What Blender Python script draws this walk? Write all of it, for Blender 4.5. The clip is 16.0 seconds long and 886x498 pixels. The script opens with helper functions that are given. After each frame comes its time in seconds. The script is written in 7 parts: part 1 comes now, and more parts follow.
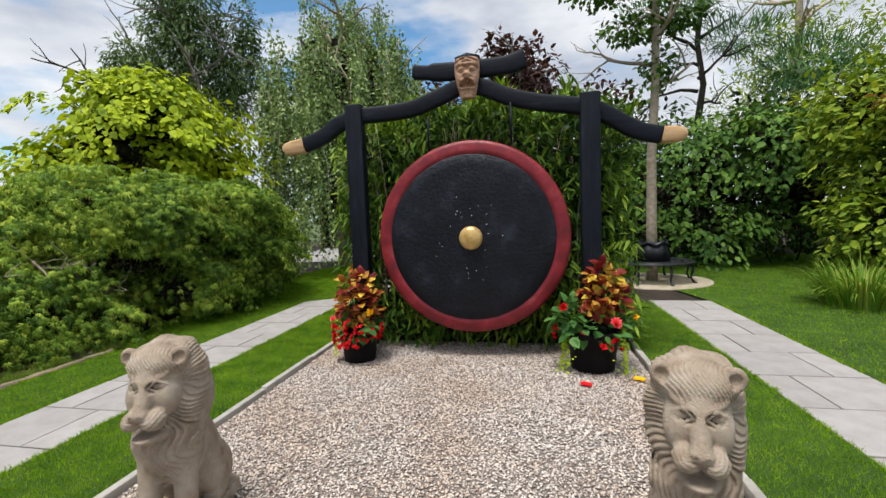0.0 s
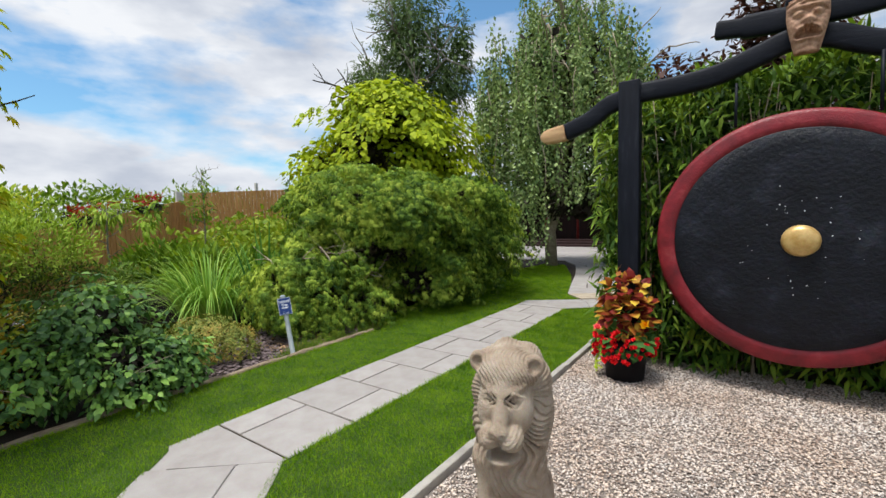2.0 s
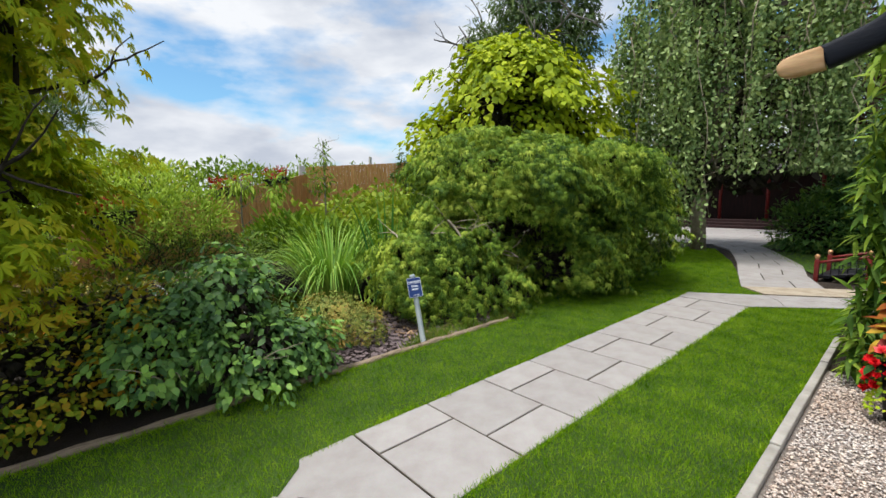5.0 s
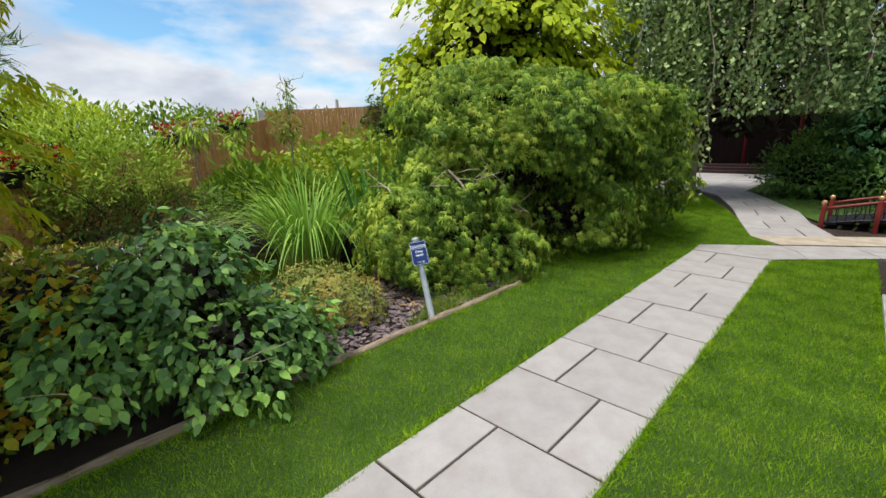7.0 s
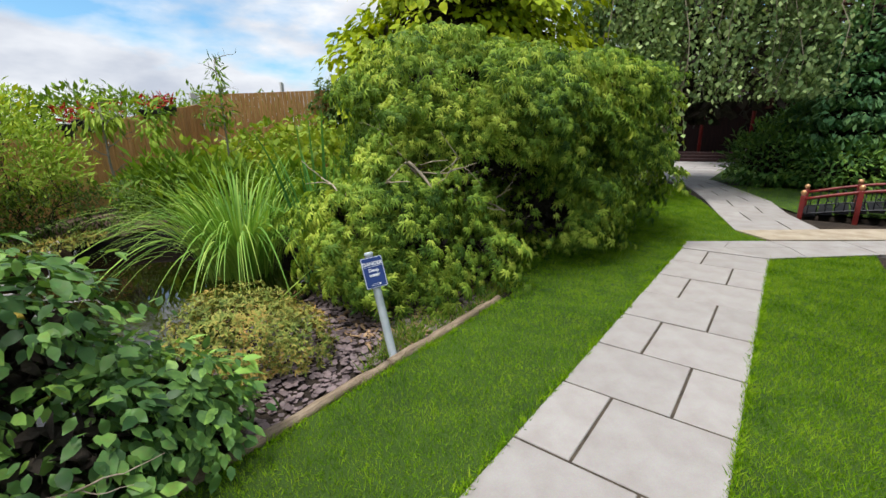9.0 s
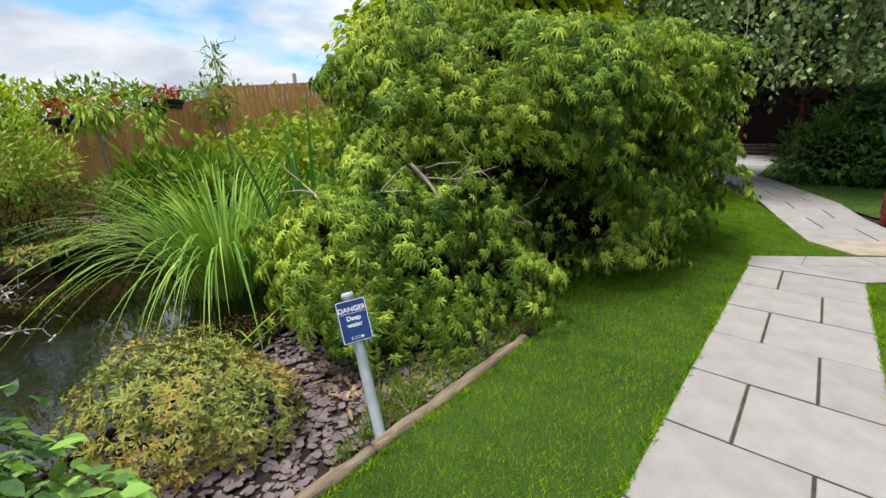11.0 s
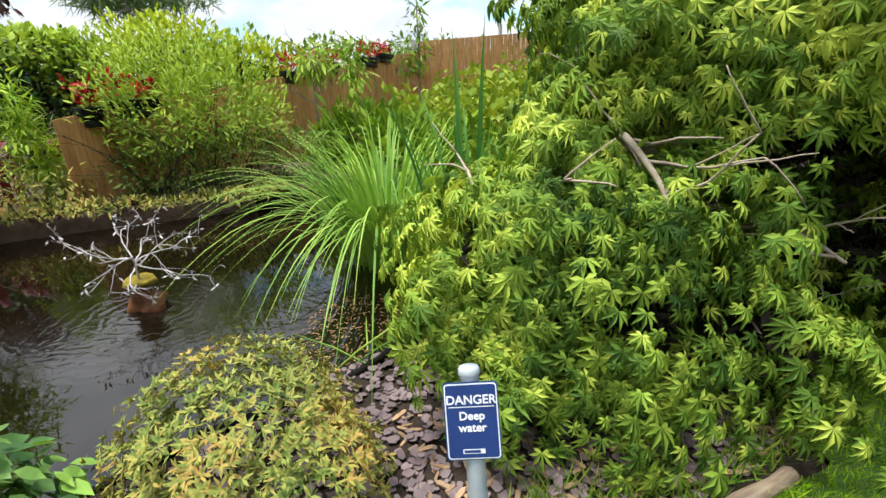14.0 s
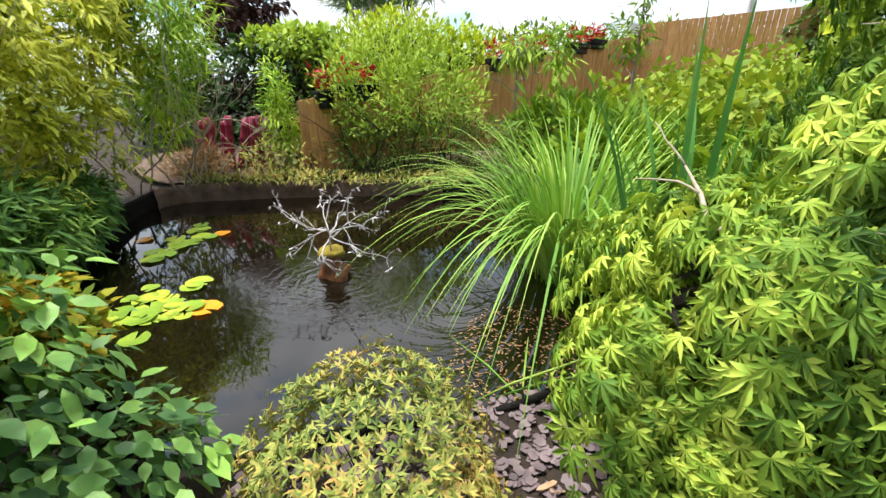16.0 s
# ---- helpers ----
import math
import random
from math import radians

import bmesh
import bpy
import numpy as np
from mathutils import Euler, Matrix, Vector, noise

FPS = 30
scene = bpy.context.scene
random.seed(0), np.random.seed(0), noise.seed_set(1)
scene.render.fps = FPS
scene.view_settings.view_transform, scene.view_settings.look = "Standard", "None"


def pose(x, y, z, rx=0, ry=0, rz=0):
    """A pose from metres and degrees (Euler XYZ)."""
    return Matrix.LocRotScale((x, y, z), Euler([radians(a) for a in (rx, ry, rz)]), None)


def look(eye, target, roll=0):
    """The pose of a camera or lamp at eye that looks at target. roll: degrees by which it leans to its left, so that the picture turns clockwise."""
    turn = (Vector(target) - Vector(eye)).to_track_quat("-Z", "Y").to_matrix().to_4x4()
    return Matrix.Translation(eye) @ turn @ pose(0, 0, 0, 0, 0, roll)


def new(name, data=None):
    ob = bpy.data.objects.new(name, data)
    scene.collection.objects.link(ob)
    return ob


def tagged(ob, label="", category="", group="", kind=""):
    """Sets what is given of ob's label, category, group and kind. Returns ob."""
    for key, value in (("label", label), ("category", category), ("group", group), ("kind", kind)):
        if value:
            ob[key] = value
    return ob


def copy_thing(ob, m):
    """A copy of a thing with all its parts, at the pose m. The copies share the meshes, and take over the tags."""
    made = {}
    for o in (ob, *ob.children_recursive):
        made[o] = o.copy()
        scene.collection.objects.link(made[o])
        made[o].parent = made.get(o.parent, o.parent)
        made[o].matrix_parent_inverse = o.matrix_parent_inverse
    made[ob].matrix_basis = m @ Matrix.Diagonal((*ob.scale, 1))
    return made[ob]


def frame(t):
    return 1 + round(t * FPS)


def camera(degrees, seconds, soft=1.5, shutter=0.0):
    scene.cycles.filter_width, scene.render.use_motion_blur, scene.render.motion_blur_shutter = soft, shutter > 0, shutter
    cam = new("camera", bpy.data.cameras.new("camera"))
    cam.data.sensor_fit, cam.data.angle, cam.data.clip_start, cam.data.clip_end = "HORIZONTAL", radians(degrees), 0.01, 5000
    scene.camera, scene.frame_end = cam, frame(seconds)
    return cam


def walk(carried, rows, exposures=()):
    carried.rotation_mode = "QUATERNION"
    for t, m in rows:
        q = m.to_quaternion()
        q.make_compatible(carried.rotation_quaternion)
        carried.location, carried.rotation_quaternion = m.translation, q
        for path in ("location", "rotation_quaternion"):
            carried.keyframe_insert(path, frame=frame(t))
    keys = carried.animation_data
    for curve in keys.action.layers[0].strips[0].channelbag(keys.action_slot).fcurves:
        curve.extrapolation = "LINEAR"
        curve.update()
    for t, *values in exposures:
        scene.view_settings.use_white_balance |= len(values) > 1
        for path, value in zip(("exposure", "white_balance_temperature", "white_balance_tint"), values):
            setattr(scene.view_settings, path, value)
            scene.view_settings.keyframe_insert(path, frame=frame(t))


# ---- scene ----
PATH = [
    (0, (1.431, 0.512, 1.584), (1.046, 2.468, 1.429), -2.2),
    (0.5, (1.229, 0.655, 1.583), (0.802, 2.6, 1.395), -2.3),
    (1, (0.958, 0.653, 1.562), (0.409, 2.564, 1.346), -2.1),
    (1.5, (0.672, 0.611, 1.561), (-0.066, 2.46, 1.375), -1.8),
    (2, (0.461, 0.641, 1.566), (-0.685, 2.274, 1.43), -1.3),
    (2.5, (0.318, 0.721, 1.549), (-1.048, 2.176, 1.423), -0.9),
    (3, (0.193, 0.701, 1.544), (-1.256, 2.073, 1.414), -0.8),
    (3.5, (0.029, 0.678, 1.542), (-1.443, 2.026, 1.415), -0.6),
    (4, (-0.11, 0.75, 1.568), (-1.589, 2.089, 1.429), -0.7),
    (4.5, (-0.319, 0.913, 1.555), (-1.807, 2.241, 1.406), -0.7),
    (5, (-0.551, 1.003, 1.499), (-2.035, 2.323, 1.262), -0.8),
    (5.2, (-0.635, 1.024, 1.508), (-2.106, 2.35, 1.225), -0.8),
    (7.3, (-1.48, 1.332, 1.492), (-2.826, 2.729, 1.006), -1.4),
    (7.5, (-1.549, 1.404, 1.501), (-2.897, 2.797, 1.008), -1.2),
    (8, (-1.708, 1.597, 1.489), (-3.048, 2.995, 0.99), -1.2),
    (8.5, (-1.887, 1.732, 1.466), (-3.151, 3.192, 0.948), -1.3),
    (9, (-2.002, 1.88, 1.465), (-3.204, 3.388, 0.936), -1.4),
    (9.2, (-2.045, 1.966, 1.462), (-3.25, 3.473, 0.935), -1.5),
    (11.3, (-2.522, 2.666, 1.477), (-3.823, 4.076, 0.912), -1.7),
    (11.5, (-2.549, 2.719, 1.467), (-3.877, 4.105, 0.905), -1.6),
    (12, (-2.65, 2.869, 1.442), (-4.002, 4.222, 0.86), -1.5),
    (12.5, (-2.813, 3.017, 1.437), (-4.183, 4.338, 0.822), -1.6),
    (13, (-2.966, 3.168, 1.433), (-4.478, 4.299, 0.774), -1.2),
    (13.5, (-3.098, 3.283, 1.425), (-4.754, 4.171, 0.741), -1.0),
    (14, (-3.257, 3.301, 1.415), (-4.976, 4.04, 0.708), -1.0),
    (14.5, (-3.404, 3.31, 1.409), (-5.187, 3.853, 0.681), -0.8),
    (15, (-3.535, 3.349, 1.415), (-5.382, 3.609, 0.692), -0.6),
    (15.5, (-3.614, 3.385, 1.409), (-5.472, 3.46, 0.671), -0.7),
    (16, (-3.633, 3.374, 1.412), (-5.49, 3.326, 0.671), -0.4),
]
cam = camera(92.1, 16.0)
walk(cam, [(t, look(eye, target, roll)) for t, eye, target, roll in PATH],
     exposures=[(0, -0.1), (5, -0.06), (9, 0.0), (12, 0.15), (13, 0.3), (14.5, 0.55), (16, 0.72)])

# ---- light ----
SUN_EL, SUN_AZ = radians(74), radians(205)      # azimuth clockwise from +y
world = bpy.data.worlds.new("sky")
scene.world = world
world.use_nodes = True
wn, wl = world.node_tree.nodes, world.node_tree.links
wn.clear()
w_out = wn.new("ShaderNodeOutputWorld")
w_bg = wn.new("ShaderNodeBackground")
w_sky = wn.new("ShaderNodeTexSky")
w_sky.sky_type, w_sky.sun_disc = "NISHITA", False
w_sky.sun_elevation, w_sky.sun_rotation = SUN_EL, SUN_AZ
w_co = wn.new("ShaderNodeTexCoord")
w_map = wn.new("ShaderNodeMapping")
w_map.inputs["Scale"].default_value = (1.0, 1.0, 2.6)
w_map.inputs["Location"].default_value = (0.35, 0.1, 0.2)
w_n1 = wn.new("ShaderNodeTexNoise")
w_n1.inputs["Scale"].default_value, w_n1.inputs["Detail"].default_value, w_n1.inputs["Roughness"].default_value = 2.6, 8.0, 0.52
w_r1 = wn.new("ShaderNodeValToRGB")
w_r1.color_ramp.elements[0].position, w_r1.color_ramp.elements[1].position = 0.37, 0.50
w_n2 = wn.new("ShaderNodeTexNoise")
w_n2.inputs["Scale"].default_value, w_n2.inputs["Detail"].default_value = 4.2, 6.0
w_r2 = wn.new("ShaderNodeValToRGB")
w_r2.color_ramp.elements[0].position, w_r2.color_ramp.elements[1].position = 0.36, 0.62
w_r2.color_ramp.elements[0].color, w_r2.color_ramp.elements[1].color = (6.6, 7.2, 8.4, 1), (11.0, 11.3, 11.8, 1)
w_mix = wn.new("ShaderNodeMixRGB")
w_blue = wn.new("ShaderNodeMixRGB")
w_blue.blend_type = "MULTIPLY"
w_blue.inputs[0].default_value, w_blue.inputs[2].default_value = 1.0, (1.3, 1.9, 2.1, 1)
wl.new(w_co.outputs["Generated"], w_map.inputs["Vector"])
wl.new(w_map.outputs["Vector"], w_n1.inputs["Vector"])
wl.new(w_map.outputs["Vector"], w_n2.inputs["Vector"])
wl.new(w_n1.outputs["Fac"], w_r1.inputs["Fac"])
wl.new(w_n2.outputs["Fac"], w_r2.inputs["Fac"])
wl.new(w_r1.outputs["Color"], w_mix.inputs[0])
wl.new(w_sky.outputs["Color"], w_blue.inputs[1])
wl.new(w_blue.outputs["Color"], w_mix.inputs[1])
wl.new(w_r2.outputs["Color"], w_mix.inputs[2])
wl.new(w_mix.outputs["Color"], w_bg.inputs["Color"])
w_bg.inputs["Strength"].default_value = 0.088
wl.new(w_bg.outputs["Background"], w_out.inputs["Surface"])

sun_data = bpy.data.lights.new("sun", "SUN")
sun_data.energy, sun_data.angle, sun_data.color = 4.7, radians(22), (1.0, 0.97, 0.92)
sun = new("sun", sun_data)
sun.matrix_world = look((30 * math.sin(SUN_AZ) * math.cos(SUN_EL), 30 * math.cos(SUN_AZ) * math.cos(SUN_EL), 30 * math.sin(SUN_EL)), (0, 0, 0))


# ---- materials ----
def material(name, rough=0.6, metal=0.0, spec=0.5):
    m = bpy.data.materials.new(name)
    m.use_nodes = True
    nt = m.node_tree
    b = nt.nodes["Principled BSDF"]
    b.inputs["Roughness"].default_value = rough
    b.inputs["Metallic"].default_value = metal
    b.inputs["Specular IOR Level"].default_value = spec
    return m, nt, b


def ramp(nt, fac, stops):
    r = nt.nodes.new("ShaderNodeValToRGB")
    els = r.color_ramp.elements
    while len(els) < len(stops):
        els.new(0.5)
    for e, (p, c) in zip(els, stops):
        e.position, e.color = p, (*c, 1)
    nt.links.new(fac, r.inputs["Fac"])
    return r.outputs["Color"]


def tex(nt, kind, scale, detail=4.0, rough=0.5, coord="Object", stretch=None):
    co = nt.nodes.new("ShaderNodeTexCoord")
    vec = co.outputs[coord]
    if stretch:
        mp = nt.nodes.new("ShaderNodeMapping")
        mp.inputs["Scale"].default_value = stretch
        nt.links.new(vec, mp.inputs["Vector"])
        vec = mp.outputs["Vector"]
    t = nt.nodes.new(kind)
    t.inputs["Scale"].default_value = scale
    if "Detail" in t.inputs:
        t.inputs["Detail"].default_value = detail
    if "Roughness" in t.inputs:
        t.inputs["Roughness"].default_value = rough
    nt.links.new(vec, t.inputs["Vector"])
    return t


def blend(nt, kind, fac, a, b):
    n = nt.nodes.new("ShaderNodeMixRGB")
    n.blend_type = kind
    for i, v in enumerate((fac, a, b)):
        if isinstance(v, (int, float)):
            n.inputs[i].default_value = v
        elif isinstance(v, tuple):
            n.inputs[i].default_value = (*v, 1)
        else:
            nt.links.new(v, n.inputs[i])
    return n.outputs["Color"]


def bump(nt, b, height, strength=0.4, distance=0.01):
    n = nt.nodes.new("ShaderNodeBump")
    n.inputs["Strength"].default_value, n.inputs["Distance"].default_value = strength, distance
    nt.links.new(height, n.inputs["Height"])
    nt.links.new(n.outputs["Normal"], b.inputs["Normal"])


def piece_random(nt):
    """One random number for each leaf or piece, joined or single."""
    g = nt.nodes.new("ShaderNodeNewGeometry")
    o = nt.nodes.new("ShaderNodeObjectInfo")
    add = nt.nodes.new("ShaderNodeMath")
    add.operation = "ADD"
    fr = nt.nodes.new("ShaderNodeMath")
    fr.operation = "FRACT"
    nt.links.new(g.outputs["Random Per Island"], add.inputs[0])
    nt.links.new(o.outputs["Random"], add.inputs[1])
    nt.links.new(add.outputs[0], fr.inputs[0])
    return fr.outputs[0]


def leaf_material(name, colours, gloss=0.45, clump=1.2, translucent=0.24, spec=0.35):
    """Leaves: each its own tone out of colours, drifting in clumps, with light through them."""
    m, nt, b = material(name, gloss + 0.12, spec=spec * 0.45)
    colours = [(r * 1.2, g * 1.3, bl * 0.75) for r, g, bl in colours]
    n = len(colours)
    rnd = piece_random(nt)
    big = tex(nt, "ShaderNodeTexNoise", clump, 2.0, coord="Object")
    mul = nt.nodes.new("ShaderNodeMath")
    mul.operation = "MULTIPLY_ADD"
    mul.inputs[1].default_value, mul.inputs[2].default_value = 1.1, -0.3
    nt.links.new(big.outputs["Fac"], mul.inputs[0])
    av = nt.nodes.new("ShaderNodeMath")
    av.operation = "MULTIPLY_ADD"
    av.inputs[1].default_value = 0.62
    nt.links.new(rnd, av.inputs[0])
    nt.links.new(mul.outputs[0], av.inputs[2])
    col = ramp(nt, av.outputs[0], [(0.1 + 0.8 * i / max(1, n - 1), c) for i, c in enumerate(colours)])
    fine = tex(nt, "ShaderNodeTexNoise", 60.0, 3.0)
    col = blend(nt, "OVERLAY", 0.25, col, fine.outputs["Color"])
    nt.links.new(col, b.inputs["Base Color"])
    tr = nt.nodes.new("ShaderNodeBsdfTranslucent")
    bright = blend(nt, "MULTIPLY", 1.0, col, (1.25, 1.2, 0.7))
    nt.links.new(bright, tr.inputs["Color"])
    mx = nt.nodes.new("ShaderNodeMixShader")
    mx.inputs[0].default_value = translucent
    nt.links.new(b.outputs[0], mx.inputs[1])
    nt.links.new(tr.outputs[0], mx.inputs[2])
    nt.links.new(mx.outputs[0], nt.nodes["Material Output"].inputs["Surface"])
    return m


def surface(name, stops, scale=6.0, rough=0.7, bump_scale=60.0, strength=0.4, distance=0.01, metal=0.0, per_piece=0.0, stretch=None, spec=0.4, fine=0.2):
    """A plain weathered surface: tone at a large scale, grain and relief at a small one."""
    m, nt, b = material(name, rough, metal, spec)
    t1 = tex(nt, "ShaderNodeTexNoise", scale, 6.0, 0.6, stretch=stretch)
    col = ramp(nt, t1.outputs["Fac"], stops)
    t2 = tex(nt, "ShaderNodeTexNoise", bump_scale, 5.0, 0.65, stretch=stretch)
    col = blend(nt, "OVERLAY", fine, col, t2.outputs["Color"])
    if per_piece:
        rnd = ramp(nt, piece_random(nt), [(0, (1 - per_piece,) * 3), (1, (1 + per_piece,) * 3)])
        col = blend(nt, "MULTIPLY", 1.0, col, rnd)
    nt.links.new(col, b.inputs["Base Color"])
    bump(nt, b, t2.outputs["Fac"], strength, distance)
    return m


M_SOIL = surface("soil", [(0.3, (0.018, 0.012, 0.008)), (0.7, (0.05, 0.034, 0.022))], 3.0, 0.95, 40, 1.0, 0.03)
M_TURF = surface("turf_base", [(0.3, (0.02, 0.05, 0.003)), (0.7, (0.055, 0.11, 0.008))], 1.5, 0.95, 90, 0.8, 0.02)
M_FIELD = surface("far_grass", [(0.3, (0.04, 0.07, 0.02)), (0.7, (0.09, 0.12, 0.04))], 0.3, 0.95, 20, 0.6, 0.02)
M_GRASS = leaf_material("grass_blade", [(0.035, 0.09, 0.004), (0.10, 0.20, 0.008), (0.19, 0.31, 0.014), (0.27, 0.36, 0.04)], 0.7, 4.0, 0.3, 0.1)
M_TALLGRASS = leaf_material("rough_grass", [(0.05, 0.12, 0.015), (0.11, 0.2, 0.03), (0.28, 0.27, 0.09)], 0.5, 2.0)
M_SLAB = surface("riven_slab", [(0.25, (0.275, 0.245, 0.23)), (0.5, (0.33, 0.305, 0.29)), (0.75, (0.375, 0.355, 0.34))], 5.0, 0.75, 190, 0.35, 0.006, per_piece=0.06, fine=0.35)
M_JOINT = surface("slab_joint", [(0.3, (0.03, 0.024, 0.018)), (0.7, (0.09, 0.07, 0.05))], 12.0, 0.95, 80, 0.6)
M_GRAVELBED = surface("gravel_bed", [(0.3, (0.16, 0.13, 0.11)), (0.7, (0.36, 0.31, 0.27))], 40.0, 0.95, 120, 0.8, 0.02)
M_KERB = surface("concrete_edging", [(0.3, (0.27, 0.25, 0.22)), (0.7, (0.45, 0.42, 0.37))], 5.0, 0.9, 110, 0.5)
M_LOG = surface("weathered_log", [(0.3, (0.17, 0.12, 0.08)), (0.55, (0.33, 0.25, 0.17)), (0.8, (0.46, 0.37, 0.27))], 9.0, 0.9, 60, 0.9, 0.012, stretch=(6, 0.7, 6))
M_BARK = surface("grey_bark", [(0.3, (0.13, 0.11, 0.09)), (0.7, (0.34, 0.31, 0.27))], 7.0, 0.9, 50, 0.9, 0.012, stretch=(1, 1, 0.4))
# bark of stems; kept this dark for the sprays that shade crown insides
M_BARK_AND_SHADE = surface("dark_bark_and_shade", [(0.3, (0.014, 0.011, 0.008)), (0.7, (0.05, 0.038, 0.026))], 9.0, 0.9, 60, 0.8, 0.01)
M_PALEBARK = surface("pale_twig", [(0.3, (0.25, 0.19, 0.13)), (0.7, (0.46, 0.39, 0.3))], 12.0, 0.85, 70, 0.6, 0.006)
M_BLACKWOOD = surface("black_stained_timber", [(0.3, (0.004, 0.0055, 0.010)), (0.6, (0.009, 0.011, 0.018)), (0.85, (0.028, 0.031, 0.040))], 7.0, 0.55, 45, 0.5, 0.006, stretch=(2, 2, 0.35), spec=0.15)
M_BEAMWOOD = surface("black_stained_beam", [(0.3, (0.004, 0.0055, 0.010)), (0.6, (0.010, 0.012, 0.019)), (0.85, (0.032, 0.034, 0.042))], 7.0, 0.55, 45, 0.5, 0.006, stretch=(0.35, 2, 2), spec=0.15)
M_RAWWOOD = surface("bare_timber_end", [(0.3, (0.42, 0.24, 0.11)), (0.7, (0.62, 0.40, 0.21))], 9.0, 0.7, 70, 0.4, 0.004, stretch=(0.3, 2, 2))
M_MASK = surface("carved_pale_wood", [(0.3, (0.20, 0.09, 0.05)), (0.7, (0.55, 0.34, 0.22))], 22.0, 0.7, 90, 0.6, 0.006)
M_GONGRED = surface("flaking_red_paint", [(0.25, (0.09, 0.006, 0.010)), (0.55, (0.23, 0.014, 0.022)), (0.85, (0.36, 0.07, 0.07))], 5.0, 0.4, 55, 0.6, 0.008)
M_GONGBLACK = surface("weathered_black_paint", [(0.25, (0.003, 0.003, 0.005)), (0.55, (0.007, 0.008, 0.013)), (0.8, (0.032, 0.036, 0.052))], 3.5, 0.42, 26, 0.9, 0.012, fine=0.5, spec=0.25)
M_BOSS = surface("worn_gold_boss", [(0.3, (0.48, 0.27, 0.07)), (0.7, (0.74, 0.52, 0.22))], 14.0, 0.35, 60, 0.3, 0.004, metal=0.35)
M_POT = surface("black_plastic_pot", [(0.3, (0.004, 0.003, 0.004)), (0.7, (0.009, 0.008, 0.009))], 9.0, 0.55, 60, 0.2, 0.003, spec=0.15)
M_FENCE = surface("larch_fence_board", [(0.25, (0.34, 0.15, 0.045)), (0.5, (0.52, 0.26, 0.09)), (0.8, (0.66, 0.39, 0.17))], 5.0, 0.8, 40, 0.5, 0.006, per_piece=0.12, stretch=(4, 4, 0.5))
M_BAMBOORED = surface("red_painted_bamboo", [(0.3, (0.16, 0.008, 0.03)), (0.65, (0.30, 0.02, 0.055)), (0.9, (0.42, 0.12, 0.13))], 8.0, 0.4, 60, 0.4, 0.004, per_piece=0.2)
M_REDPAINT = surface("dark_red_gloss_paint", [(0.3, (0.10, 0.008, 0.008)), (0.7, (0.24, 0.025, 0.02))], 9.0, 0.4, 60, 0.2)
M_IRON = surface("black_iron", [(0.3, (0.010, 0.010, 0.013)), (0.7, (0.035, 0.036, 0.042))], 12.0, 0.45, 70, 0.3, 0.004, metal=0.4)
M_GOLD = surface("gilt_knob", [(0.3, (0.5, 0.22, 0.09)), (0.7, (0.72, 0.42, 0.22))], 20.0, 0.35, 60, 0.2, metal=0.5)
M_SIGNBLUE = surface("blue_sign_face", [(0.3, (0.008, 0.03, 0.14)), (0.7, (0.012, 0.042, 0.18))], 12.0, 0.35, 80, 0.08, fine=0.08)
M_SIGNWHITE = surface("white_sign_paint", [(0.3, (0.70, 0.72, 0.74)), (0.7, (0.82, 0.84, 0.85))], 16.0, 0.4, 80, 0.08, fine=0.08)
M_POST = surface("grey_plastic_post", [(0.3, (0.38, 0.43, 0.47)), (0.7, (0.54, 0.58, 0.61))], 7.0, 0.5, 60, 0.2, fine=0.12)
M_SLATE = surface("plum_slate_chip", [(0.3, (0.10, 0.072, 0.075)), (0.7, (0.22, 0.165, 0.165))], 9.0, 0.7, 60, 0.5, 0.006, per_piece=0.3)
M_CHIP = surface("wood_chip", [(0.3, (0.14, 0.08, 0.04)), (0.7, (0.42, 0.28, 0.16))], 9.0, 0.85, 60, 0.5, per_piece=0.35)
M_LINER = surface("pond_liner", [(0.3, (0.003, 0.003, 0.003)), (0.7, (0.014, 0.012, 0.010))], 5.0, 0.8, 30, 0.8, 0.02, spec=0.1)
M_BANK = surface("dry_bank", [(0.3, (0.06, 0.036, 0.026)), (0.7, (0.19, 0.125, 0.09))], 6.0, 0.95, 50, 1.0, 0.03)
M_MOSS = surface("mossy_rim", [(0.3, (0.16, 0.12, 0.01)), (0.7, (0.34, 0.26, 0.03))], 30.0, 0.9, 90, 0.9, 0.01)
M_STUMP = surface("wet_carved_stump", [(0.3, (0.09, 0.03, 0.012)), (0.7, (0.34, 0.14, 0.06))], 16.0, 0.35, 60, 0.6, 0.008)
M_WHITETWIG = surface("bleached_twig", [(0.3, (0.40, 0.36, 0.36)), (0.7, (0.68, 0.64, 0.64))], 16.0, 0.7, 70, 0.4)
M_HOUSE = surface("dark_red_timber", [(0.3, (0.012, 0.004, 0.004)), (0.7, (0.035, 0.01, 0.009))], 3.0, 0.8, 30, 0.5, stretch=(4, 4, 0.5))
M_ROOF = surface("dark_roof", [(0.3, (0.02, 0.018, 0.018)), (0.7, (0.06, 0.05, 0.05))], 5.0, 0.8, 30, 0.6)
M_WHITEBOARD = surface("whitewashed_board", [(0.3, (0.55, 0.53, 0.5)), (0.7, (0.72, 0.7, 0.67))], 6.0, 0.8, 50, 0.3)
M_SANDSTONE = surface("sandstone_threshold", [(0.3, (0.30, 0.24, 0.17)), (0.7, (0.46, 0.39, 0.30))], 5.0, 0.9, 90, 0.5)


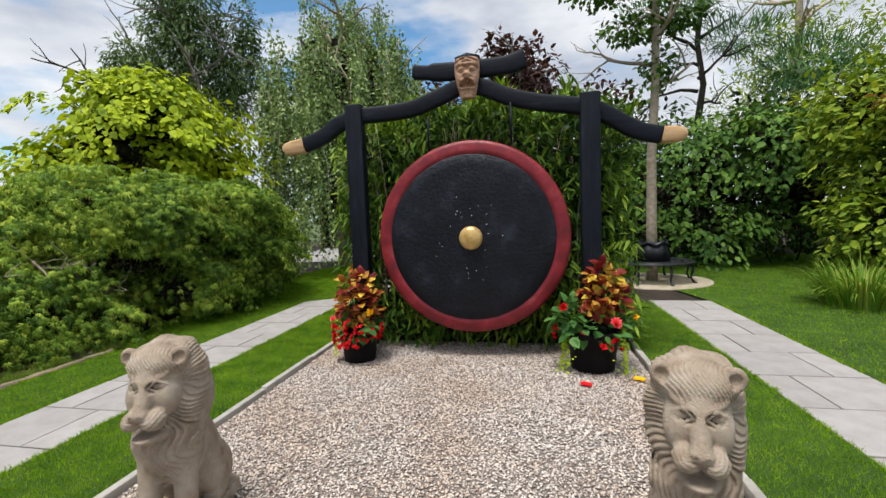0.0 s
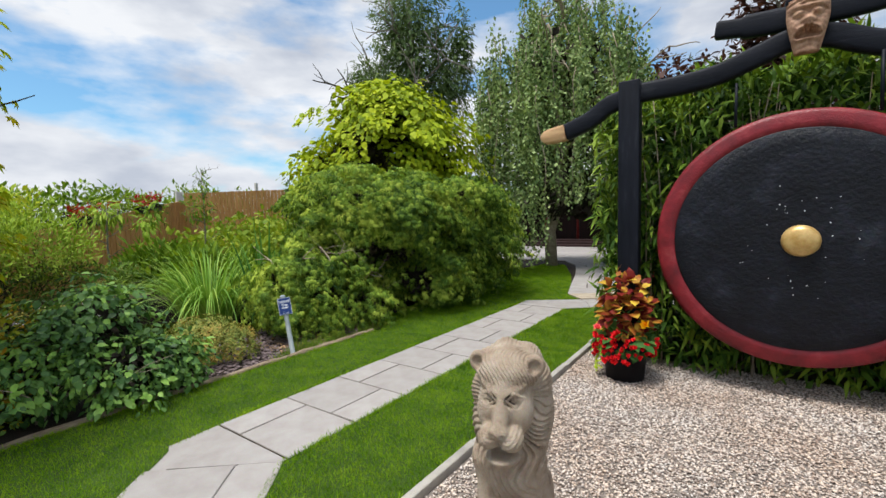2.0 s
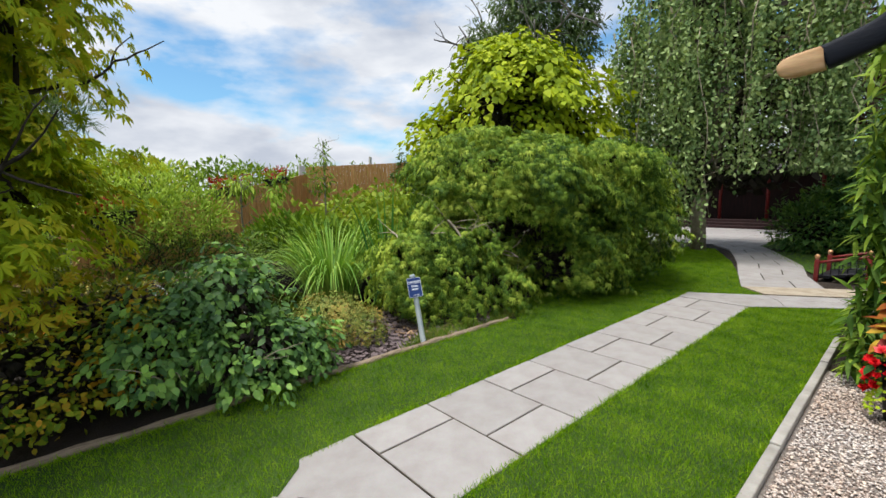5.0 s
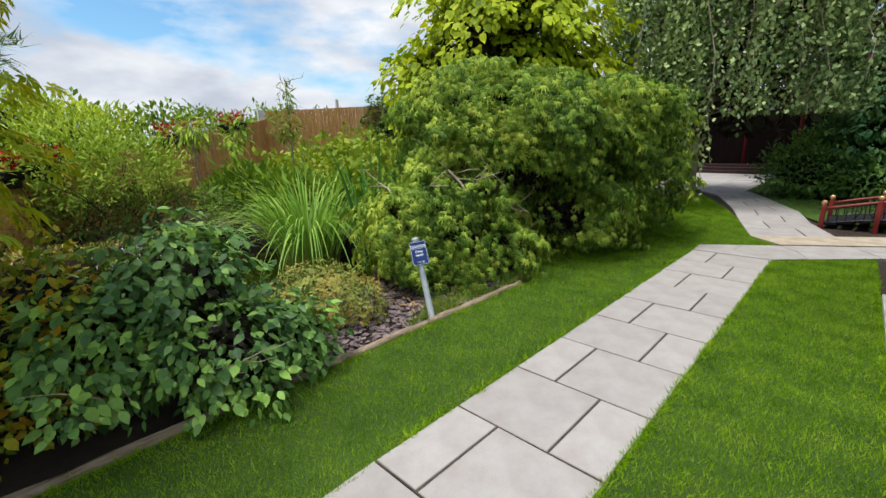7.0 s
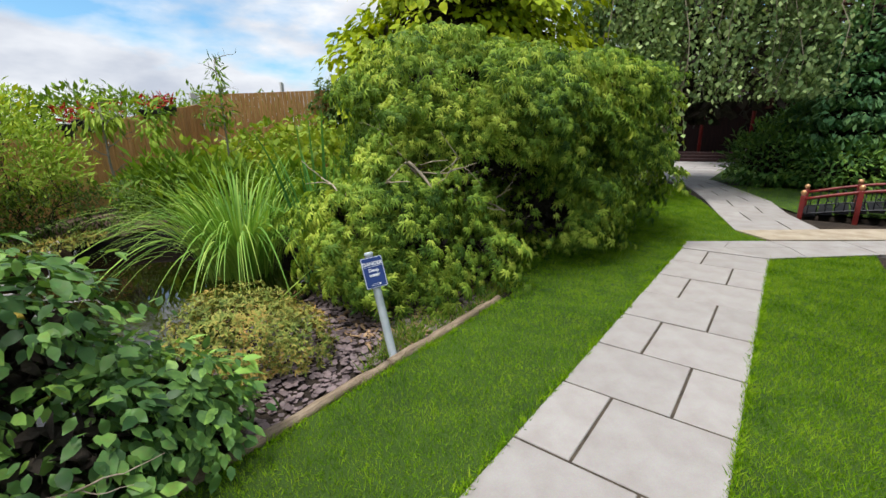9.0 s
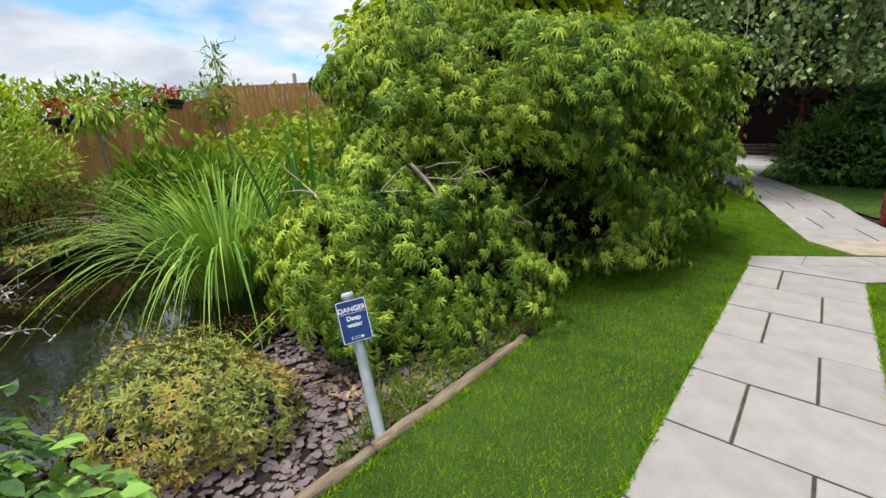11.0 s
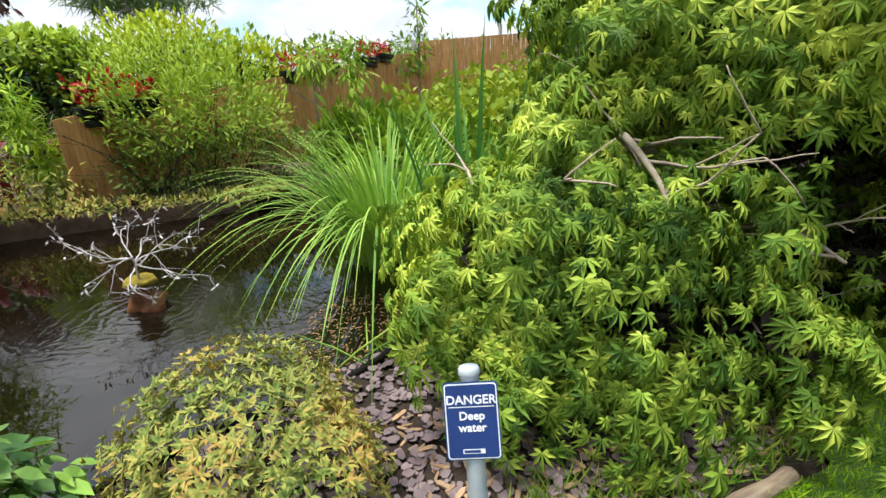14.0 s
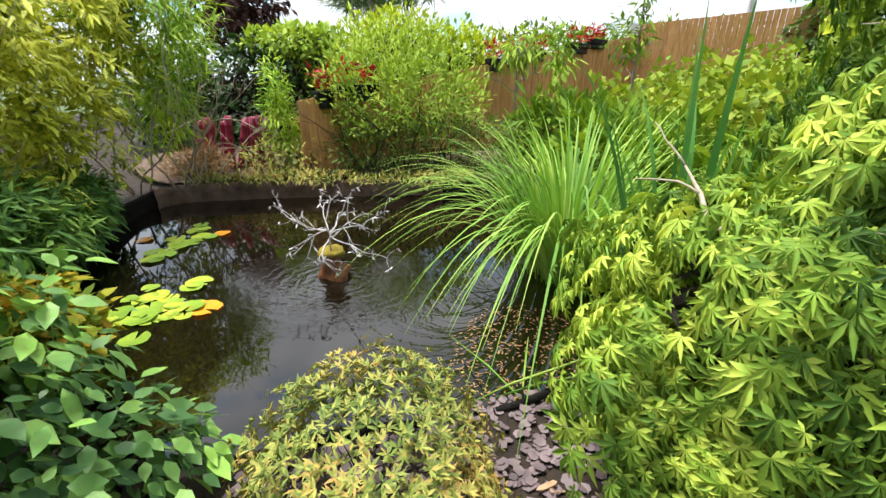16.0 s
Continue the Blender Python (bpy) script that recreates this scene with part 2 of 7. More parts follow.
def lion_material():
    """Cast stone: buff, paler on the worn crown, dark algae in the chest and the hollows of its own pattern."""
    m, nt, b = material("cast_stone", 0.85, spec=0.3)
    t1 = tex(nt, "ShaderNodeTexNoise", 7.0, 6.0, 0.6)
    col = ramp(nt, t1.outputs["Fac"], [(0.28, (0.24, 0.17, 0.115)), (0.5, (0.40, 0.315, 0.235)), (0.75, (0.52, 0.445, 0.36))])
    t3 = tex(nt, "ShaderNodeTexNoise", 4.3, 5.0, 0.7)
    stain = ramp(nt, t3.outputs["Fac"], [(0.58, (1, 1, 1)), (0.72, (0.45, 0.38, 0.32))])
    col = blend(nt, "MULTIPLY", 1.0, col, stain)
    t2 = tex(nt, "ShaderNodeTexNoise", 130.0, 5.0, 0.7)
    col = blend(nt, "OVERLAY", 0.35, col, t2.outputs["Color"])
    nt.links.new(col, b.inputs["Base Color"])
    bump(nt, b, t2.outputs["Fac"], 0.9, 0.010)
    return m


def water_material():
    """Still black water, ruffled in rings about the fountain."""
    m, nt, b = material("pond_water", 0.015, spec=0.9)
    b.inputs["Base Color"].default_value = (0.006, 0.004, 0.002, 1)
    b.inputs["IOR"].default_value = 1.5
    co = nt.nodes.new("ShaderNodeTexCoord")
    mp = nt.nodes.new("ShaderNodeMapping")
    mp.inputs["Location"].default_value = (7.0, -2.3, 0)
    nt.links.new(co.outputs["Object"], mp.inputs["Vector"])
    ln = nt.nodes.new("ShaderNodeVectorMath")
    ln.operation = "LENGTH"
    nt.links.new(mp.outputs["Vector"], ln.inputs[0])
    wave = nt.nodes.new("ShaderNodeTexWave")
    wave.wave_type, wave.rings_direction = "RINGS", "Z"
    wave.inputs["Scale"].default_value, wave.inputs["Distortion"].default_value, wave.inputs["Detail"].default_value = 3.2, 9.0, 4.0
    wave.inputs["Detail Scale"].default_value = 2.2
    nt.links.new(mp.outputs["Vector"], wave.inputs["Vector"])
    fall = ramp(nt, ln.outputs["Value"], [(0.15, (1, 1, 1)), (1.0, (0.03, 0.03, 0.03))])
    small = tex(nt, "ShaderNodeTexNoise", 26.0, 3.0)
    both = blend(nt, "ADD", 0.7, wave.outputs["Color"], small.outputs["Color"])
    h = blend(nt, "MULTIPLY", 1.0, both, fall)
    bump(nt, b, h, 0.22, 0.010)
    return m


def gravel_material():
    m, nt, b = material("gravel_stone", 0.8, spec=0.35)
    col = ramp(nt, piece_random(nt), [(0.0, (0.20, 0.165, 0.145)), (0.2, (0.42, 0.34, 0.29)), (0.45, (0.60, 0.53, 0.48)), (0.75, (0.72, 0.67, 0.63)), (1.0, (0.78, 0.66, 0.55))])
    nz = tex(nt, "ShaderNodeTexNoise", 0.9, 3.0)
    patch = ramp(nt, nz.outputs["Fac"], [(0.35, (0.93, 0.83, 0.75)), (0.6, (1.04, 1.03, 1.02))])
    nt.links.new(blend(nt, "MULTIPLY", 1.0, col, patch), b.inputs["Base Color"])
    return m


M_LION, M_WATER, M_GRAVEL = lion_material(), water_material(), gravel_material()
L_MAPLE = leaf_material("maple_leaf", [(0.025, 0.06, 0.018), (0.09, 0.155, 0.035), (0.21, 0.295, 0.06), (0.42, 0.46, 0.12)], 0.45, 1.4, 0.24)
L_GOLDMAPLE = leaf_material("golden_maple_leaf", [(0.12, 0.18, 0.012), (0.26, 0.32, 0.02), (0.42, 0.43, 0.03), (0.50, 0.36, 0.04)], 0.5, 0.8)
L_CATALPA = leaf_material("golden_catalpa_leaf", [(0.10, 0.15, 0.012), (0.25, 0.30, 0.016), (0.40, 0.42, 0.025)], 0.5, 0.9)
L_BIRCH = leaf_material("weeping_leaf", [(0.04, 0.07, 0.04), (0.10, 0.15, 0.09), (0.21, 0.27, 0.17), (0.36, 0.41, 0.29)], 0.45, 0.9, 0.2)
L_EUCALYPT = leaf_material("grey_green_leaf", [(0.05, 0.085, 0.05), (0.09, 0.135, 0.085), (0.15, 0.19, 0.12)], 0.5, 0.4)
L_BAMBOO = leaf_material("bamboo_leaf", [(0.012, 0.032, 0.008), (0.035, 0.075, 0.015), (0.10, 0.17, 0.03), (0.24, 0.31, 0.06)], 0.45, 1.1)
L_PALEBAMBOO = leaf_material("pale_bamboo_leaf", [(0.12, 0.22, 0.03), (0.25, 0.36, 0.05), (0.4, 0.46, 0.1)], 0.45, 1.1)
L_DOGWOOD = leaf_material("broad_leaf", [(0.02, 0.055, 0.025), (0.05, 0.11, 0.05), (0.11, 0.20, 0.08), (0.24, 0.38, 0.12)], 0.36, 2.2, 0.22, 0.6)
L_SPIREA = leaf_material("spirea_leaf", [(0.05, 0.10, 0.015), (0.14, 0.19, 0.02), (0.30, 0.27, 0.03), (0.45, 0.22, 0.03)], 0.5, 1.3)
L_AZALEA = leaf_material("azalea_leaf", [(0.06, 0.09, 0.03), (0.14, 0.17, 0.06), (0.30, 0.28, 0.11), (0.36, 0.21, 0.10)], 0.5, 3.0, 0.15)
L_DARKSHRUB = leaf_material("dark_shrub_leaf", [(0.02, 0.04, 0.012), (0.05, 0.09, 0.022), (0.11, 0.15, 0.04)], 0.4, 1.3)
L_WILLOWBUSH = leaf_material("light_shrub_leaf", [(0.10, 0.16, 0.025), (0.22, 0.30, 0.05), (0.36, 0.42, 0.10)], 0.5, 0.9)
L_SEDGE = leaf_material("sedge_blade", [(0.07, 0.16, 0.04), (0.16, 0.28, 0.07), (0.33, 0.42, 0.14)], 0.4, 1.6)
L_IRIS = leaf_material("iris_blade", [(0.04, 0.13, 0.06), (0.09, 0.22, 0.09), (0.16, 0.31, 0.13)], 0.35, 1.2)
L_HEDGE = leaf_material("hedge_leaf", [(0.05, 0.10, 0.015), (0.11, 0.18, 0.025), (0.22, 0.29, 0.04)], 0.5, 0.5)
# laurel hedges, and the dark fill that shades the bamboo hedge's inside
L_LAUREL_AND_SHADE = leaf_material("laurel_and_shade_leaf", [(0.006, 0.02, 0.006), (0.018, 0.05, 0.012), (0.05, 0.10, 0.02)], 0.3, 0.8, 0.15, 0.5)
L_GOLDHEDGE = leaf_material("golden_hedge_leaf", [(0.13, 0.19, 0.015), (0.26, 0.31, 0.02), (0.36, 0.38, 0.04)], 0.5, 0.6)
L_VARIEGATED = leaf_material("variegated_leaf", [(0.08, 0.13, 0.03), (0.30, 0.31, 0.05), (0.52, 0.49, 0.10), (0.64, 0.60, 0.20)], 0.35, 1.4, 0.3)
L_CONIFER = leaf_material("blue_conifer_spray", [(0.025, 0.075, 0.05), (0.055, 0.125, 0.085), (0.12, 0.20, 0.12)], 0.55, 0.9, 0.15)
L_JUNIPER = leaf_material("juniper_spray", [(0.04, 0.10, 0.04), (0.09, 0.17, 0.07), (0.18, 0.27, 0.08)], 0.55, 0.9, 0.15)
L_PURPLE = leaf_material("purple_leaf", [(0.018, 0.008, 0.014), (0.045, 0.018, 0.028), (0.09, 0.035, 0.045)], 0.4, 0.7)
L_RIGHT = leaf_material("deep_green_leaf", [(0.02, 0.055, 0.016), (0.05, 0.10, 0.026), (0.12, 0.20, 0.05)], 0.4, 0.9, 0.18)
L_YELLOWGREEN = leaf_material("yellow_green_leaf", [(0.08, 0.13, 0.02), (0.16, 0.22, 0.03), (0.27, 0.30, 0.05)], 0.45, 0.6)
L_REDLEAF = leaf_material("russet_leaf", [(0.16, 0.06, 0.03), (0.27, 0.10, 0.05), (0.36, 0.18, 0.08)], 0.45, 0.6)
L_COLEUS = leaf_material("coleus_leaf", [(0.06, 0.004, 0.012), (0.11, 0.007, 0.016), (0.17, 0.018, 0.02), (0.30, 0.10, 0.03), (0.55, 0.36, 0.07)], 0.4, 6.0)
L_BEGONIA = leaf_material("begonia_leaf", [(0.018, 0.06, 0.025), (0.05, 0.12, 0.05), (0.09, 0.18, 0.07)], 0.35, 4.0)
L_JENNY = leaf_material("trailing_lime_leaf", [(0.20, 0.28, 0.02), (0.34, 0.42, 0.035), (0.46, 0.5, 0.06)], 0.45, 6.0)
L_REDFLOWER = leaf_material("red_petal", [(0.36, 0.004, 0.010), (0.55, 0.006, 0.018), (0.66, 0.02, 0.045)], 0.5, 6.0, 0.3)
L_REDROSETTE = leaf_material("red_rosette", [(0.16, 0.004, 0.012), (0.30, 0.008, 0.02), (0.42, 0.02, 0.03)], 0.4, 6.0, 0.2)
L_PINKFLOWER = leaf_material("pink_petal", [(0.55, 0.03, 0.09), (0.68, 0.06, 0.14), (0.75, 0.14, 0.22)], 0.5, 6.0, 0.3)
L_YELLOWFLOWER = leaf_material("yellow_petal", [(0.7, 0.32, 0.01), (0.78, 0.45, 0.02)], 0.5, 6.0, 0.3)
L_ORANGEPAD = leaf_material("orange_lily_pad", [(0.5, 0.15, 0.02), (0.62, 0.24, 0.03)], 0.35, 6.0, 0.1)
L_PAD = leaf_material("lily_pad", [(0.10, 0.17, 0.03), (0.20, 0.27, 0.05), (0.36, 0.36, 0.06)], 0.3, 3.0, 0.1)
L_DEADTWIG = leaf_material("dead_heather", [(0.10, 0.05, 0.04), (0.2, 0.11, 0.09), (0.28, 0.17, 0.14)], 0.8, 3.0, 0.1)

# ---- building helpers ----
rng = np.random.default_rng(7)


def link_mesh(name, me, mat, parent=None, label="", smooth=True):
    if mat:
        me.materials.append(mat)
    if smooth:
        me.polygons.foreach_set("use_smooth", np.ones(len(me.polygons), dtype=bool))
    ob = new(name, me)
    if parent:
        ob.parent = parent
    if label:
        ob["label"] = label
    return ob


def part(name, bm, mat, parent=None, label="", smooth=True):
    """Link a bmesh as one mesh object under a thing or a part."""
    me = bpy.data.meshes.new(name)
    bm.to_mesh(me)
    bm.free()
    return link_mesh(name, me, mat, parent, label, smooth)


def arrays_mesh(name, verts, faces):
    """A mesh out of a vertex array and an array of equal-sided faces."""
    me = bpy.data.meshes.new(name)
    verts = np.asarray(verts, dtype=np.float32)
    faces = np.asarray(faces, dtype=np.int32)
    k = faces.shape[1]
    me.vertices.add(len(verts))
    me.vertices.foreach_set("co", verts.ravel())
    me.loops.add(faces.size)
    me.loops.foreach_set("vertex_index", faces.ravel())
    me.polygons.add(len(faces))
    me.polygons.foreach_set("loop_start", np.arange(0, faces.size, k, dtype=np.int32))
    me.update(calc_edges=True)
    me.validate()
    return me


def thing(name, x=0.0, y=0.0, z=0.0, label="", category="", group="", kind="", turn=0.0):
    ob = new(name)
    ob.empty_display_size = 0.1
    ob.matrix_basis = pose(x, y, z, 0, 0, turn)
    return tagged(ob, label, category, group, kind)


def box_bm(x0, x1, y0, y1, z0, z1, bevel=0.0, bm=None):
    own = bm is None
    bm = bm or bmesh.new()
    made = bmesh.ops.create_cube(bm, size=1.0)["verts"]
    for v in made:
        v.co = ((x0 + x1) / 2 + v.co.x * (x1 - x0), (y0 + y1) / 2 + v.co.y * (y1 - y0), (z0 + z1) / 2 + v.co.z * (z1 - z0))
    if bevel and own:
        bmesh.ops.bevel(bm, geom=bm.edges[:], offset=bevel, segments=2, affect="EDGES", profile=0.6)
    return bm


def lathe_bm(profile, n=24, bm=None, cx=0.0, cy=0.0):
    """Turn (radius, height) pairs about the z axis."""
    bm = bm or bmesh.new()
    rings = [[bm.verts.new((cx + r * math.cos(2 * math.pi * i / n), cy + r * math.sin(2 * math.pi * i / n), z)) for i in range(n)] for r, z in profile]
    for a, b in zip(rings, rings[1:]):
        for i in range(n):
            bm.faces.new((a[i], a[(i + 1) % n], b[(i + 1) % n], b[i]))
    bm.faces.new(rings[0][::-1])
    bm.faces.new(rings[-1])
    return bm


def tube_bm(points, radii, n=8, bm=None):
    """A tapered tube along points."""
    bm = bm or bmesh.new()
    pts = [Vector([float(c) for c in p]) for p in points]
    rings = []
    for i, p in enumerate(pts):
        d = (pts[min(i + 1, len(pts) - 1)] - pts[max(i - 1, 0)]).normalized()
        side = d.cross(Vector((0.31, 0.17, 0.93)) if abs(d.z) < 0.9 else Vector((1, 0.2, 0))).normalized()
        up = side.cross(d)
        r = float(radii[i] if isinstance(radii, (list, tuple)) else radii)
        rings.append([bm.verts.new(p + r * (math.cos(2 * math.pi * k / n) * side + math.sin(2 * math.pi * k / n) * up)) for k in range(n)])
    for a, b in zip(rings, rings[1:]):
        for k in range(n):
            bm.faces.new((a[k], a[(k + 1) % n], b[(k + 1) % n], b[k]))
    bm.faces.new(rings[0][::-1])
    bm.faces.new(rings[-1])
    return bm


def branch(bm, start, direction, length, radius, depth, spread=0.6, rise=0.25, tips=None):
    """A limb that bends, tapers and forks."""
    p, d = Vector([float(c) for c in start]), Vector([float(c) for c in direction]).normalized()
    pts, radii, steps = [p.copy()], [radius], 5
    for i in range(steps):
        d = (d + Vector(rng.normal(0, 0.16, 3)) + Vector((0, 0, rise * 0.12))).normalized()
        p = p + d * float(length) / steps
        pts.append(p.copy())
        radii.append(radius * (1 - 0.55 * (i + 1) / steps))
    tube_bm(pts, radii, 6 if radius > 0.02 else 4, bm)
    if tips is not None:
        tips.append(pts[-1])
    if depth:
        for k in range(3 if depth > 1 else 2):
            q = pts[2 + int(rng.integers(0, steps - 1))]
            nd = (d + Vector(rng.normal(0, spread, 3))).normalized()
            branch(bm, q, nd, length * 0.62, radius * 0.5, depth - 1, spread, rise, tips)


# ---- leaves ----
def leaf_shape(outline, fold=0.12, droop=0.15):
    """A leaf along +y with a midrib, out of (width, length) pairs of its right half."""
    v, f = [], []
    for w, l in outline:
        z = -droop * l * l
        v += [(-w, l, z + fold * w), (0, l, z), (w, l, z + fold * w)]
    for i in range(len(outline) - 1):
        a = 3 * i
        f += [(a, a + 1, a + 4), (a, a + 4, a + 3), (a + 1, a + 2, a + 5), (a + 1, a + 5, a + 4)]
    return np.array(v), np.array(f)


def palmate_shape(lobes=7, droop=0.45, width=0.085):
    """A cut maple leaf: pointed drooping lobes fanned from the stalk."""
    v, f = [(0, 0, 0)], []
    for i in range(lobes):
        a = radians(-112 + 224 * i / (lobes - 1))
        l = 1.0 - 0.5 * abs(a / radians(112)) ** 1.5
        dx, dy = math.sin(a), math.cos(a)
        sx, sy = math.cos(a), -math.sin(a)
        m, t = 0.52 * l, l
        b = len(v)
        v += [(m * dx - width * sx, m * dy - width * sy + 0.0, -droop * 0.25 * m), (t * dx, t * dy, -droop * t * t),
              (m * dx + width * sx, m * dy + width * sy, -droop * 0.25 * m)]
        f += [(0, b + 1, b), (0, b + 2, b + 1)]
    return np.array(v, dtype=float), np.array(f)


S_PALMATE = palmate_shape(7, 0.6, 0.10)
S_PALMATE_FAT = palmate_shape(7, 0.35, 0.13)
S_OVATE = leaf_shape([(0.0, 0.0), (0.27, 0.28), (0.26, 0.6), (0.0, 1.0)])
S_HEART = leaf_shape([(0.12, -0.08), (0.42, 0.2), (0.34, 0.6), (0.0, 1.0)], 0.1, 0.25)
S_ROUND = leaf_shape([(0.0, 0.0), (0.42, 0.4), (0.0, 0.95)], 0.1, 0.1)
S_LANCE = leaf_shape([(0.0, 0.0), (0.075, 0.35), (0.0, 1.0)], 0.2, 0.25)
S_BAMBOO = leaf_shape([(0.0, 0.0), (0.10, 0.28), (0.075, 0.6), (0.0, 1.0)], 0.15, 0.3)
S_NARROW = leaf_shape([(0.0, 0.0), (0.14, 0.45), (0.0, 1.0)], 0.15, 0.15)
S_BLADE = (np.array([(-0.05, 0, 0), (0.05, 0, 0), (0.0, 1.0, 0.0)]), np.array([(0, 1, 2)]))
S_DIAMOND = (np.array([(0, 0, 0), (0.36, 0.45, 0.05), (0, 1, -0.1), (-0.36, 0.45, 0.05)]), np.array([(0, 1, 2), (0, 2, 3)]))
S_SLIM = (np.array([(0, 0, 0), (0.14, 0.45, 0.03), (0, 1, -0.12), (-0.14, 0.45, 0.03)]), np.array([(0, 1, 2), (0, 2, 3)]))
S_SPRAY = leaf_shape([(0.0, 0.0), (0.2, 0.5), (0.0, 1.0)], 0.3, 0.1)


def unit(a):
    return a / np.maximum(np.linalg.norm(a, axis=1, keepdims=True), 1e-6)


def bases(way, normal):
    """Right-handed frames whose y runs along way and whose z lies near normal."""
    y = unit(way)
    x = unit(np.cross(y, normal))
    return np.stack([x, y, np.cross(x, y)], axis=2)


def scatter(name, shape, pos, way, normal, size, mat, parent=None, label="", single=0, near=None, kind="stuff"):
    """Lay copies of one leaf at pos. The 'single' of them nearest to the plan point near become objects of their own."""
    v, f = shape
    R = bases(way, normal)
    size = np.broadcast_to(np.asarray(size, dtype=float), (len(pos),))
    keep = np.arange(len(pos))
    if single and near is not None:
        order = np.argsort(np.linalg.norm(pos[:, :2] - np.array(near), axis=1))
        chosen, keep = order[:single], order[single:]
        leaf = arrays_mesh("leaf", v, f)
        leaf.materials.append(mat)
        leaf.polygons.foreach_set("use_smooth", np.ones(len(leaf.polygons), dtype=bool))
        inv = parent.matrix_basis.inverted() if parent else Matrix()
        for i in chosen:
            ob = new("leaf", leaf)
            m = Matrix([[*(R[i][r] * size[i]), pos[i][r]] for r in range(3)] + [[0, 0, 0, 1]])
            ob.parent = parent
            ob.matrix_basis = inv @ m
    V = np.einsum("nij,kj->nki", R[keep] * size[keep][:, None, None], v) + pos[keep][:, None, :]
    F = f[None] + (np.arange(len(keep)) * len(v))[:, None, None]
    V = V.reshape(-1, 3)
    if parent:
        inv = np.array(parent.matrix_basis.inverted())
        V = V @ inv[:3, :3].T + inv[:3, 3]
    me = arrays_mesh(name, V, F.reshape(-1, f.shape[1]))
    ob = link_mesh(name, me, mat, parent, label)
    if kind:
        ob["kind"] = kind
    return ob


def blob_points(blobs, n, depth=0.25, lumps=0.18, freq=2.2, floor=0.03):
    """Points in the outer shell of lumpy ellipsoids (cx, cy, cz, rx, ry, rz), with outward normals."""
    B = np.array(blobs, dtype=float)
    area = B[:, 3] * B[:, 4] + B[:, 4] * B[:, 5] + B[:, 3] * B[:, 5]
    P, N = [], []
    for b, c in zip(B, (n * 1.9 * area / area.sum()).astype(int)):
        d = unit(rng.normal(size=(c, 3)))
        k = 1 + lumps * (np.sin(freq * d[:, 0] * 3.1 + b[0]) * np.sin(freq * d[:, 1] * 2.7 + b[1] * 2) + 0.7 * np.sin(freq * d[:, 2] * 4.3 + d[:, 0] * 3 + b[2]))
        k *= 1 + 0.06 * np.sin(d[:, 0] * 17 + 3) * np.sin(d[:, 1] * 15) * np.cos(d[:, 2] * 13)
        k *= 1 - depth * rng.random(c) ** 1.7
        p = b[:3] + d * b[3:] * k[:, None]
        ok = p[:, 2] > floor
        for o in B:                      # inside another lump: hidden
            if o is not b and not np.array_equal(o, b):
                ok &= (((p - o[:3]) / (o[3:] * 0.72)) ** 2).sum(1) > 1
        P.append(p[ok])
        N.append(unit(d / b[3:])[ok])
    P, N = np.vstack(P), np.vstack(N)
    pick = rng.permutation(len(P))[:n]
    return P[pick], N[pick]


def tier_points(blobs, n, tiers, spread, depth, lumps, freq, floor):
    """Leaves gathered in drooping, overlapping sprays over lumpy masses, with gaps between the sprays."""
    C, N = blob_points(blobs, tiers, depth, lumps, freq, floor)
    k = rng.integers(0, len(C), n)
    up = unit(N * 0.55 + np.array((0, 0, 0.75)) + rng.normal(0, 0.18, N.shape))[k]
    out = unit(N * (1, 1, 0.2) + 1e-4)[k]
    e1 = unit(np.cross(up, out))
    e2 = np.cross(e1, up)
    a, r = rng.uniform(0, 2 * math.pi, n), np.sqrt(rng.random(n))
    size = spread * rng.uniform(0.6, 1.35, len(C))[k]
    u, v = r * np.cos(a), r * np.sin(a)
    P = C[k] + e1 * (u * size * 0.9)[:, None] + e2 * (v * size * 1.15)[:, None] + up * rng.normal(0, 0.10, n)[:, None] * size[:, None]
    P[:, 2] -= 0.35 * size * (v.clip(0) ** 2 + 0.4 * u * u)
    way = e2 * (0.7 + v)[:, None] + e1 * (0.9 * u)[:, None]
    ok = P[:, 2] > floor
    return P[ok], up[ok], way[ok]


def inner_shade_sprays(blobs, parent, size=0.16, cover=1.6):
    """Dark sprays added inside a crown: they stop the light and stand in for its deep shade."""
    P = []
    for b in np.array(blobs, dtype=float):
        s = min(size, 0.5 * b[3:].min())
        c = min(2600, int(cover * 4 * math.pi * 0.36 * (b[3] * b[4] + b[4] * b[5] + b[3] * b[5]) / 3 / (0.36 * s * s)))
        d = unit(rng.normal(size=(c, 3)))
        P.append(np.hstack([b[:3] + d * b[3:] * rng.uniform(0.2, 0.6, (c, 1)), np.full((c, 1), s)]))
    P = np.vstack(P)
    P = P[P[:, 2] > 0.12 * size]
    scatter("inner_growth", S_SPRAY, P[:, :3], rng.normal(size=(len(P), 3)), rng.normal(size=(len(P), 3)), P[:, 3], M_BARK_AND_SHADE, parent, "dark sprays added as shade inside the crown")


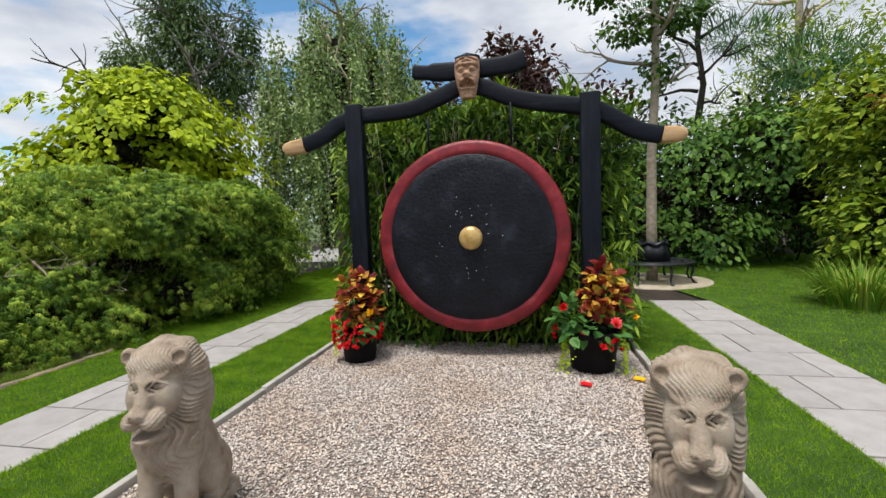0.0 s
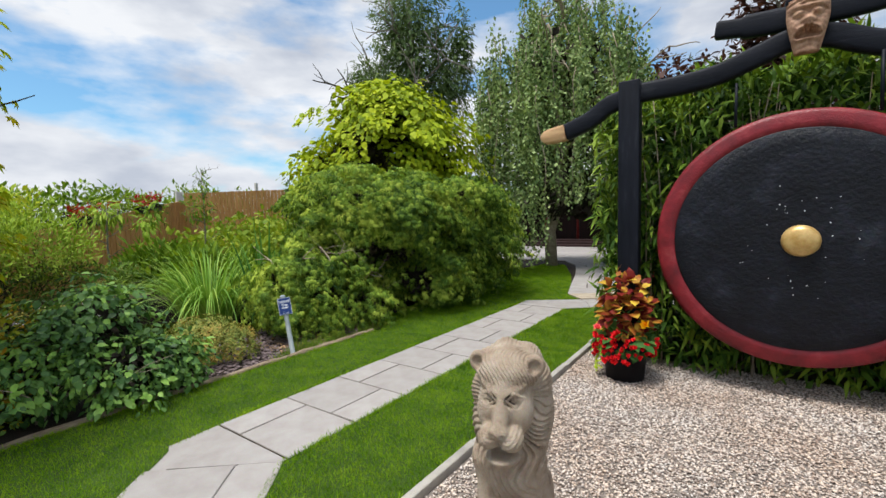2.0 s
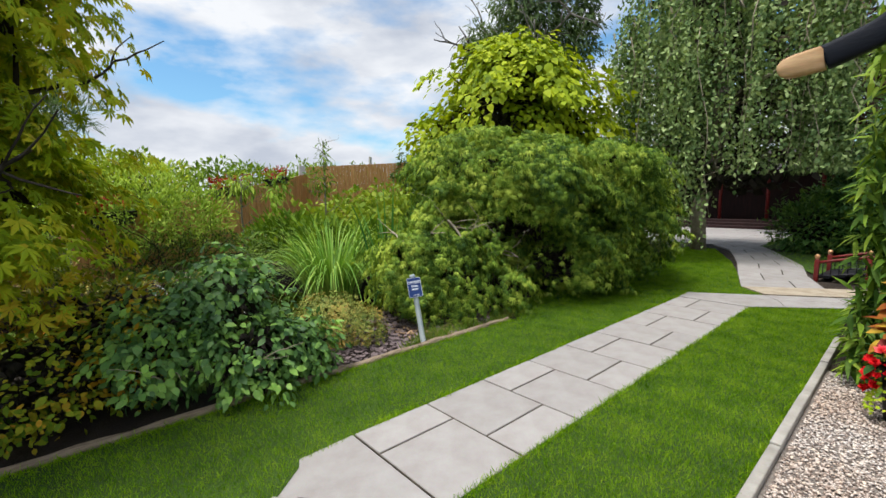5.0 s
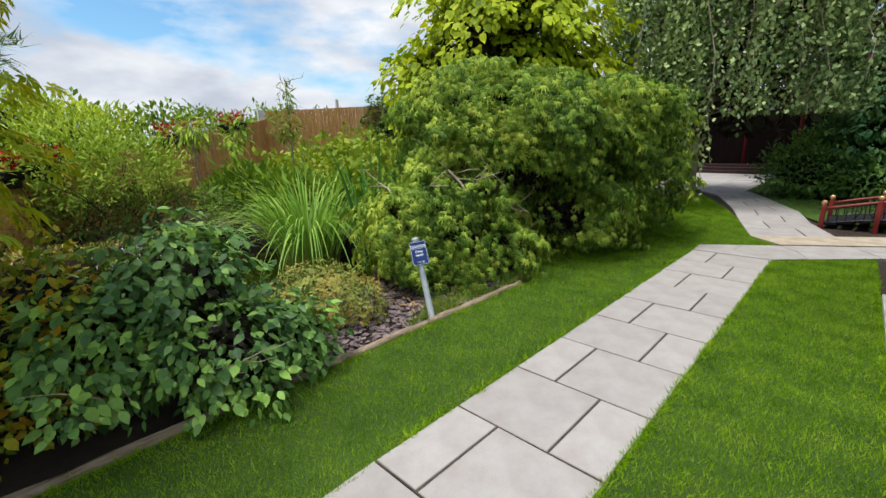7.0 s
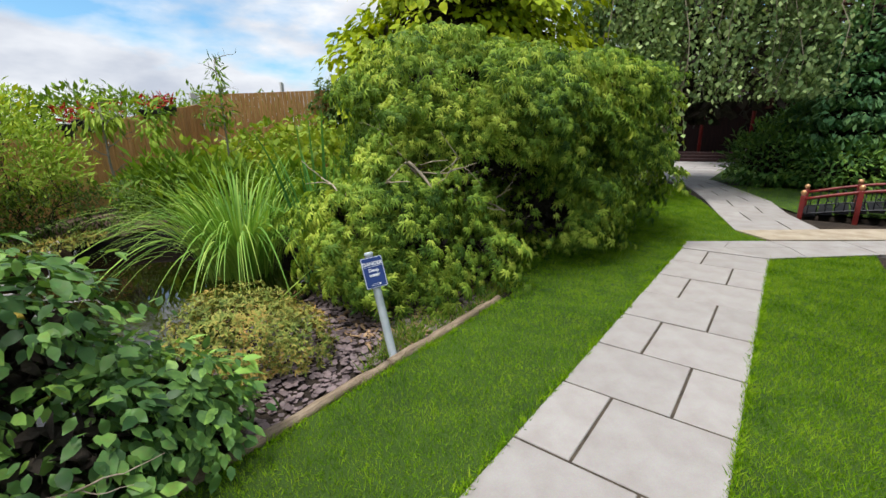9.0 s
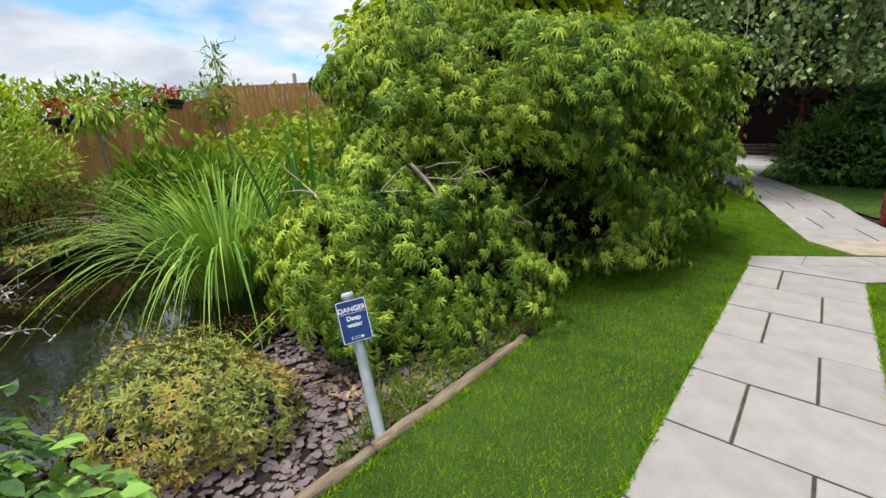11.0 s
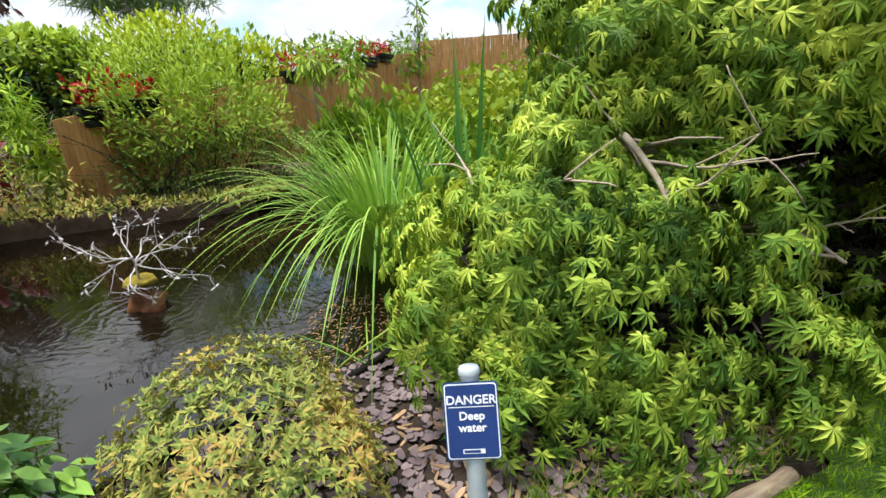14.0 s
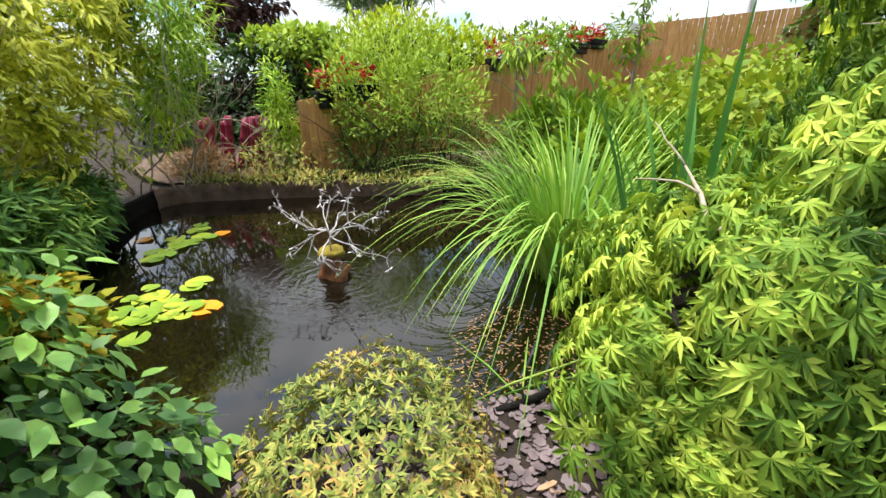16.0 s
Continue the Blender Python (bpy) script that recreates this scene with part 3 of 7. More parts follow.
def foliage(name, blobs, n, shape, size, mat, parent=None, droop=0.5, jitter=0.5, depth=0.25, lumps=0.18, freq=2.2, single=0, near=None, vary=0.3, flat=0.6, floor=0.03, thin_below=0.0, tiers=0, spread=0.3, inner=0.16, hollow=None):
    """A crown of single leaves over lumpy masses, in sprays where tiers are given."""
    if tiers:
        P, N, way = tier_points(blobs, n, tiers, spread, depth, lumps, freq, floor)
        way = unit(way) + rng.normal(0, jitter, P.shape)
        nor = N * 1.2 + rng.normal(0, 0.3, P.shape)
    else:
        P, N = blob_points(blobs, n, depth, lumps, freq, floor)
        way = N * 0.8 + rng.normal(0, jitter, P.shape)
        nor = N * flat + np.array((0, 0, 1.0)) + rng.normal(0, 0.3, P.shape)
    if thin_below:
        level = thin_below + 0.25 * np.sin(P[:, 1] * 2.3 + 1.0) + 0.12 * np.sin(P[:, 1] * 7)
        ok = (P[:, 2] > level) | (rng.random(len(P)) < 0.3)
        P, N, way, nor = P[ok], N[ok], way[ok], nor[ok]
    if hollow:
        c, r = np.array(hollow[:3]), np.array(hollow[3:])
        ok = ((((P - c) / r) ** 2).sum(1) > 1) | (rng.random(len(P)) < 0.06)
        P, N, way, nor = P[ok], N[ok], way[ok], nor[ok]
    way[:, 2] -= droop
    s = size * (1 + vary * rng.normal(0, 1, len(P))).clip(0.45, 1.7)
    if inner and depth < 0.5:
        inner_shade_sprays(blobs, parent, inner)
    return scatter(name, shape, P, way, nor, s, mat, parent, single=single, near=near)


def limbs(parent, base, heights, mat, n=5, length=1.0, radius=0.05, depth=2, lean=(0, 0, 1), spread=0.6, name="branch"):
    """A trunk with limbs, in the world's metres."""
    bm = bmesh.new()
    b = Vector(base)
    top = b + Vector(lean).normalized() * heights[1]
    pts = [b.lerp(top, k / 6) + (Vector(rng.normal(0, radius * 0.5, 3)) if 0 < k else Vector()) for k in range(7)]
    tube_bm(pts, [radius * (1.25 - 0.75 * k / 6) for k in range(7)], 10, bm)
    for i in range(n):
        f = heights[0] / heights[1] + (1 - heights[0] / heights[1]) * i / max(1, n - 1)
        a = 2.4 * i + 0.5
        branch(bm, b.lerp(top, f), (math.cos(a), math.sin(a), 0.35), length * (1.1 - 0.4 * f), radius * 0.5, depth, spread)
    inv = parent.matrix_basis.inverted()
    bm.transform(inv)
    return part(name, bm, mat, parent)


def bush(name, label, category, blobs, n, shape, size, leaf, wood=None, stems=6, **kw):
    """A shrub: stems out of the ground and one crown of leaves."""
    B = np.array(blobs)
    x, y = B[:, 0].mean(), B[:, 1].mean()
    ob = thing(name, x, y, 0, label, category)
    if wood:
        bm = bmesh.new()
        for i in range(stems):
            b = B[i % len(B)]
            a = 2.4 * i
            branch(bm, (b[0] + 0.12 * math.cos(a), b[1] + 0.12 * math.sin(a), -0.03), (math.cos(a) * 0.5, math.sin(a) * 0.5, 1), max(0.2, (b[2] + b[5]) * 0.5), 0.010 + 0.006 * b[5], 2, 0.35)
        bm.transform(ob.matrix_basis.inverted())
        part("stem", bm, wood, ob)["kind"] = "stuff"
    foliage("crown", blobs, n, shape, size, leaf, ob, **kw)
    return ob


# ---- ground, lawns, paths ----
POND = [(-4.95, 1.75), (-4.88, 2.35), (-5.05, 3.0), (-5.25, 3.75), (-5.6, 4.3), (-6.4, 4.9), (-7.6, 5.2), (-9.0, 4.9), (-9.85, 4.1), (-10.05, 2.8), (-9.95, 1.4), (-9.8, 0.2), (-9.5, -0.7), (-8.7, -0.75), (-7.6, -0.35), (-6.6, 0.15), (-5.85, 0.75)]
WATER_Z = -0.23


def smooth_ring(ring, n=6):
    """Round a closed ring of plan points."""
    out = []
    k = len(ring)
    for i in range(k):
        p0, p1, p2, p3 = (np.array(ring[(i + j - 1) % k]) for j in range(4))
        for t in np.arange(n) / n:
            out.append(tuple(0.5 * (2 * p1 + (p2 - p0) * t + (2 * p0 - 5 * p1 + 4 * p2 - p3) * t * t + (3 * p1 - 3 * p2 + p3 - p0) * t ** 3)))
    return out


RING = smooth_ring(POND)


def sheet_bm(outer, z, holes=()):
    bm = bmesh.new()
    edges = []
    for ring in (outer, *holes):
        vs = [bm.verts.new((x, y, z)) for x, y in ring]
        edges += [bm.edges.new((vs[i], vs[(i + 1) % len(vs)])) for i in range(len(vs))]
    bmesh.ops.triangle_fill(bm, edges=edges, use_beauty=True)
    for f in bm.faces:
        if f.normal.z < 0:
            f.normal_flip()
    return bm


def inside(x, y, ring):
    r = np.array(ring)
    x0, y0, x1, y1 = r[:, 0], r[:, 1], np.roll(r[:, 0], -1), np.roll(r[:, 1], -1)
    hit = np.zeros(len(x), dtype=bool)
    for a, b, c, d in zip(x0, y0, x1, y1):
        cross = (b > y) != (d > y)
        hit ^= cross & (x < (c - a) * (y - b) / (d - b + 1e-12) + a)
    return hit


near_ring = [(-26, -14), (16, -14), (16, 32), (-26, 32)]
tagged(part("ground", sheet_bm(near_ring, -0.03, [RING]), M_SOIL, smooth=False), "dark brown garden soil between beds and paths", "ground", kind="structure")
tagged(part("ground_far", sheet_bm([(-1500, -1500), (1500, -1500), (1500, 1500), (-1500, 1500)], -0.03, [near_ring[::-1]]), M_FIELD, smooth=False), "distant grassy land around the garden", "ground", kind="structure")

# pond: liner wall and bed, water sheet
pond_c = np.mean(RING, axis=0)
bm = bmesh.new()
rings = []
for grow, z in ((1.0, -0.03), (1.0, -0.005), (0.99, 0.0), (0.982, -0.05), (0.972, -0.35), (0.85, -0.8)):
    cx, cy = np.mean(RING, axis=0)
    rings.append([bm.verts.new((cx + (x - cx) * grow, cy + (y - cy) * grow, z + (0.02 * math.sin(7 * i) if 0 < len(rings) < 4 else 0))) for i, (x, y) in enumerate(RING)])
for a, b in zip(rings, rings[1:]):
    for i in range(len(a)):
        bm.faces.new((a[i], a[(i + 1) % len(a)], b[(i + 1) % len(a)], b[i]))
bm.faces.new(rings[-1])
tagged(part("pond_edge", bm, M_LINER), "black pond liner rim with folds and dirt", "pond edge", kind="structure")
tagged(part("water", sheet_bm([(np.mean(RING, axis=0)[0] + (x - np.mean(RING, axis=0)[0]) * 0.985, np.mean(RING, axis=0)[1] + (y - np.mean(RING, axis=0)[1]) * 0.985) for x, y in RING], WATER_Z), M_WATER, smooth=False), "dark still pond water with ripples and reflections", "water", kind="structure")

LAWNS = {
    "lawn_left": [(-3.82, -3.0), (-1.95, -3.0), (-1.4, 0.2), (-2.42, 1.46), (-2.82, 1.92), (-2.845, 2.3), (-2.87, 8.12), (-2.04, 8.68), (-2.43, 9.12), (-2.84, 10.6), (-3.3, 12.0), (-4.3, 14.4), (-5.0, 14.4), (-5.2, 12.0), (-4.9, 9.5), (-4.6, 7.0), (-4.15, 5.35), (-3.82, 5.2)],
    "lawn_middle": [(-1.05, -3.0), (-1.05, 8.5), (-1.66, 7.99), (-1.93, 7.76), (-2.0, 7.6), (-2.005, 2.22), (-1.25, 1.25), (-1.15, -3.0)],
    "lawn_right": [(2.66, -3.0), (3.48, -3.0), (3.48, 7.4), (3.3, 8.7), (2.66, 8.9)],
    "lawn_far_right": [(4.40, -3.0), (10.5, -3.0), (10.5, 15.5), (5.0, 15.5), (3.0, 12.5), (3.4, 10.2), (4.2, 9.3), (4.42, 8.2)],
    "lawn_bridge": [(-1.75, 11.2), (0.6, 11.2), (0.6, 14.8), (-3.3, 14.8), (-2.3, 12.4)],
    "lawn_terrace": [(-3.6, 15.6), (-0.5, 15.6), (-0.5, 22.5), (-3.9, 22.5)],
}
for lname, ring in LAWNS.items():
    tagged(part(lname, sheet_bm(ring, 0.0), M_TURF, smooth=False), "close-mown green lawn", "lawn", kind="structure")
    area = abs(sum(a[0] * b[1] - b[0] * a[1] for a, b in zip(ring, ring[1:] + ring[:1]))) / 2
    dens = {"lawn_left": 15000, "lawn_middle": 15000, "lawn_right": 6000, "lawn_far_right": 1600, "lawn_bridge": 500, "lawn_terrace": 150}[lname]
    r = np.array(ring)
    n = int(area * dens * 1.6)
    x, y = rng.uniform(r[:, 0].min(), r[:, 0].max(), n), rng.uniform(r[:, 1].min(), r[:, 1].max(), n)
    ok = inside(x, y, ring) & (y > -0.4 if lname in ("lawn_left", "lawn_middle") else y > 1.5)
    P = np.stack([x[ok], y[ok], np.zeros(ok.sum())], 1)[: int(area * dens)]
    way = rng.normal(0, 0.5, P.shape)
    way[:, 2] = 1
    wide = 1.0 if dens > 2000 else 1.9
    tagged(scatter("grass", (S_BLADE[0] * (1.1 * wide, 1, 1), S_BLADE[1]), P, way, rng.normal(size=P.shape), rng.uniform(0.014, 0.038, len(P)), M_GRASS), "short green grass blades on the lawn", "grass", kind="stuff")

# uncut blades leaning over the edges of paths and kerbs
P = np.vstack([np.stack([ex + rng.normal(0, 0.012, 2600), rng.uniform(y0, y1, 2600), np.zeros(2600)], 1) for ex, y0, y1 in ((-2.875, 2.3, 8.0), (-1.975, 2.3, 7.7), (3.455, 1.5, 8.2), (4.425, 1.5, 8.2), (-1.065, 0.5, 7.4), (-3.80, -0.3, 5.0))])
P = P[np.sin(P[:, 1] * 9 + P[:, 0]) + np.sin(P[:, 1] * 23) + rng.normal(0, 0.8, len(P)) > -0.6]
way = rng.normal(0, 0.6, P.shape)
way[:, 2] = 0.8
tagged(scatter("grass_fringe", (S_BLADE[0] * (1.3, 1, 1), S_BLADE[1]), P, way, rng.normal(size=P.shape), rng.uniform(0.02, 0.06, len(P)), M_GRASS), "uncut grass blades fringing the path edges", "grass", kind="stuff")

# gravel court and its edging
tagged(part("gravel_court", sheet_bm([(-0.99, -3.0), (2.56, -3.0), (2.56, 5.75), (-0.99, 5.75)], -0.008), M_GRAVELBED, smooth=False), "pale gravel court before the gong", "gravel", kind="structure")
for kx, kname in ((-1.02, "kerb_left"), (2.61, "kerb_right")):
    kerb = thing(kname, kx, 0, 0, "grey concrete edging strip beside the gravel", "kerb", kind="structure")
    for i in range(10):
        y0 = -2.4 + 0.915 * i
        if y0 < 6.4:
            part("edging_stone", box_bm(-0.028, 0.028, y0, y0 + 0.905, -0.06, 0.045 + 0.006 * math.sin(3 * i), 0.008), M_KERB, kerb)

# ---- paths of slabs ----
def slab_bm(w, l, h=0.04):
    bm = box_bm(-w / 2, w / 2, -l / 2, l / 2, -h, 0.0)
    bmesh.ops.bevel(bm, geom=[e for e in bm.edges if max(v.co.z for v in e.verts) > -0.001 and min(v.co.z for v in e.verts) > -0.001], offset=0.004, segments=1, affect="EDGES")
    return bm


SLAB_CACHE = {}


def slab(parent, x, y, w, l, turn=0.0):
    key = (round(w, 3), round(l, 3))
    if key not in SLAB_CACHE:
        me = bpy.data.meshes.new("slab")
        bm = slab_bm(w - 0.015, l - 0.015)
        bm.to_mesh(me)
        bm.free()
        me.materials.append(M_SLAB)
        SLAB_CACHE[key] = me
    ob = new("slab", SLAB_CACHE[key])
    ob.parent = parent
    ob.matrix_basis = pose(x, y, 0.006 + rng.uniform(-0.002, 0.002), rng.normal(0, 0.12), rng.normal(0, 0.12), turn)
    return ob


def slab_run(name, x0, x1, ys, third, label, flip=False):
    """A path along y: each row holds one narrow and one wide slab, changing sides."""
    p = thing(name, 0, 0, 0, label, "path", kind="structure")
    part("joint_bed", box_bm(x0 + 0.01, x1 - 0.01, ys[0], ys[-1], -0.04, 0.0005), M_JOINT, p, smooth=False)
    for i, (a, b) in enumerate(zip(ys, ys[1:])):
        cut = x0 + third if (i % 2 == 0) != flip else x1 - third
        for u, v in ((x0, cut), (cut, x1)):
            slab(p, (u + v) / 2, (a + b) / 2, v - u, b - a)
    return p


LEFT_ROWS = [2.275 + 0.605 * i for i in range(10)]
slab_run("path_left", -2.87, -1.98, LEFT_ROWS, 0.295, "pale buff stone slab garden path with dark joints")
RIGHT_ROWS = [1.43 + 0.683 * i for i in range(11)]
slab_run("path_right", 3.46, 4.42, RIGHT_ROWS, 0.30, "pale buff stone slab path curving towards the tree seat")

# the near end of the left path turns aside
near_path = thing("path_near", -2.42, 2.27, 0, "pale buff stone slabs where the path bends", "path", kind="structure")
d45 = 50.0
wedge = bmesh.new()
vs = [wedge.verts.new(c) for c in ((-0.445, -0.005, 0.004), (0.435, -0.005, 0.004), (0.43, -0.04, 0.004), (-0.13, -0.50, 0.004), (-0.43, -0.36, 0.004))]
top = wedge.faces.new(vs[::-1])
ex = bmesh.ops.extrude_face_region(wedge, geom=[top])
for g in ex["geom"]:
    if isinstance(g, bmesh.types.BMVert):
        g.co.z -= 0.04
bmesh.ops.recalc_face_normals(wedge, faces=wedge.faces[:])
part("slab", wedge, M_SLAB, near_path, smooth=False)
part("slab_bed", sheet_bm([(-0.445, -0.004), (0.44, -0.004), (0.8, -0.4), (0.1, -0.95), (-0.43, -0.36)], -0.003), M_SLAB, near_path, smooth=False)
for r in range(5):
    for c, (off, w) in enumerate(((-0.30, 0.30), (0.15, 0.58)) if r % 2 else ((-0.155, 0.58), (0.29, 0.30))):
        ux, uy = math.cos(radians(d45 - 10)), math.sin(radians(d45 - 10))
        fx, fy = uy, -ux
        cxp, cyp = 0.10 + fx * (0.31 + 0.605 * r) + ux * off, -0.30 + fy * (0.31 + 0.605 * r) + uy * off
        slab(near_path, cxp, cyp, w, 0.6, d45 - 10)

def cut_slab(parent, corners, mat, shrink=0.988, z=0.006, name="slab"):
    """A slab cut to the shape of its corners in the plan, in its parent's own metres."""
    c = np.mean(corners, axis=0)
    bm = bmesh.new()
    f = bm.faces.new([bm.verts.new((*(c + (np.array(p) - c) * shrink), z)) for p in corners])
    ex = bmesh.ops.extrude_face_region(bm, geom=[f])
    for g in ex["geom"]:
        if isinstance(g, bmesh.types.BMVert):
            g.co.z = -0.035
    bmesh.ops.recalc_face_normals(bm, faces=bm.faces[:])
    return part(name, bm, mat, parent, smooth=False)


cross_path = thing("path_cross", 0, 0, 0, "pale slab path crossing behind the bamboo hedge", "path", kind="structure")
near_side = [(-2.87, 7.73), (-2.0, 7.73), (-1.66, 8.02), (-1.0, 8.58), (-0.25, 9.1), (0.55, 9.6), (1.4, 10.05)]
mid_side = [(-2.875, 7.93), (-2.45, 8.02), (-1.82, 8.42), (-1.15, 8.88), (-0.42, 9.36), (0.4, 9.86), (1.25, 10.3)]
far_side = [(-2.88, 8.10), (-2.42, 8.41), (-2.02, 8.67), (-1.3, 9.13), (-0.6, 9.6), (0.2, 10.1), (1.1, 10.6)]
part("joint_bed", sheet_bm(near_side + far_side[::-1], 0.001), M_JOINT, cross_path, smooth=False)
for a0, a1 in ((near_side, mid_side), (mid_side, far_side)):
    for p, q, u, v in zip(a0, a0[1:], a1[1:], a1):
        cut_slab(cross_path, (p, q, u, v), M_SLAB)
threshold = thing("threshold", 0, 0, 0, "worn sandstone threshold across the path", "threshold", kind="structure")
for corners in (((-2.02, 8.69), (-1.31, 9.15), (-1.55, 9.71), (-2.41, 9.10)), ((-1.31, 9.15), (-0.4, 9.75), (-0.65, 10.3), (-1.55, 9.71))):
    cut_slab(threshold, corners, M_SANDSTONE, 0.995, 0.018, "stone")

far_path = thing("path_far", 0, 0, 0, "pale slab path winding away under the weeping tree", "path", kind="structure")
far_line = [((-2.43, 9.12), (-1.46, 9.79)), ((-2.84, 10.6), (-1.85, 11.0)), ((-3.2, 12.0), (-2.1, 12.3)), ((-3.6, 13.3), (-2.6, 13.6)), ((-4.0, 14.5), (-3.1, 14.9)), ((-4.7, 15.6), (-3.5, 15.8))]
part("joint_bed", sheet_bm([a for a, _ in far_line] + [b for _, b in far_line[::-1]], 0.0), M_JOINT, far_path, smooth=False)
for (a0, b0), (a1, b1) in zip(far_line, far_line[1:]):
    for sub in range(2):
        p0, p1 = [np.array(a0) + (np.array(a1) - a0) * (sub + k) / 2 for k in (0, 1)], [np.array(b0) + (np.array(b1) - b0) * (sub + k) / 2 for k in (0, 1)]
        cut = 0.34 if sub else 0.66
        for u, v in ((0.01, cut - 0.01), (cut + 0.01, 0.99)):
            q = [p0[0] + (p1[0] - p0[0]) * u, p0[0] + (p1[0] - p0[0]) * v, p0[1] + (p1[1] - p0[1]) * v, p0[1] + (p1[1] - p0[1]) * u]
            bm = bmesh.new()
            f = bm.faces.new([bm.verts.new((*c, 0.005)) for c in q])
            ex = bmesh.ops.extrude_face_region(bm, geom=[f])
            for g in ex["geom"]:
                if isinstance(g, bmesh.types.BMVert):
                    g.co.z = -0.03
            bmesh.ops.recalc_face_normals(bm, faces=bm.faces[:])
            part("slab", bm, M_SLAB, far_path, smooth=False)
terrace = thing("terrace", -6.0, 19.2, 0, "pale slab terrace beyond the weeping tree", "terrace", kind="structure")
part("joint_bed", box_bm(-3.6, 2.4, -3.6, 4.2, -0.04, -0.008), M_JOINT, terrace, smooth=False)
for i in range(6):
    for j in range(8):
        slab(terrace, -3.1 + i * 1.0, -3.1 + j * 0.98, 1.0, 0.98)

# ---- gong and its frame ----
GX, GY, GZ = 0.845, 5.25, 1.335


def sweep_bm(points, height, depth, n=None):
    """A timber of rounded-square section along points in the xz plane. height: one number, or one for each point."""
    bm = bmesh.new()
    P = [Vector(p) for p in points]
    rings = []
    for i, p in enumerate(P):
        d = (P[min(i + 1, len(P) - 1)] - P[max(i - 1, 0)]).normalized()
        up = Vector((-d.z, 0, d.x))
        h = (height[i] if isinstance(height, (list, tuple)) else height) / 2
        ring = []
        for a in range(16):
            c, s = math.cos(2 * math.pi * a / 16), math.sin(2 * math.pi * a / 16)
            c, s = math.copysign(abs(c) ** 0.45, c), math.copysign(abs(s) ** 0.45, s)
            ring.append(bm.verts.new(p + up * (h * s) + Vector((0, 1, 0)) * (depth / 2 * c)))
        rings.append(ring)
    for a, b in zip(rings, rings[1:]):
        for k in range(16):
            bm.faces.new((a[k], a[(k + 1) % 16], b[(k + 1) % 16], b[k]))
    bm.faces.new(rings[0][::-1])
    bm.faces.new(rings[-1])
    bmesh.ops.recalc_face_normals(bm, faces=bm.faces[:])
    return bm


def curve_points(pts, n=8):
    out = []
    k = len(pts)
    for i in range(k - 1):
        p0, p1, p2, p3 = (np.array(pts[min(max(i + j - 1, 0), k - 1)], dtype=float) for j in range(4))
        for t in np.arange(n) / n:
            out.append(tuple(0.5 * (2 * p1 + (p2 - p0) * t + (2 * p0 - 5 * p1 + 4 * p2 - p3) * t * t + (3 * p1 - 3 * p2 + p3 - p0) * t ** 3)))
    return out + [tuple(pts[-1])]


stand = thing("gong_stand", GX, GY, 0, "tall black-stained timber gong frame with upswept beam", "gong stand")
for px, ztop in ((-0.47 - GX, 2.88), (2.10 - GX, 2.79)):
    bm = box_bm(px - 0.098, px + 0.098, -0.08, 0.06, -0.05, ztop, 0.014)
    part("post", bm, M_BLACKWOOD, stand)
left_arm = [(-1.12, 0, 2.475), (-0.86, 0, 2.57), (-0.67, 0, 2.69), (-0.40, 0, 2.755), (-0.05, 0, 2.765), (0.25, 0, 2.80), (0.55, 0, 2.90), (0.72, 0, 2.965), (0.87, 0, 2.985)]
right_arm = [(0.83, 0, 2.975), (1.02, 0, 2.945), (1.27, 0, 2.83), (1.57, 0, 2.745), (1.88, 0, 2.69), (2.14, 0, 2.63), (2.32, 0, 2.53), (2.55, 0, 2.385), (2.79, 0, 2.315)]
for arm, dy in ((left_arm, 0.012), (right_arm, 0.008)):
    part("beam_arm", sweep_bm(curve_points([(x - GX, y + dy, z) for x, y, z in arm]), 0.175, 0.115), M_BEAMWOOD, stand)
for tip, way in (((-1.12, 0, 2.475), (-0.27, 0, -0.035)), ((2.79, 0, 2.315), (0.235, 0, -0.005))):
    t0 = Vector(tip) - Vector((GX, -0.010, 0))
    pts = [t0 + Vector(way) * k for k in (-0.01, 0.3, 0.6, 0.85, 0.97, 1.0)]
    part("beam_end", sweep_bm(pts, [0.172, 0.172, 0.165, 0.14, 0.085, 0.03], 0.112), M_RAWWOOD, stand, "bare rounded timber end")
part("crest_beam", sweep_bm(curve_points([(0.23 - GX, 0.03, 3.19), (0.45 - GX, 0.03, 3.165), (0.85 - GX, 0.03, 3.155), (1.25 - GX, 0.03, 3.165), (1.46 - GX, 0.03, 3.215)]), [0.12] + [0.15] * 7 + [0.19] * 18 + [0.2] * 6 + [0.14], 0.1), M_BEAMWOOD, stand)
part("crest_cap", sweep_bm([(-0.13, 0.03, 3.26), (0.0, 0.03, 3.275), (0.13, 0.03, 3.26)], [0.06, 0.11, 0.06], 0.12), M_BEAMWOOD, stand)


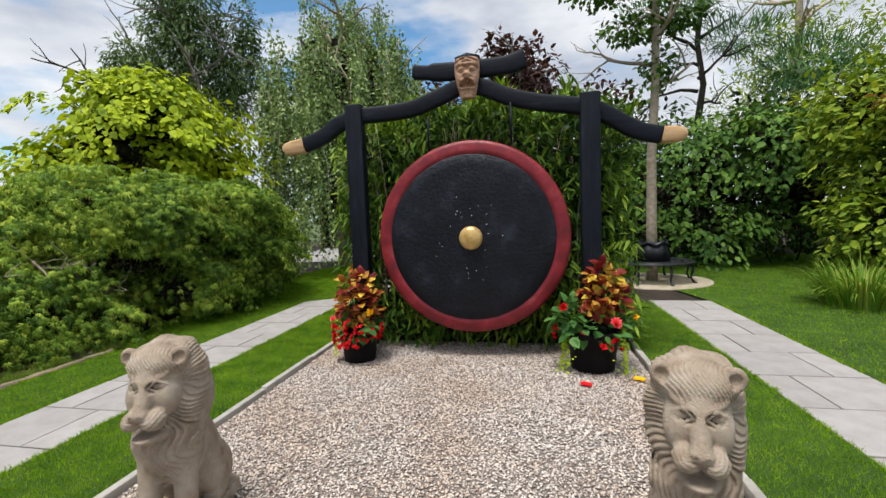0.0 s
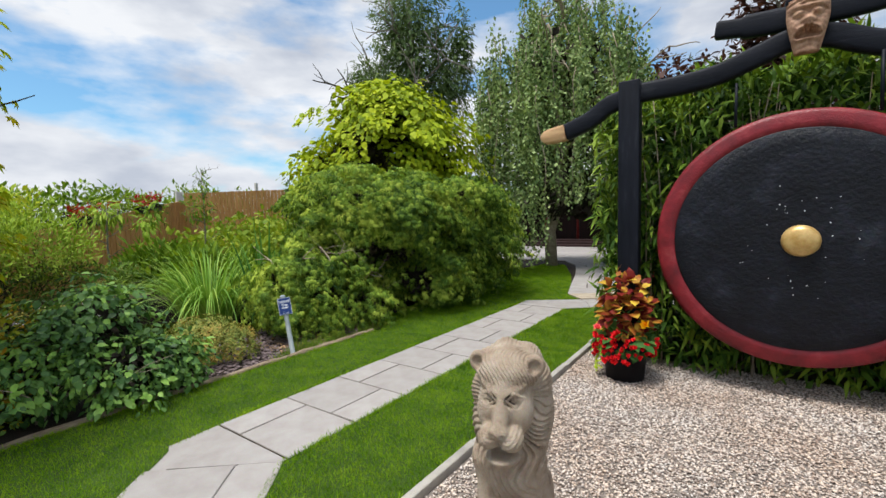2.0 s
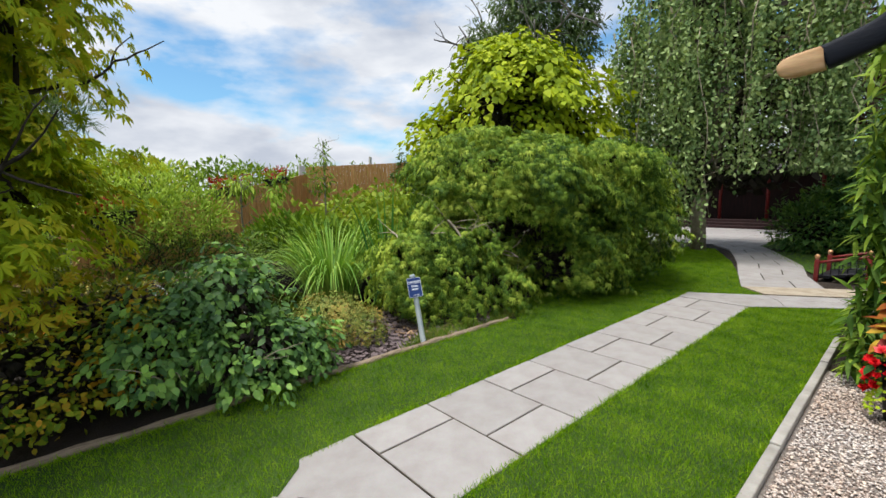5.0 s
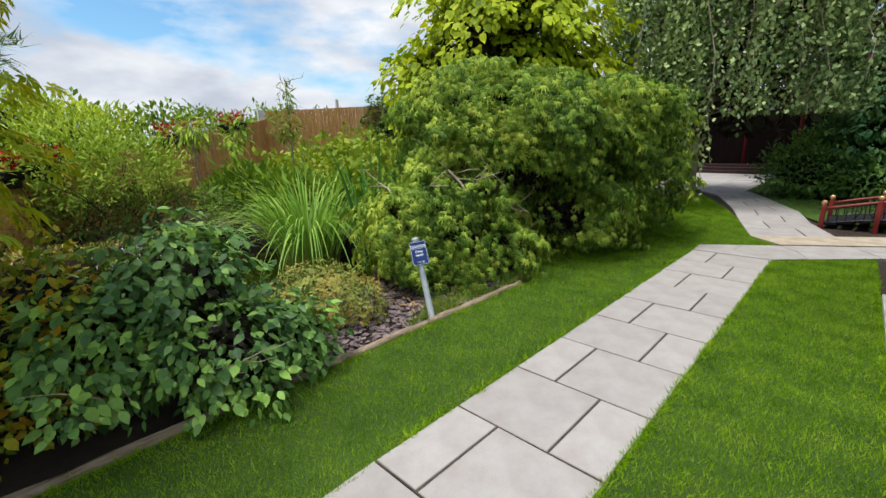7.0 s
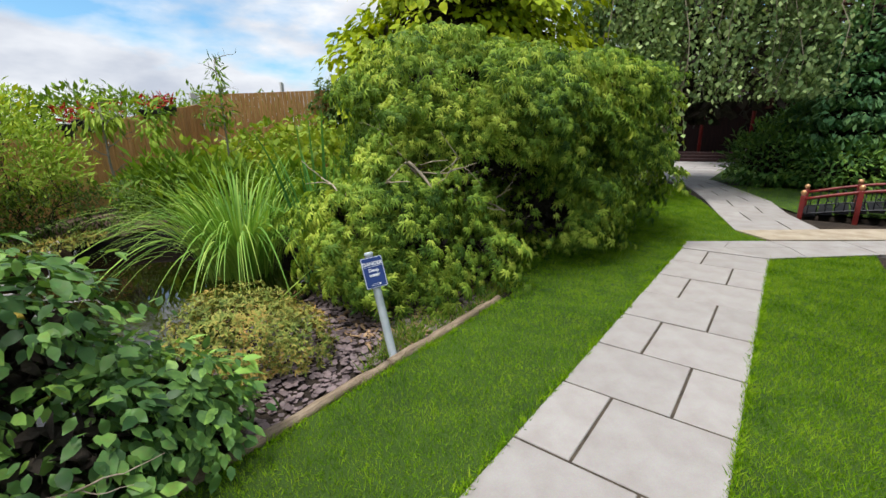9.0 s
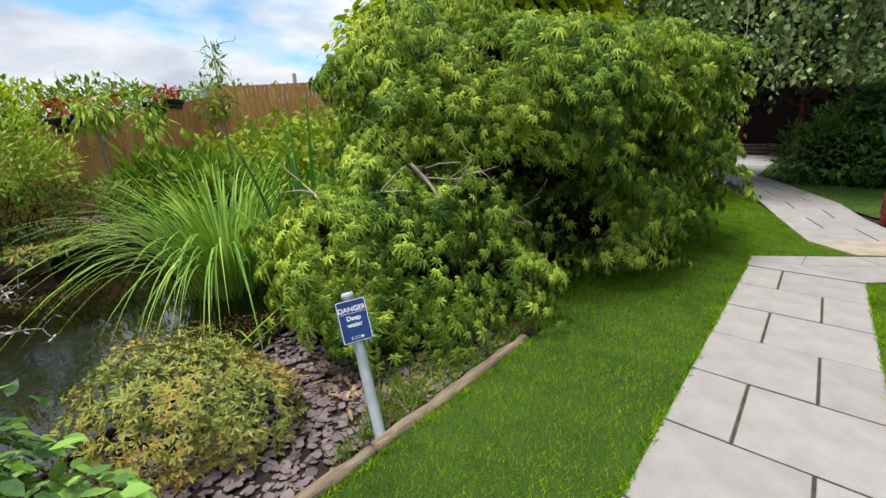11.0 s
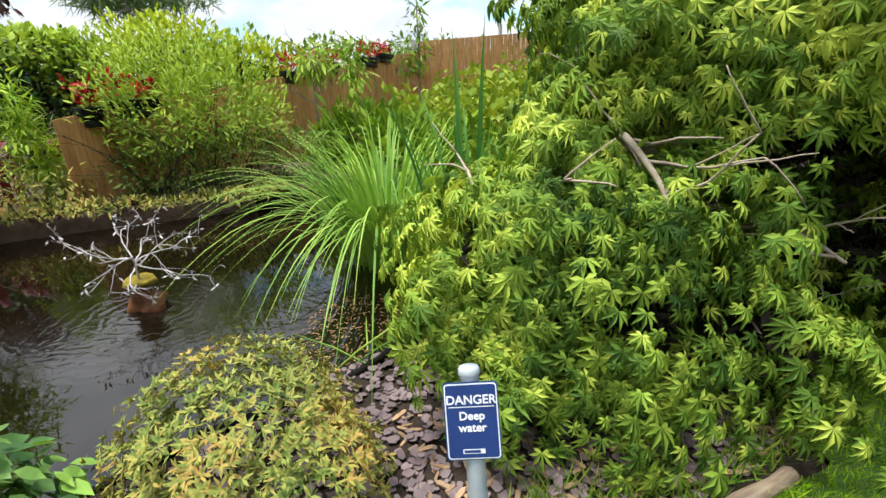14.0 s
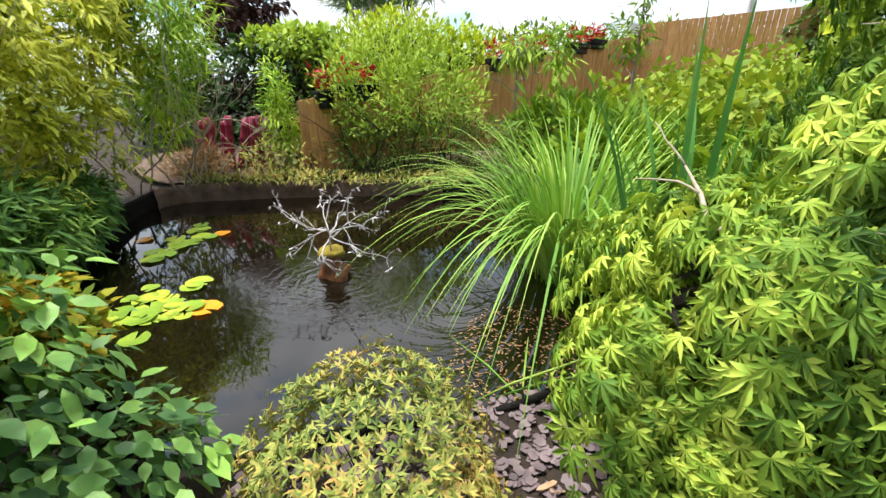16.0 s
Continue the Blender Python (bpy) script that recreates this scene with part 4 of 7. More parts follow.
def mask_bm():
    """A carved grinning face on a tapering plaque."""
    bm = bmesh.new()
    nu, nv = 34, 46
    grid = {}
    for j in range(nv + 1):
        v = j / nv
        z = 0.21 - 0.42 * v
        half = 0.135 * (1 - 0.45 * max(0, v - 0.35) ** 1.2 * 1.6) * (1 if v > 0.06 else 0.9)
        for i in range(nu + 1):
            u = -1 + 2 * i / nu
            x = u * half
            d = 0.055 * (1 - abs(u) ** 3) + 0.012
            for ex in (-0.055, 0.055):                                      # eyes and brows
                r = math.hypot((x - ex) / 0.033, (z - 0.085) / 0.026)
                d += 0.030 * math.exp(-r * r * 1.6) - 0.012 * math.exp(-((r - 1.4) ** 2) * 6)
                d += 0.022 * math.exp(-((x - ex) / 0.05) ** 2 - ((z - 0.135) / 0.016) ** 2)
            d += 0.055 * math.exp(-(x / 0.036) ** 2 - ((z - 0.025) / 0.035) ** 2)     # nose
            m = math.hypot(x / 0.082, (z + 0.062 + 9 * x * x * 0.4) / 0.047)
            d += 0.018 * math.exp(-((m - 1.12) ** 2) * 22) - 0.055 * max(0.0, 1 - m ** 4)
            if m < 0.95 and abs(z + 0.035 + 3.6 * x * x) < 0.017:
                d += 0.045 * (0.6 + 0.4 * math.cos(x * 210))              # teeth
            d += 0.020 * math.exp(-((abs(x) - 0.085) / 0.03) ** 2 - ((z + 0.02) / 0.05) ** 2)
            d += 0.007 * math.cos(z * 170 + abs(x) * 60) * (1 if z > 0.15 else 0.25)
            grid[i, j] = bm.verts.new((x, -max(d, 0.004), z))
    for j in range(nv):
        for i in range(nu):
            bm.faces.new((grid[i, j], grid[i, j + 1], grid[i + 1, j + 1], grid[i + 1, j]))
    edge = [grid[i, 0] for i in range(nu + 1)] + [grid[nu, j] for j in range(1, nv + 1)] + [grid[i, nv] for i in range(nu - 1, -1, -1)] + [grid[0, j] for j in range(nv - 1, 0, -1)]
    back = [bm.verts.new((v.co.x * 0.96, 0.03, v.co.z)) for v in edge]
    for k in range(len(edge)):
        bm.faces.new((edge[k], edge[(k + 1) % len(edge)], back[(k + 1) % len(edge)], back[k]))
    bm.faces.new(back)
    bmesh.ops.recalc_face_normals(bm, faces=bm.faces[:])
    return bm


mask = tagged(part("carved_mask", mask_bm(), M_MASK), "pale carved wooden grinning mask on the beam crest", "mask")
mask.matrix_basis = pose(GX + 0.005, GY - 0.075, 3.03)

gong = thing("gong", GX, GY - 0.09, GZ, "huge black gong with red rim and gold boss", "gong")


def disc_bm(profile, n=96):
    """Turn (radius, forward) pairs about the y axis; -y faces the court."""
    bm = lathe_bm([(0.978 * r, y) for r, y in profile], n)
    bm.transform(Matrix.Rotation(radians(90), 4, "X"))
    bmesh.ops.recalc_face_normals(bm, faces=bm.faces[:])
    for v in bm.verts:
        v.co.y += 0.006 * noise.noise(v.co * 5.0)
    return bm


part("rim", disc_bm([(1.02, -0.09), (1.06, -0.085), (1.072, -0.05), (1.07, 0.02), (1.058, 0.045), (1.03, 0.056), (0.97, 0.062), (0.905, 0.066), (0.90, 0.05)]), M_GONGRED, gong, "faded flaking red rim")
part("face", disc_bm([(0.915, 0.0), (0.915, 0.067), (0.905, 0.074), (0.8, 0.082), (0.6, 0.09), (0.4, 0.094), (0.22, 0.096), (0.135, 0.097)]), M_GONGBLACK, gong, "weathered black dished face")
part("boss", disc_bm([(0.128, 0.08), (0.13, 0.10), (0.127, 0.125), (0.115, 0.146), (0.085, 0.162), (0.045, 0.17), (0.012, 0.172)], 40), M_BOSS, gong, "worn golden boss")
bm = bmesh.new()
for k in range(150):                                    # paint specks
    a, r = rng.uniform(0, 2 * math.pi), 0.88 * math.sqrt(rng.random())
    x, z = r * math.cos(a), r * math.sin(a)
    if r > 0.16:
        s = rng.uniform(0.002, 0.006)
        y = -(0.0995 if r < 0.3 else 0.0975 - 0.014 * max(0, r - 0.3) / 0.3) - 0.002
        bm.faces.new([bm.verts.new((x + s * math.cos(b), y, z + s * math.sin(b))) for b in (0, 1.3, 2.4, 3.9, 5.1)])
part("paint_specks", bm, M_SIGNWHITE, gong, "small pale droppings and paint flecks")["kind"] = "stuff"
bm = bmesh.new()
tube_bm([(-0.45, 0.02, 0.97), (-0.45, 0.05, 1.35)], 0.012, 6, bm)
part("hanger_rope", bm, M_BLACKWOOD, gong)
part("hanger_rope", tube_bm([(0.45, 0.02, 0.97), (0.45, 0.05, 1.42)], 0.012, 6), M_BLACKWOOD, gong)


# ---- lions ----
def net_mesh(name, d, origin, step):
    """The surface where the field d changes its sign, as a net of four-sided faces."""
    s = d < 0
    c = [d[i:d.shape[0] - 1 + i, j:d.shape[1] - 1 + j, k:d.shape[2] - 1 + k] for i in (0, 1) for j in (0, 1) for k in (0, 1)]
    count = sum((a < 0).astype(np.int8) for a in c)
    I = np.argwhere((count > 0) & (count < 8))
    index = np.full(count.shape, -1, dtype=np.int64)
    index[I[:, 0], I[:, 1], I[:, 2]] = np.arange(len(I))
    corner = np.array([(i, j, k) for i in (0, 1) for j in (0, 1) for k in (0, 1)], dtype=float)
    D = np.stack([a[I[:, 0], I[:, 1], I[:, 2]] for a in c], 1)
    acc, hits = np.zeros((len(I), 3)), np.zeros(len(I))
    for p, q in ((0, 1), (2, 3), (4, 5), (6, 7), (0, 2), (1, 3), (4, 6), (5, 7), (0, 4), (1, 5), (2, 6), (3, 7)):
        cut = (D[:, p] < 0) != (D[:, q] < 0)
        t = np.where(cut, D[:, p] / np.where(cut, D[:, p] - D[:, q], 1), 0)
        acc += (corner[p] + (corner[q] - corner[p]) * t[:, None]) * cut[:, None]
        hits += cut
    V = (I + acc / hits[:, None]) * step + np.array(origin)
    F = []
    for ax in range(3):
        u, w = (ax + 1) % 3, (ax + 2) % 3
        lo, hi = [slice(1, -1)] * 3, [slice(1, -1)] * 3
        lo[ax], hi[ax] = slice(0, -1), slice(1, None)
        a, b = s[tuple(lo)], s[tuple(hi)]
        E = np.argwhere(a != b)
        inwards = b[E[:, 0], E[:, 1], E[:, 2]]
        E = E + np.array([0 if i == ax else 1 for i in range(3)])
        du, dw = np.eye(3, dtype=int)[u], np.eye(3, dtype=int)[w]
        Q = np.stack([index[tuple((E - m).T)] for m in (du + dw, dw, 0 * du, du)], 1)
        Q[inwards] = Q[inwards][:, ::-1]
        F.append(Q)
    return arrays_mesh(name, V, np.vstack(F))


def lion_mesh():
    """A seated lion of cast stone facing -y: plinth, haunches, forelegs, combed mane, carved face and open mouth."""
    step, origin = 0.005, (-0.235, -0.265, -0.05)
    X, Y, Z = np.meshgrid(*[np.arange(o, e, step, dtype=np.float32) for o, e in zip(origin, (0.236, 0.50, 1.075))], indexing="ij")
    A = np.abs(X)

    def egg(cx, cy, cz, rx, ry, rz, tilt=0.0):
        y, z = Y - cy, Z - cz
        if tilt:
            c, n = math.cos(radians(tilt)), math.sin(radians(tilt))
            y, z = y * c + z * n, z * c - y * n
        k = np.sqrt(((A if cx else X) - cx) ** 2 / rx ** 2 + y ** 2 / ry ** 2 + z ** 2 / rz ** 2)
        return (k - 1) * min(rx, ry, rz)

    def rod(a, b, r0, r1):
        ba = np.array(b) - np.array(a)
        px, py, pz = A - a[0], Y - a[1], Z - a[2]
        t = ((px * ba[0] + py * ba[1] + pz * ba[2]) / float(ba @ ba)).clip(0, 1)
        return np.sqrt((px - ba[0] * t) ** 2 + (py - ba[1] * t) ** 2 + (pz - ba[2] * t) ** 2) - (r0 + (r1 - r0) * t)

    def join(a, b, k):
        h = (0.5 + 0.5 * (b - a) / k).clip(0, 1)
        return b + (a - b) * h - k * h * (1 - h)

    def carve(a, b, k):
        return -join(-a, b, k)

    # body, haunches, legs and plinth
    d = egg(0, 0.22, 0.33, 0.14, 0.20, 0.27, 18)
    d = join(d, egg(0.12, 0.27, 0.21, 0.062, 0.145, 0.15), 0.03)
    d = join(d, egg(0.125, 0.13, 0.10, 0.05, 0.14, 0.038), 0.02)
    d = join(d, rod((0.088, 0.0, 0.50), (0.098, -0.045, 0.12), 0.066, 0.052), 0.04)
    d = join(d, egg(0.098, -0.085, 0.095, 0.062, 0.075, 0.042), 0.02)
    for t in (-1.5, -0.5, 0.5, 1.5):
        d = join(d, egg(0.098 + t * 0.028, -0.145, 0.09, 0.016, 0.028, 0.028), 0.008)
        d = join(d, egg(0.125 + t * 0.021, -0.005, 0.088, 0.013, 0.022, 0.022), 0.008)
    d = np.minimum(d, np.maximum(np.maximum(A - 0.17, np.abs(Y - 0.15) - 0.29), np.abs(Z - 0.015) - 0.055))
    # mane: locks fanned out from the face, waving on their way
    apex_z = 0.84
    away = np.sqrt(X ** 2 + (Z - apex_z) ** 2) + 1e-5
    turn = np.arctan2(X, Z - apex_z)
    lock = np.sin(8 * turn + 3.0 * np.sin(away * 11) + 5 * Y) * 0.006
    strand = np.abs(np.sin(30 * turn + 3.4 * np.sin(away * 24 + 3 * turn) + 18 * Y)) * np.where(Z > 0.86, 0.006, 0.012)
    mane = join(egg(0, 0.10, 0.75, 0.196, 0.17, 0.25), egg(0, 0.02, 0.53, 0.168, 0.135, 0.25, 6), 0.05)
    mane = join(mane, egg(0, 0.085, 0.91, 0.170, 0.15, 0.118), 0.04)
    mane = mane + 0.004 - lock - strand
    fringe = egg(0, -0.012, 0.935, 0.140, 0.118, 0.082, 14) - np.abs(np.sin(X * 170 + 5 * np.sin(Y * 21 + Z * 9) + 2 * np.sin(Z * 40))) * 0.007
    mane = join(mane, fringe, 0.012)
    d = join(d, mane, 0.015)
    # face
    f = egg(0, -0.045, 0.82, 0.122, 0.105, 0.145)
    f = join(f, rod((0.0, -0.105, 0.875), (0.0, -0.185, 0.752), 0.042, 0.036), 0.035)
    f = join(f, egg(0.07, -0.085, 0.775, 0.055, 0.06, 0.075), 0.03)
    f = join(f, egg(0.046, -0.165, 0.703, 0.053, 0.062, 0.045) - 0.003 * np.abs(np.sin(60 * np.sqrt((A - 0.03) ** 2 + (Z - 0.75) ** 2) * 3)), 0.02)
    f = join(f, egg(0, -0.212, 0.742, 0.043, 0.026, 0.024), 0.012)
    f = join(f, rod((0.022, -0.142, 0.866), (0.092, -0.098, 0.896), 0.017, 0.012), 0.012)
    f = carve(f, egg(0.058, -0.150, 0.846, 0.044, 0.045, 0.028), 0.006)
    f = join(f, egg(0.057, -0.112, 0.846, 0.033, 0.026, 0.021), 0.002)
    for p, q in (((0.022, -0.146, 0.845), (0.058, -0.142, 0.874)), ((0.058, -0.142, 0.874), (0.096, -0.108, 0.850)), ((0.022, -0.146, 0.843), (0.058, -0.138, 0.821)), ((0.058, -0.138, 0.821), (0.096, -0.108, 0.846))):
        f = join(f, rod(p, q, 0.006, 0.006), 0.005)
    f = join(f, egg(0, -0.120, 0.606, 0.078, 0.100, 0.030, -8), 0.02)
    f = carve(f, egg(0, -0.185, 0.651, 0.058, 0.105, 0.027), 0.006)
    f = carve(f, egg(0.020, -0.240, 0.736, 0.010, 0.014, 0.008), 0.004)
    f = carve(f, rod((0.0, -0.235, 0.725), (0.0, -0.225, 0.68), 0.004, 0.004), 0.004)
    d = join(d, f, 0.010)
    d = join(d, egg(0.132, -0.03, 0.962, 0.046, 0.026, 0.047), 0.008)
    d = carve(d, egg(0.136, -0.062, 0.962, 0.030, 0.026, 0.032), 0.006)
    me = net_mesh("stone_lion", d, origin, step)
    me.transform(Matrix.Diagonal((0.90, 0.95, 1.0, 1.0)))
    return me


lion_me = lion_mesh()
lion = tagged(link_mesh("stone_lion", lion_me, M_LION), "buff cast-stone seated lion statue with weathered mane", "statue", "lions before the gong")
lion.matrix_basis = pose(-0.345, 2.25, 0.0, 0, 0, 15)
copy_thing(lion, pose(2.05, 2.24, -0.01, 0, 0, -14))

# ---- pots of flowers ----
def flower(P, parent, mat, size, petals=9, name="flower"):
    """Double blooms at P: rings of petals."""
    pos, way, nor = [], [], []
    for p in P:
        out = rng.normal(0, 0.3, 3) + np.array((0, -0.75, 0.6))
        out /= np.linalg.norm(out)
        side = np.cross(out, (0.2, 0.1, 1.0))
        side /= np.linalg.norm(side)
        up = np.cross(out, side)
        for k in range(petals):
            a = 2.4 * k
            open_ = 0.25 + 0.9 * k / petals
            pos.append(p)
            way.append(open_ * (math.cos(a) * side + math.sin(a) * up) + (1.1 - open_ * 0.6) * out)
            nor.append(out + 0.3 * rng.normal(size=3))
    return scatter(name, S_ROUND, np.array(pos), np.array(way), np.array(nor), size * rng.uniform(0.8, 1.15, len(pos)), mat, parent, kind="")


def flower_pot(x, y, r, h, label, right):
    pot = thing("flower_pot", x, y, 0, label, "flower pot", "pots beside the gong")
    part("pot", lathe_bm([(r * 0.78, -0.01), (r * 0.8, 0.0), (r * 0.93, h * 0.85), (r * 1.0, h * 0.87), (r * 1.02, h), (r * 0.93, h), (r * 0.9, h - 0.05)], 40), M_POT, pot, "black plastic tub")
    c = np.array((x, y, h))
    top = [(x + 0.08, y, h + 0.30, r * 0.8, r * 0.8, 0.18), (x + 0.10, y, h + 0.48, r * 0.55, r * 0.5, 0.18)] if right else [(x, y, h + 0.26, r * 1.1, r * 1.0, 0.21), (x - 0.02, y, h + 0.44, r * 0.85, r * 0.7, 0.2)]
    ppos, pnor = blob_points(top, 260, 0.4, 0.15)
    way = pnor * 0.9 + rng.normal(0, 0.35, ppos.shape) + np.array((0, 0, -0.1))
    scatter("coleus_leaf", S_HEART, ppos, way, pnor * 0.3 + np.array((0, -0.3, 1.0)) + rng.normal(0, 0.25, ppos.shape), rng.uniform(0.06, 0.115, len(ppos)), L_COLEUS, pot, "maroon coleus leaves edged with yellow", kind="stuff")
    ppos, pnor = blob_points([(x, y, h + 0.05, r * 1.25, r * 1.25, 0.17)] + ([(x - 0.24, y - 0.1, h + 0.16, 0.14, 0.14, 0.14)] if right else []), 170 if right else 90, 0.3, floor=h - 0.09)
    scatter("begonia_leaf", S_HEART, ppos, pnor + rng.normal(0, 0.3, ppos.shape), pnor * 0.6 + np.array((0, 0, 1.0)), rng.uniform(0.07, 0.12, len(ppos)), L_BEGONIA, pot, "dark green begonia leaves", kind="stuff")
    def ring(n, spread, z0, z1, a0, a1):
        a = np.radians(rng.uniform(a0, a1, n))
        return np.stack([x + r * spread * np.cos(a), y + r * spread * np.sin(a), h + rng.uniform(z0, z1, n)], 1)
    if right:
        for P_, mat, s in ((ring(7, 1.15, -0.16, -0.02, 270, 330), L_REDFLOWER, 0.035), (ring(9, 1.45, -0.1, 0.08, 165, 200), L_REDFLOWER, 0.028)):
            for p in P_:
                flower([p], pot, mat, s)
        flower([c + (-0.30, -0.22, 0.27)], pot, L_REDFLOWER, 0.06, 14)
        flower([c + (0.16, -r * 1.08, 0.12)], pot, L_PINKFLOWER, 0.075, 22)
        flower([c + (0.05, -r * 1.15, -0.10)], pot, L_REDFLOWER, 0.05, 14)
        flower([c + (0.38, -0.1, 0.14)], pot, L_YELLOWFLOWER, 0.05, 9)
        flower([c + (-0.12, -r * 1.12, 0.03)], pot, L_REDFLOWER, 0.035, 10)
    else:
        for p in ring(44, 1.28, -0.16, 0.09, 190, 300):
            flower([p], pot, L_REDFLOWER, 0.036)
        for p in ring(20, 1.32, -0.10, 0.10, 290, 360):
            flower([p], pot, L_REDFLOWER, 0.034)
        flower([c + (-0.01, -r * 1.15, 0.10)], pot, L_REDFLOWER, 0.07, 18)
        flower([c + (-0.2, -r, 0.14)], pot, L_PINKFLOWER, 0.05, 14)
        flower([c + (0.2, -0.14, 0.2)], pot, L_YELLOWFLOWER, 0.06, 12)
    P, W = [], []
    for a0, n, drop in (((-158, 120, h + 0.02), (-22, 150, h + 0.04)) if right else ((-150, 60, h * 0.8),)):
        for k in range(n):
            t = rng.random()
            a = radians(a0 + rng.normal(0, 11))
            q = np.array((x + r * (1.08 + 0.14 * t + (0.25 if t > 0.95 and right else 0)) * math.cos(a), y + r * (1.08 + 0.2 * t) * math.sin(a), max(0.012, h - t * drop)))
            P.append(q)
            W.append((math.cos(a) + rng.normal(0, 0.5), math.sin(a) + rng.normal(0, 0.5), -0.3))
    P, W = np.array(P), np.array(W)
    scatter("trailing_leaf", S_ROUND, P, W, np.array((0, -0.6, 0.8)) + rng.normal(0, 0.3, P.shape), rng.uniform(0.022, 0.038, len(P)), L_JENNY, pot, "lime trailing creeping leaves", kind="stuff")
    return pot


flower_pot(-0.45, 4.98, 0.215, 0.36, "black tub of maroon coleus and red begonias on gravel", False)
flower_pot(2.06, 4.93, 0.26, 0.40, "black tub of coleus, pink begonia and trailing lime leaves", True)
for nm, x, y, mat, lab, cat in (("fallen_bloom", 1.93, 4.43, L_REDFLOWER, "fallen red bloom lying on the gravel", "flower"), ("fallen_bloom", 2.42, 4.60, L_YELLOWFLOWER, "fallen yellow bloom lying on the gravel", "flower")):
    a = np.linspace(0, 6.28, 11)[:-1]
    W = np.stack([np.cos(a), np.sin(a) * 0.8, 0.28 + 0.1 * np.cos(3 * a)], 1)
    tagged(scatter(nm, S_ROUND, np.tile((x, y, 0.012), (10, 1)), W, np.tile((0, 0, 1.0), (10, 1)), 0.068, mat, None, kind=""), lab, cat)

# ---- warning sign ----
sign = thing("warning_sign", -3.90, 3.695, 0, "blue danger deep water sign on leaning grey post", "sign")
sign_tilt = Matrix.Rotation(radians(-20.5), 4, "Y") @ Matrix.Rotation(radians(-5), 4, "X")
bm = lathe_bm([(0.028, -0.08), (0.028, 0.0), (0.0275, 0.705), (0.031, 0.71), (0.031, 0.722), (0.026, 0.732)], 24)
bm.transform(sign_tilt)
part("post", bm, M_POST, sign, "grey plastic pipe post")
face_turn = sign_tilt @ Matrix.Translation((0.0, 0, 0.59)) @ Matrix.Rotation(radians(64), 4, "Z")


def rounded_plate(w, h, r, y0, y1):
    bm = bmesh.new()
    ring = [(sx * (w / 2 - r) + r * math.cos(a), sz * (h / 2 - r) + r * math.sin(a)) for sx, sz, a0 in ((1, 1, 0), (-1, 1, 90), (-1, -1, 180), (1, -1, 270)) for a in (radians(a0), radians(a0 + 45), radians(a0 + 90))]
    f = bm.faces.new([bm.verts.new((x, y0, z)) for x, z in ring])
    ex = bmesh.ops.extrude_face_region(bm, geom=[f])
    for g in ex["geom"]:
        if isinstance(g, bmesh.types.BMVert):
            g.co.y = y1
    bmesh.ops.recalc_face_normals(bm, faces=bm.faces[:])
    return bm


for nm, w, h, r, y0, y1, mat in (("plate", 0.150, 0.212, 0.008, -0.030, -0.034, M_SIGNBLUE), ("border", 0.144, 0.206, 0.008, -0.0341, -0.0348, M_SIGNWHITE), ("panel", 0.137, 0.199, 0.006, -0.0349, -0.0356, M_SIGNBLUE)):
    bm = rounded_plate(w, h, r, y0, y1)
    bm.transform(face_turn)
    part(nm, bm, mat, sign, smooth=False)


def lettering(text, size, z, name="lettering"):
    cu = bpy.data.curves.new(name, "FONT")
    cu.body, cu.size, cu.align_x, cu.align_y, cu.extrude, cu.offset = text, size, "CENTER", "CENTER", 0.0004, 0.0007
    tmp = bpy.data.objects.new(name, cu)
    scene.collection.objects.link(tmp)
    bpy.context.view_layer.update()
    me = bpy.data.meshes.new_from_object(tmp.evaluated_get(bpy.context.evaluated_depsgraph_get()))
    bpy.data.objects.remove(tmp)
    me.transform(face_turn @ Matrix.Translation((0, -0.0362, z)) @ Matrix.Rotation(radians(90), 4, "X"))
    me.materials.clear()
    link_mesh(name, me, M_SIGNWHITE, sign, "white lettering", smooth=False)


lettering("DANGER", 0.034, 0.058)
lettering("Deep", 0.032, 0.014)
lettering("water", 0.032, -0.018)
for z0, z1, x0, x1 in ((0.0385, 0.0405, -0.062, 0.062), (-0.076, -0.088, -0.03, 0.03)):
    bm = box_bm(x0, x1, -0.0365, -0.0357, min(z0, z1), max(z0, z1))
    bm.transform(face_turn)
    part("rule" if z0 > 0 else "emblem", bm, M_SIGNWHITE, sign, smooth=False)
bm = box_bm(-0.027, 0.018, -0.0368, -0.0365, -0.086, -0.078)
bm.transform(face_turn)
part("emblem_field", bm, M_SIGNBLUE, sign, smooth=False)

# ---- log edging, slate and chips ----
ys = [(-2.2, 0.1), (0.13, 2.05), (2.08, 3.6), (3.62, 4.99)]
for i, (a, b) in enumerate(ys):
    bm = bmesh.new()
    n = 14
    pts = [(-3.855 + 0.003 * math.sin(k * 0.9 + i), a + (b - a) * k / n, 0.002 + 0.004 * math.sin(k * 1.3)) for k in range(n + 1)]
    tube_bm(pts, [0.036 + 0.004 * math.sin(k * 2.1 + i) for k in range(n + 1)], 12, bm)
    for v in bm.verts:
        v.co += Vector((1, 0, 1)) * 0.009 * noise.noise(Vector((v.co.x * 45, v.co.y * 5, v.co.z * 45)))
    tagged(part("edging_log", bm, M_LOG), "weathered split log edging the flower bed", "log", "log edging")


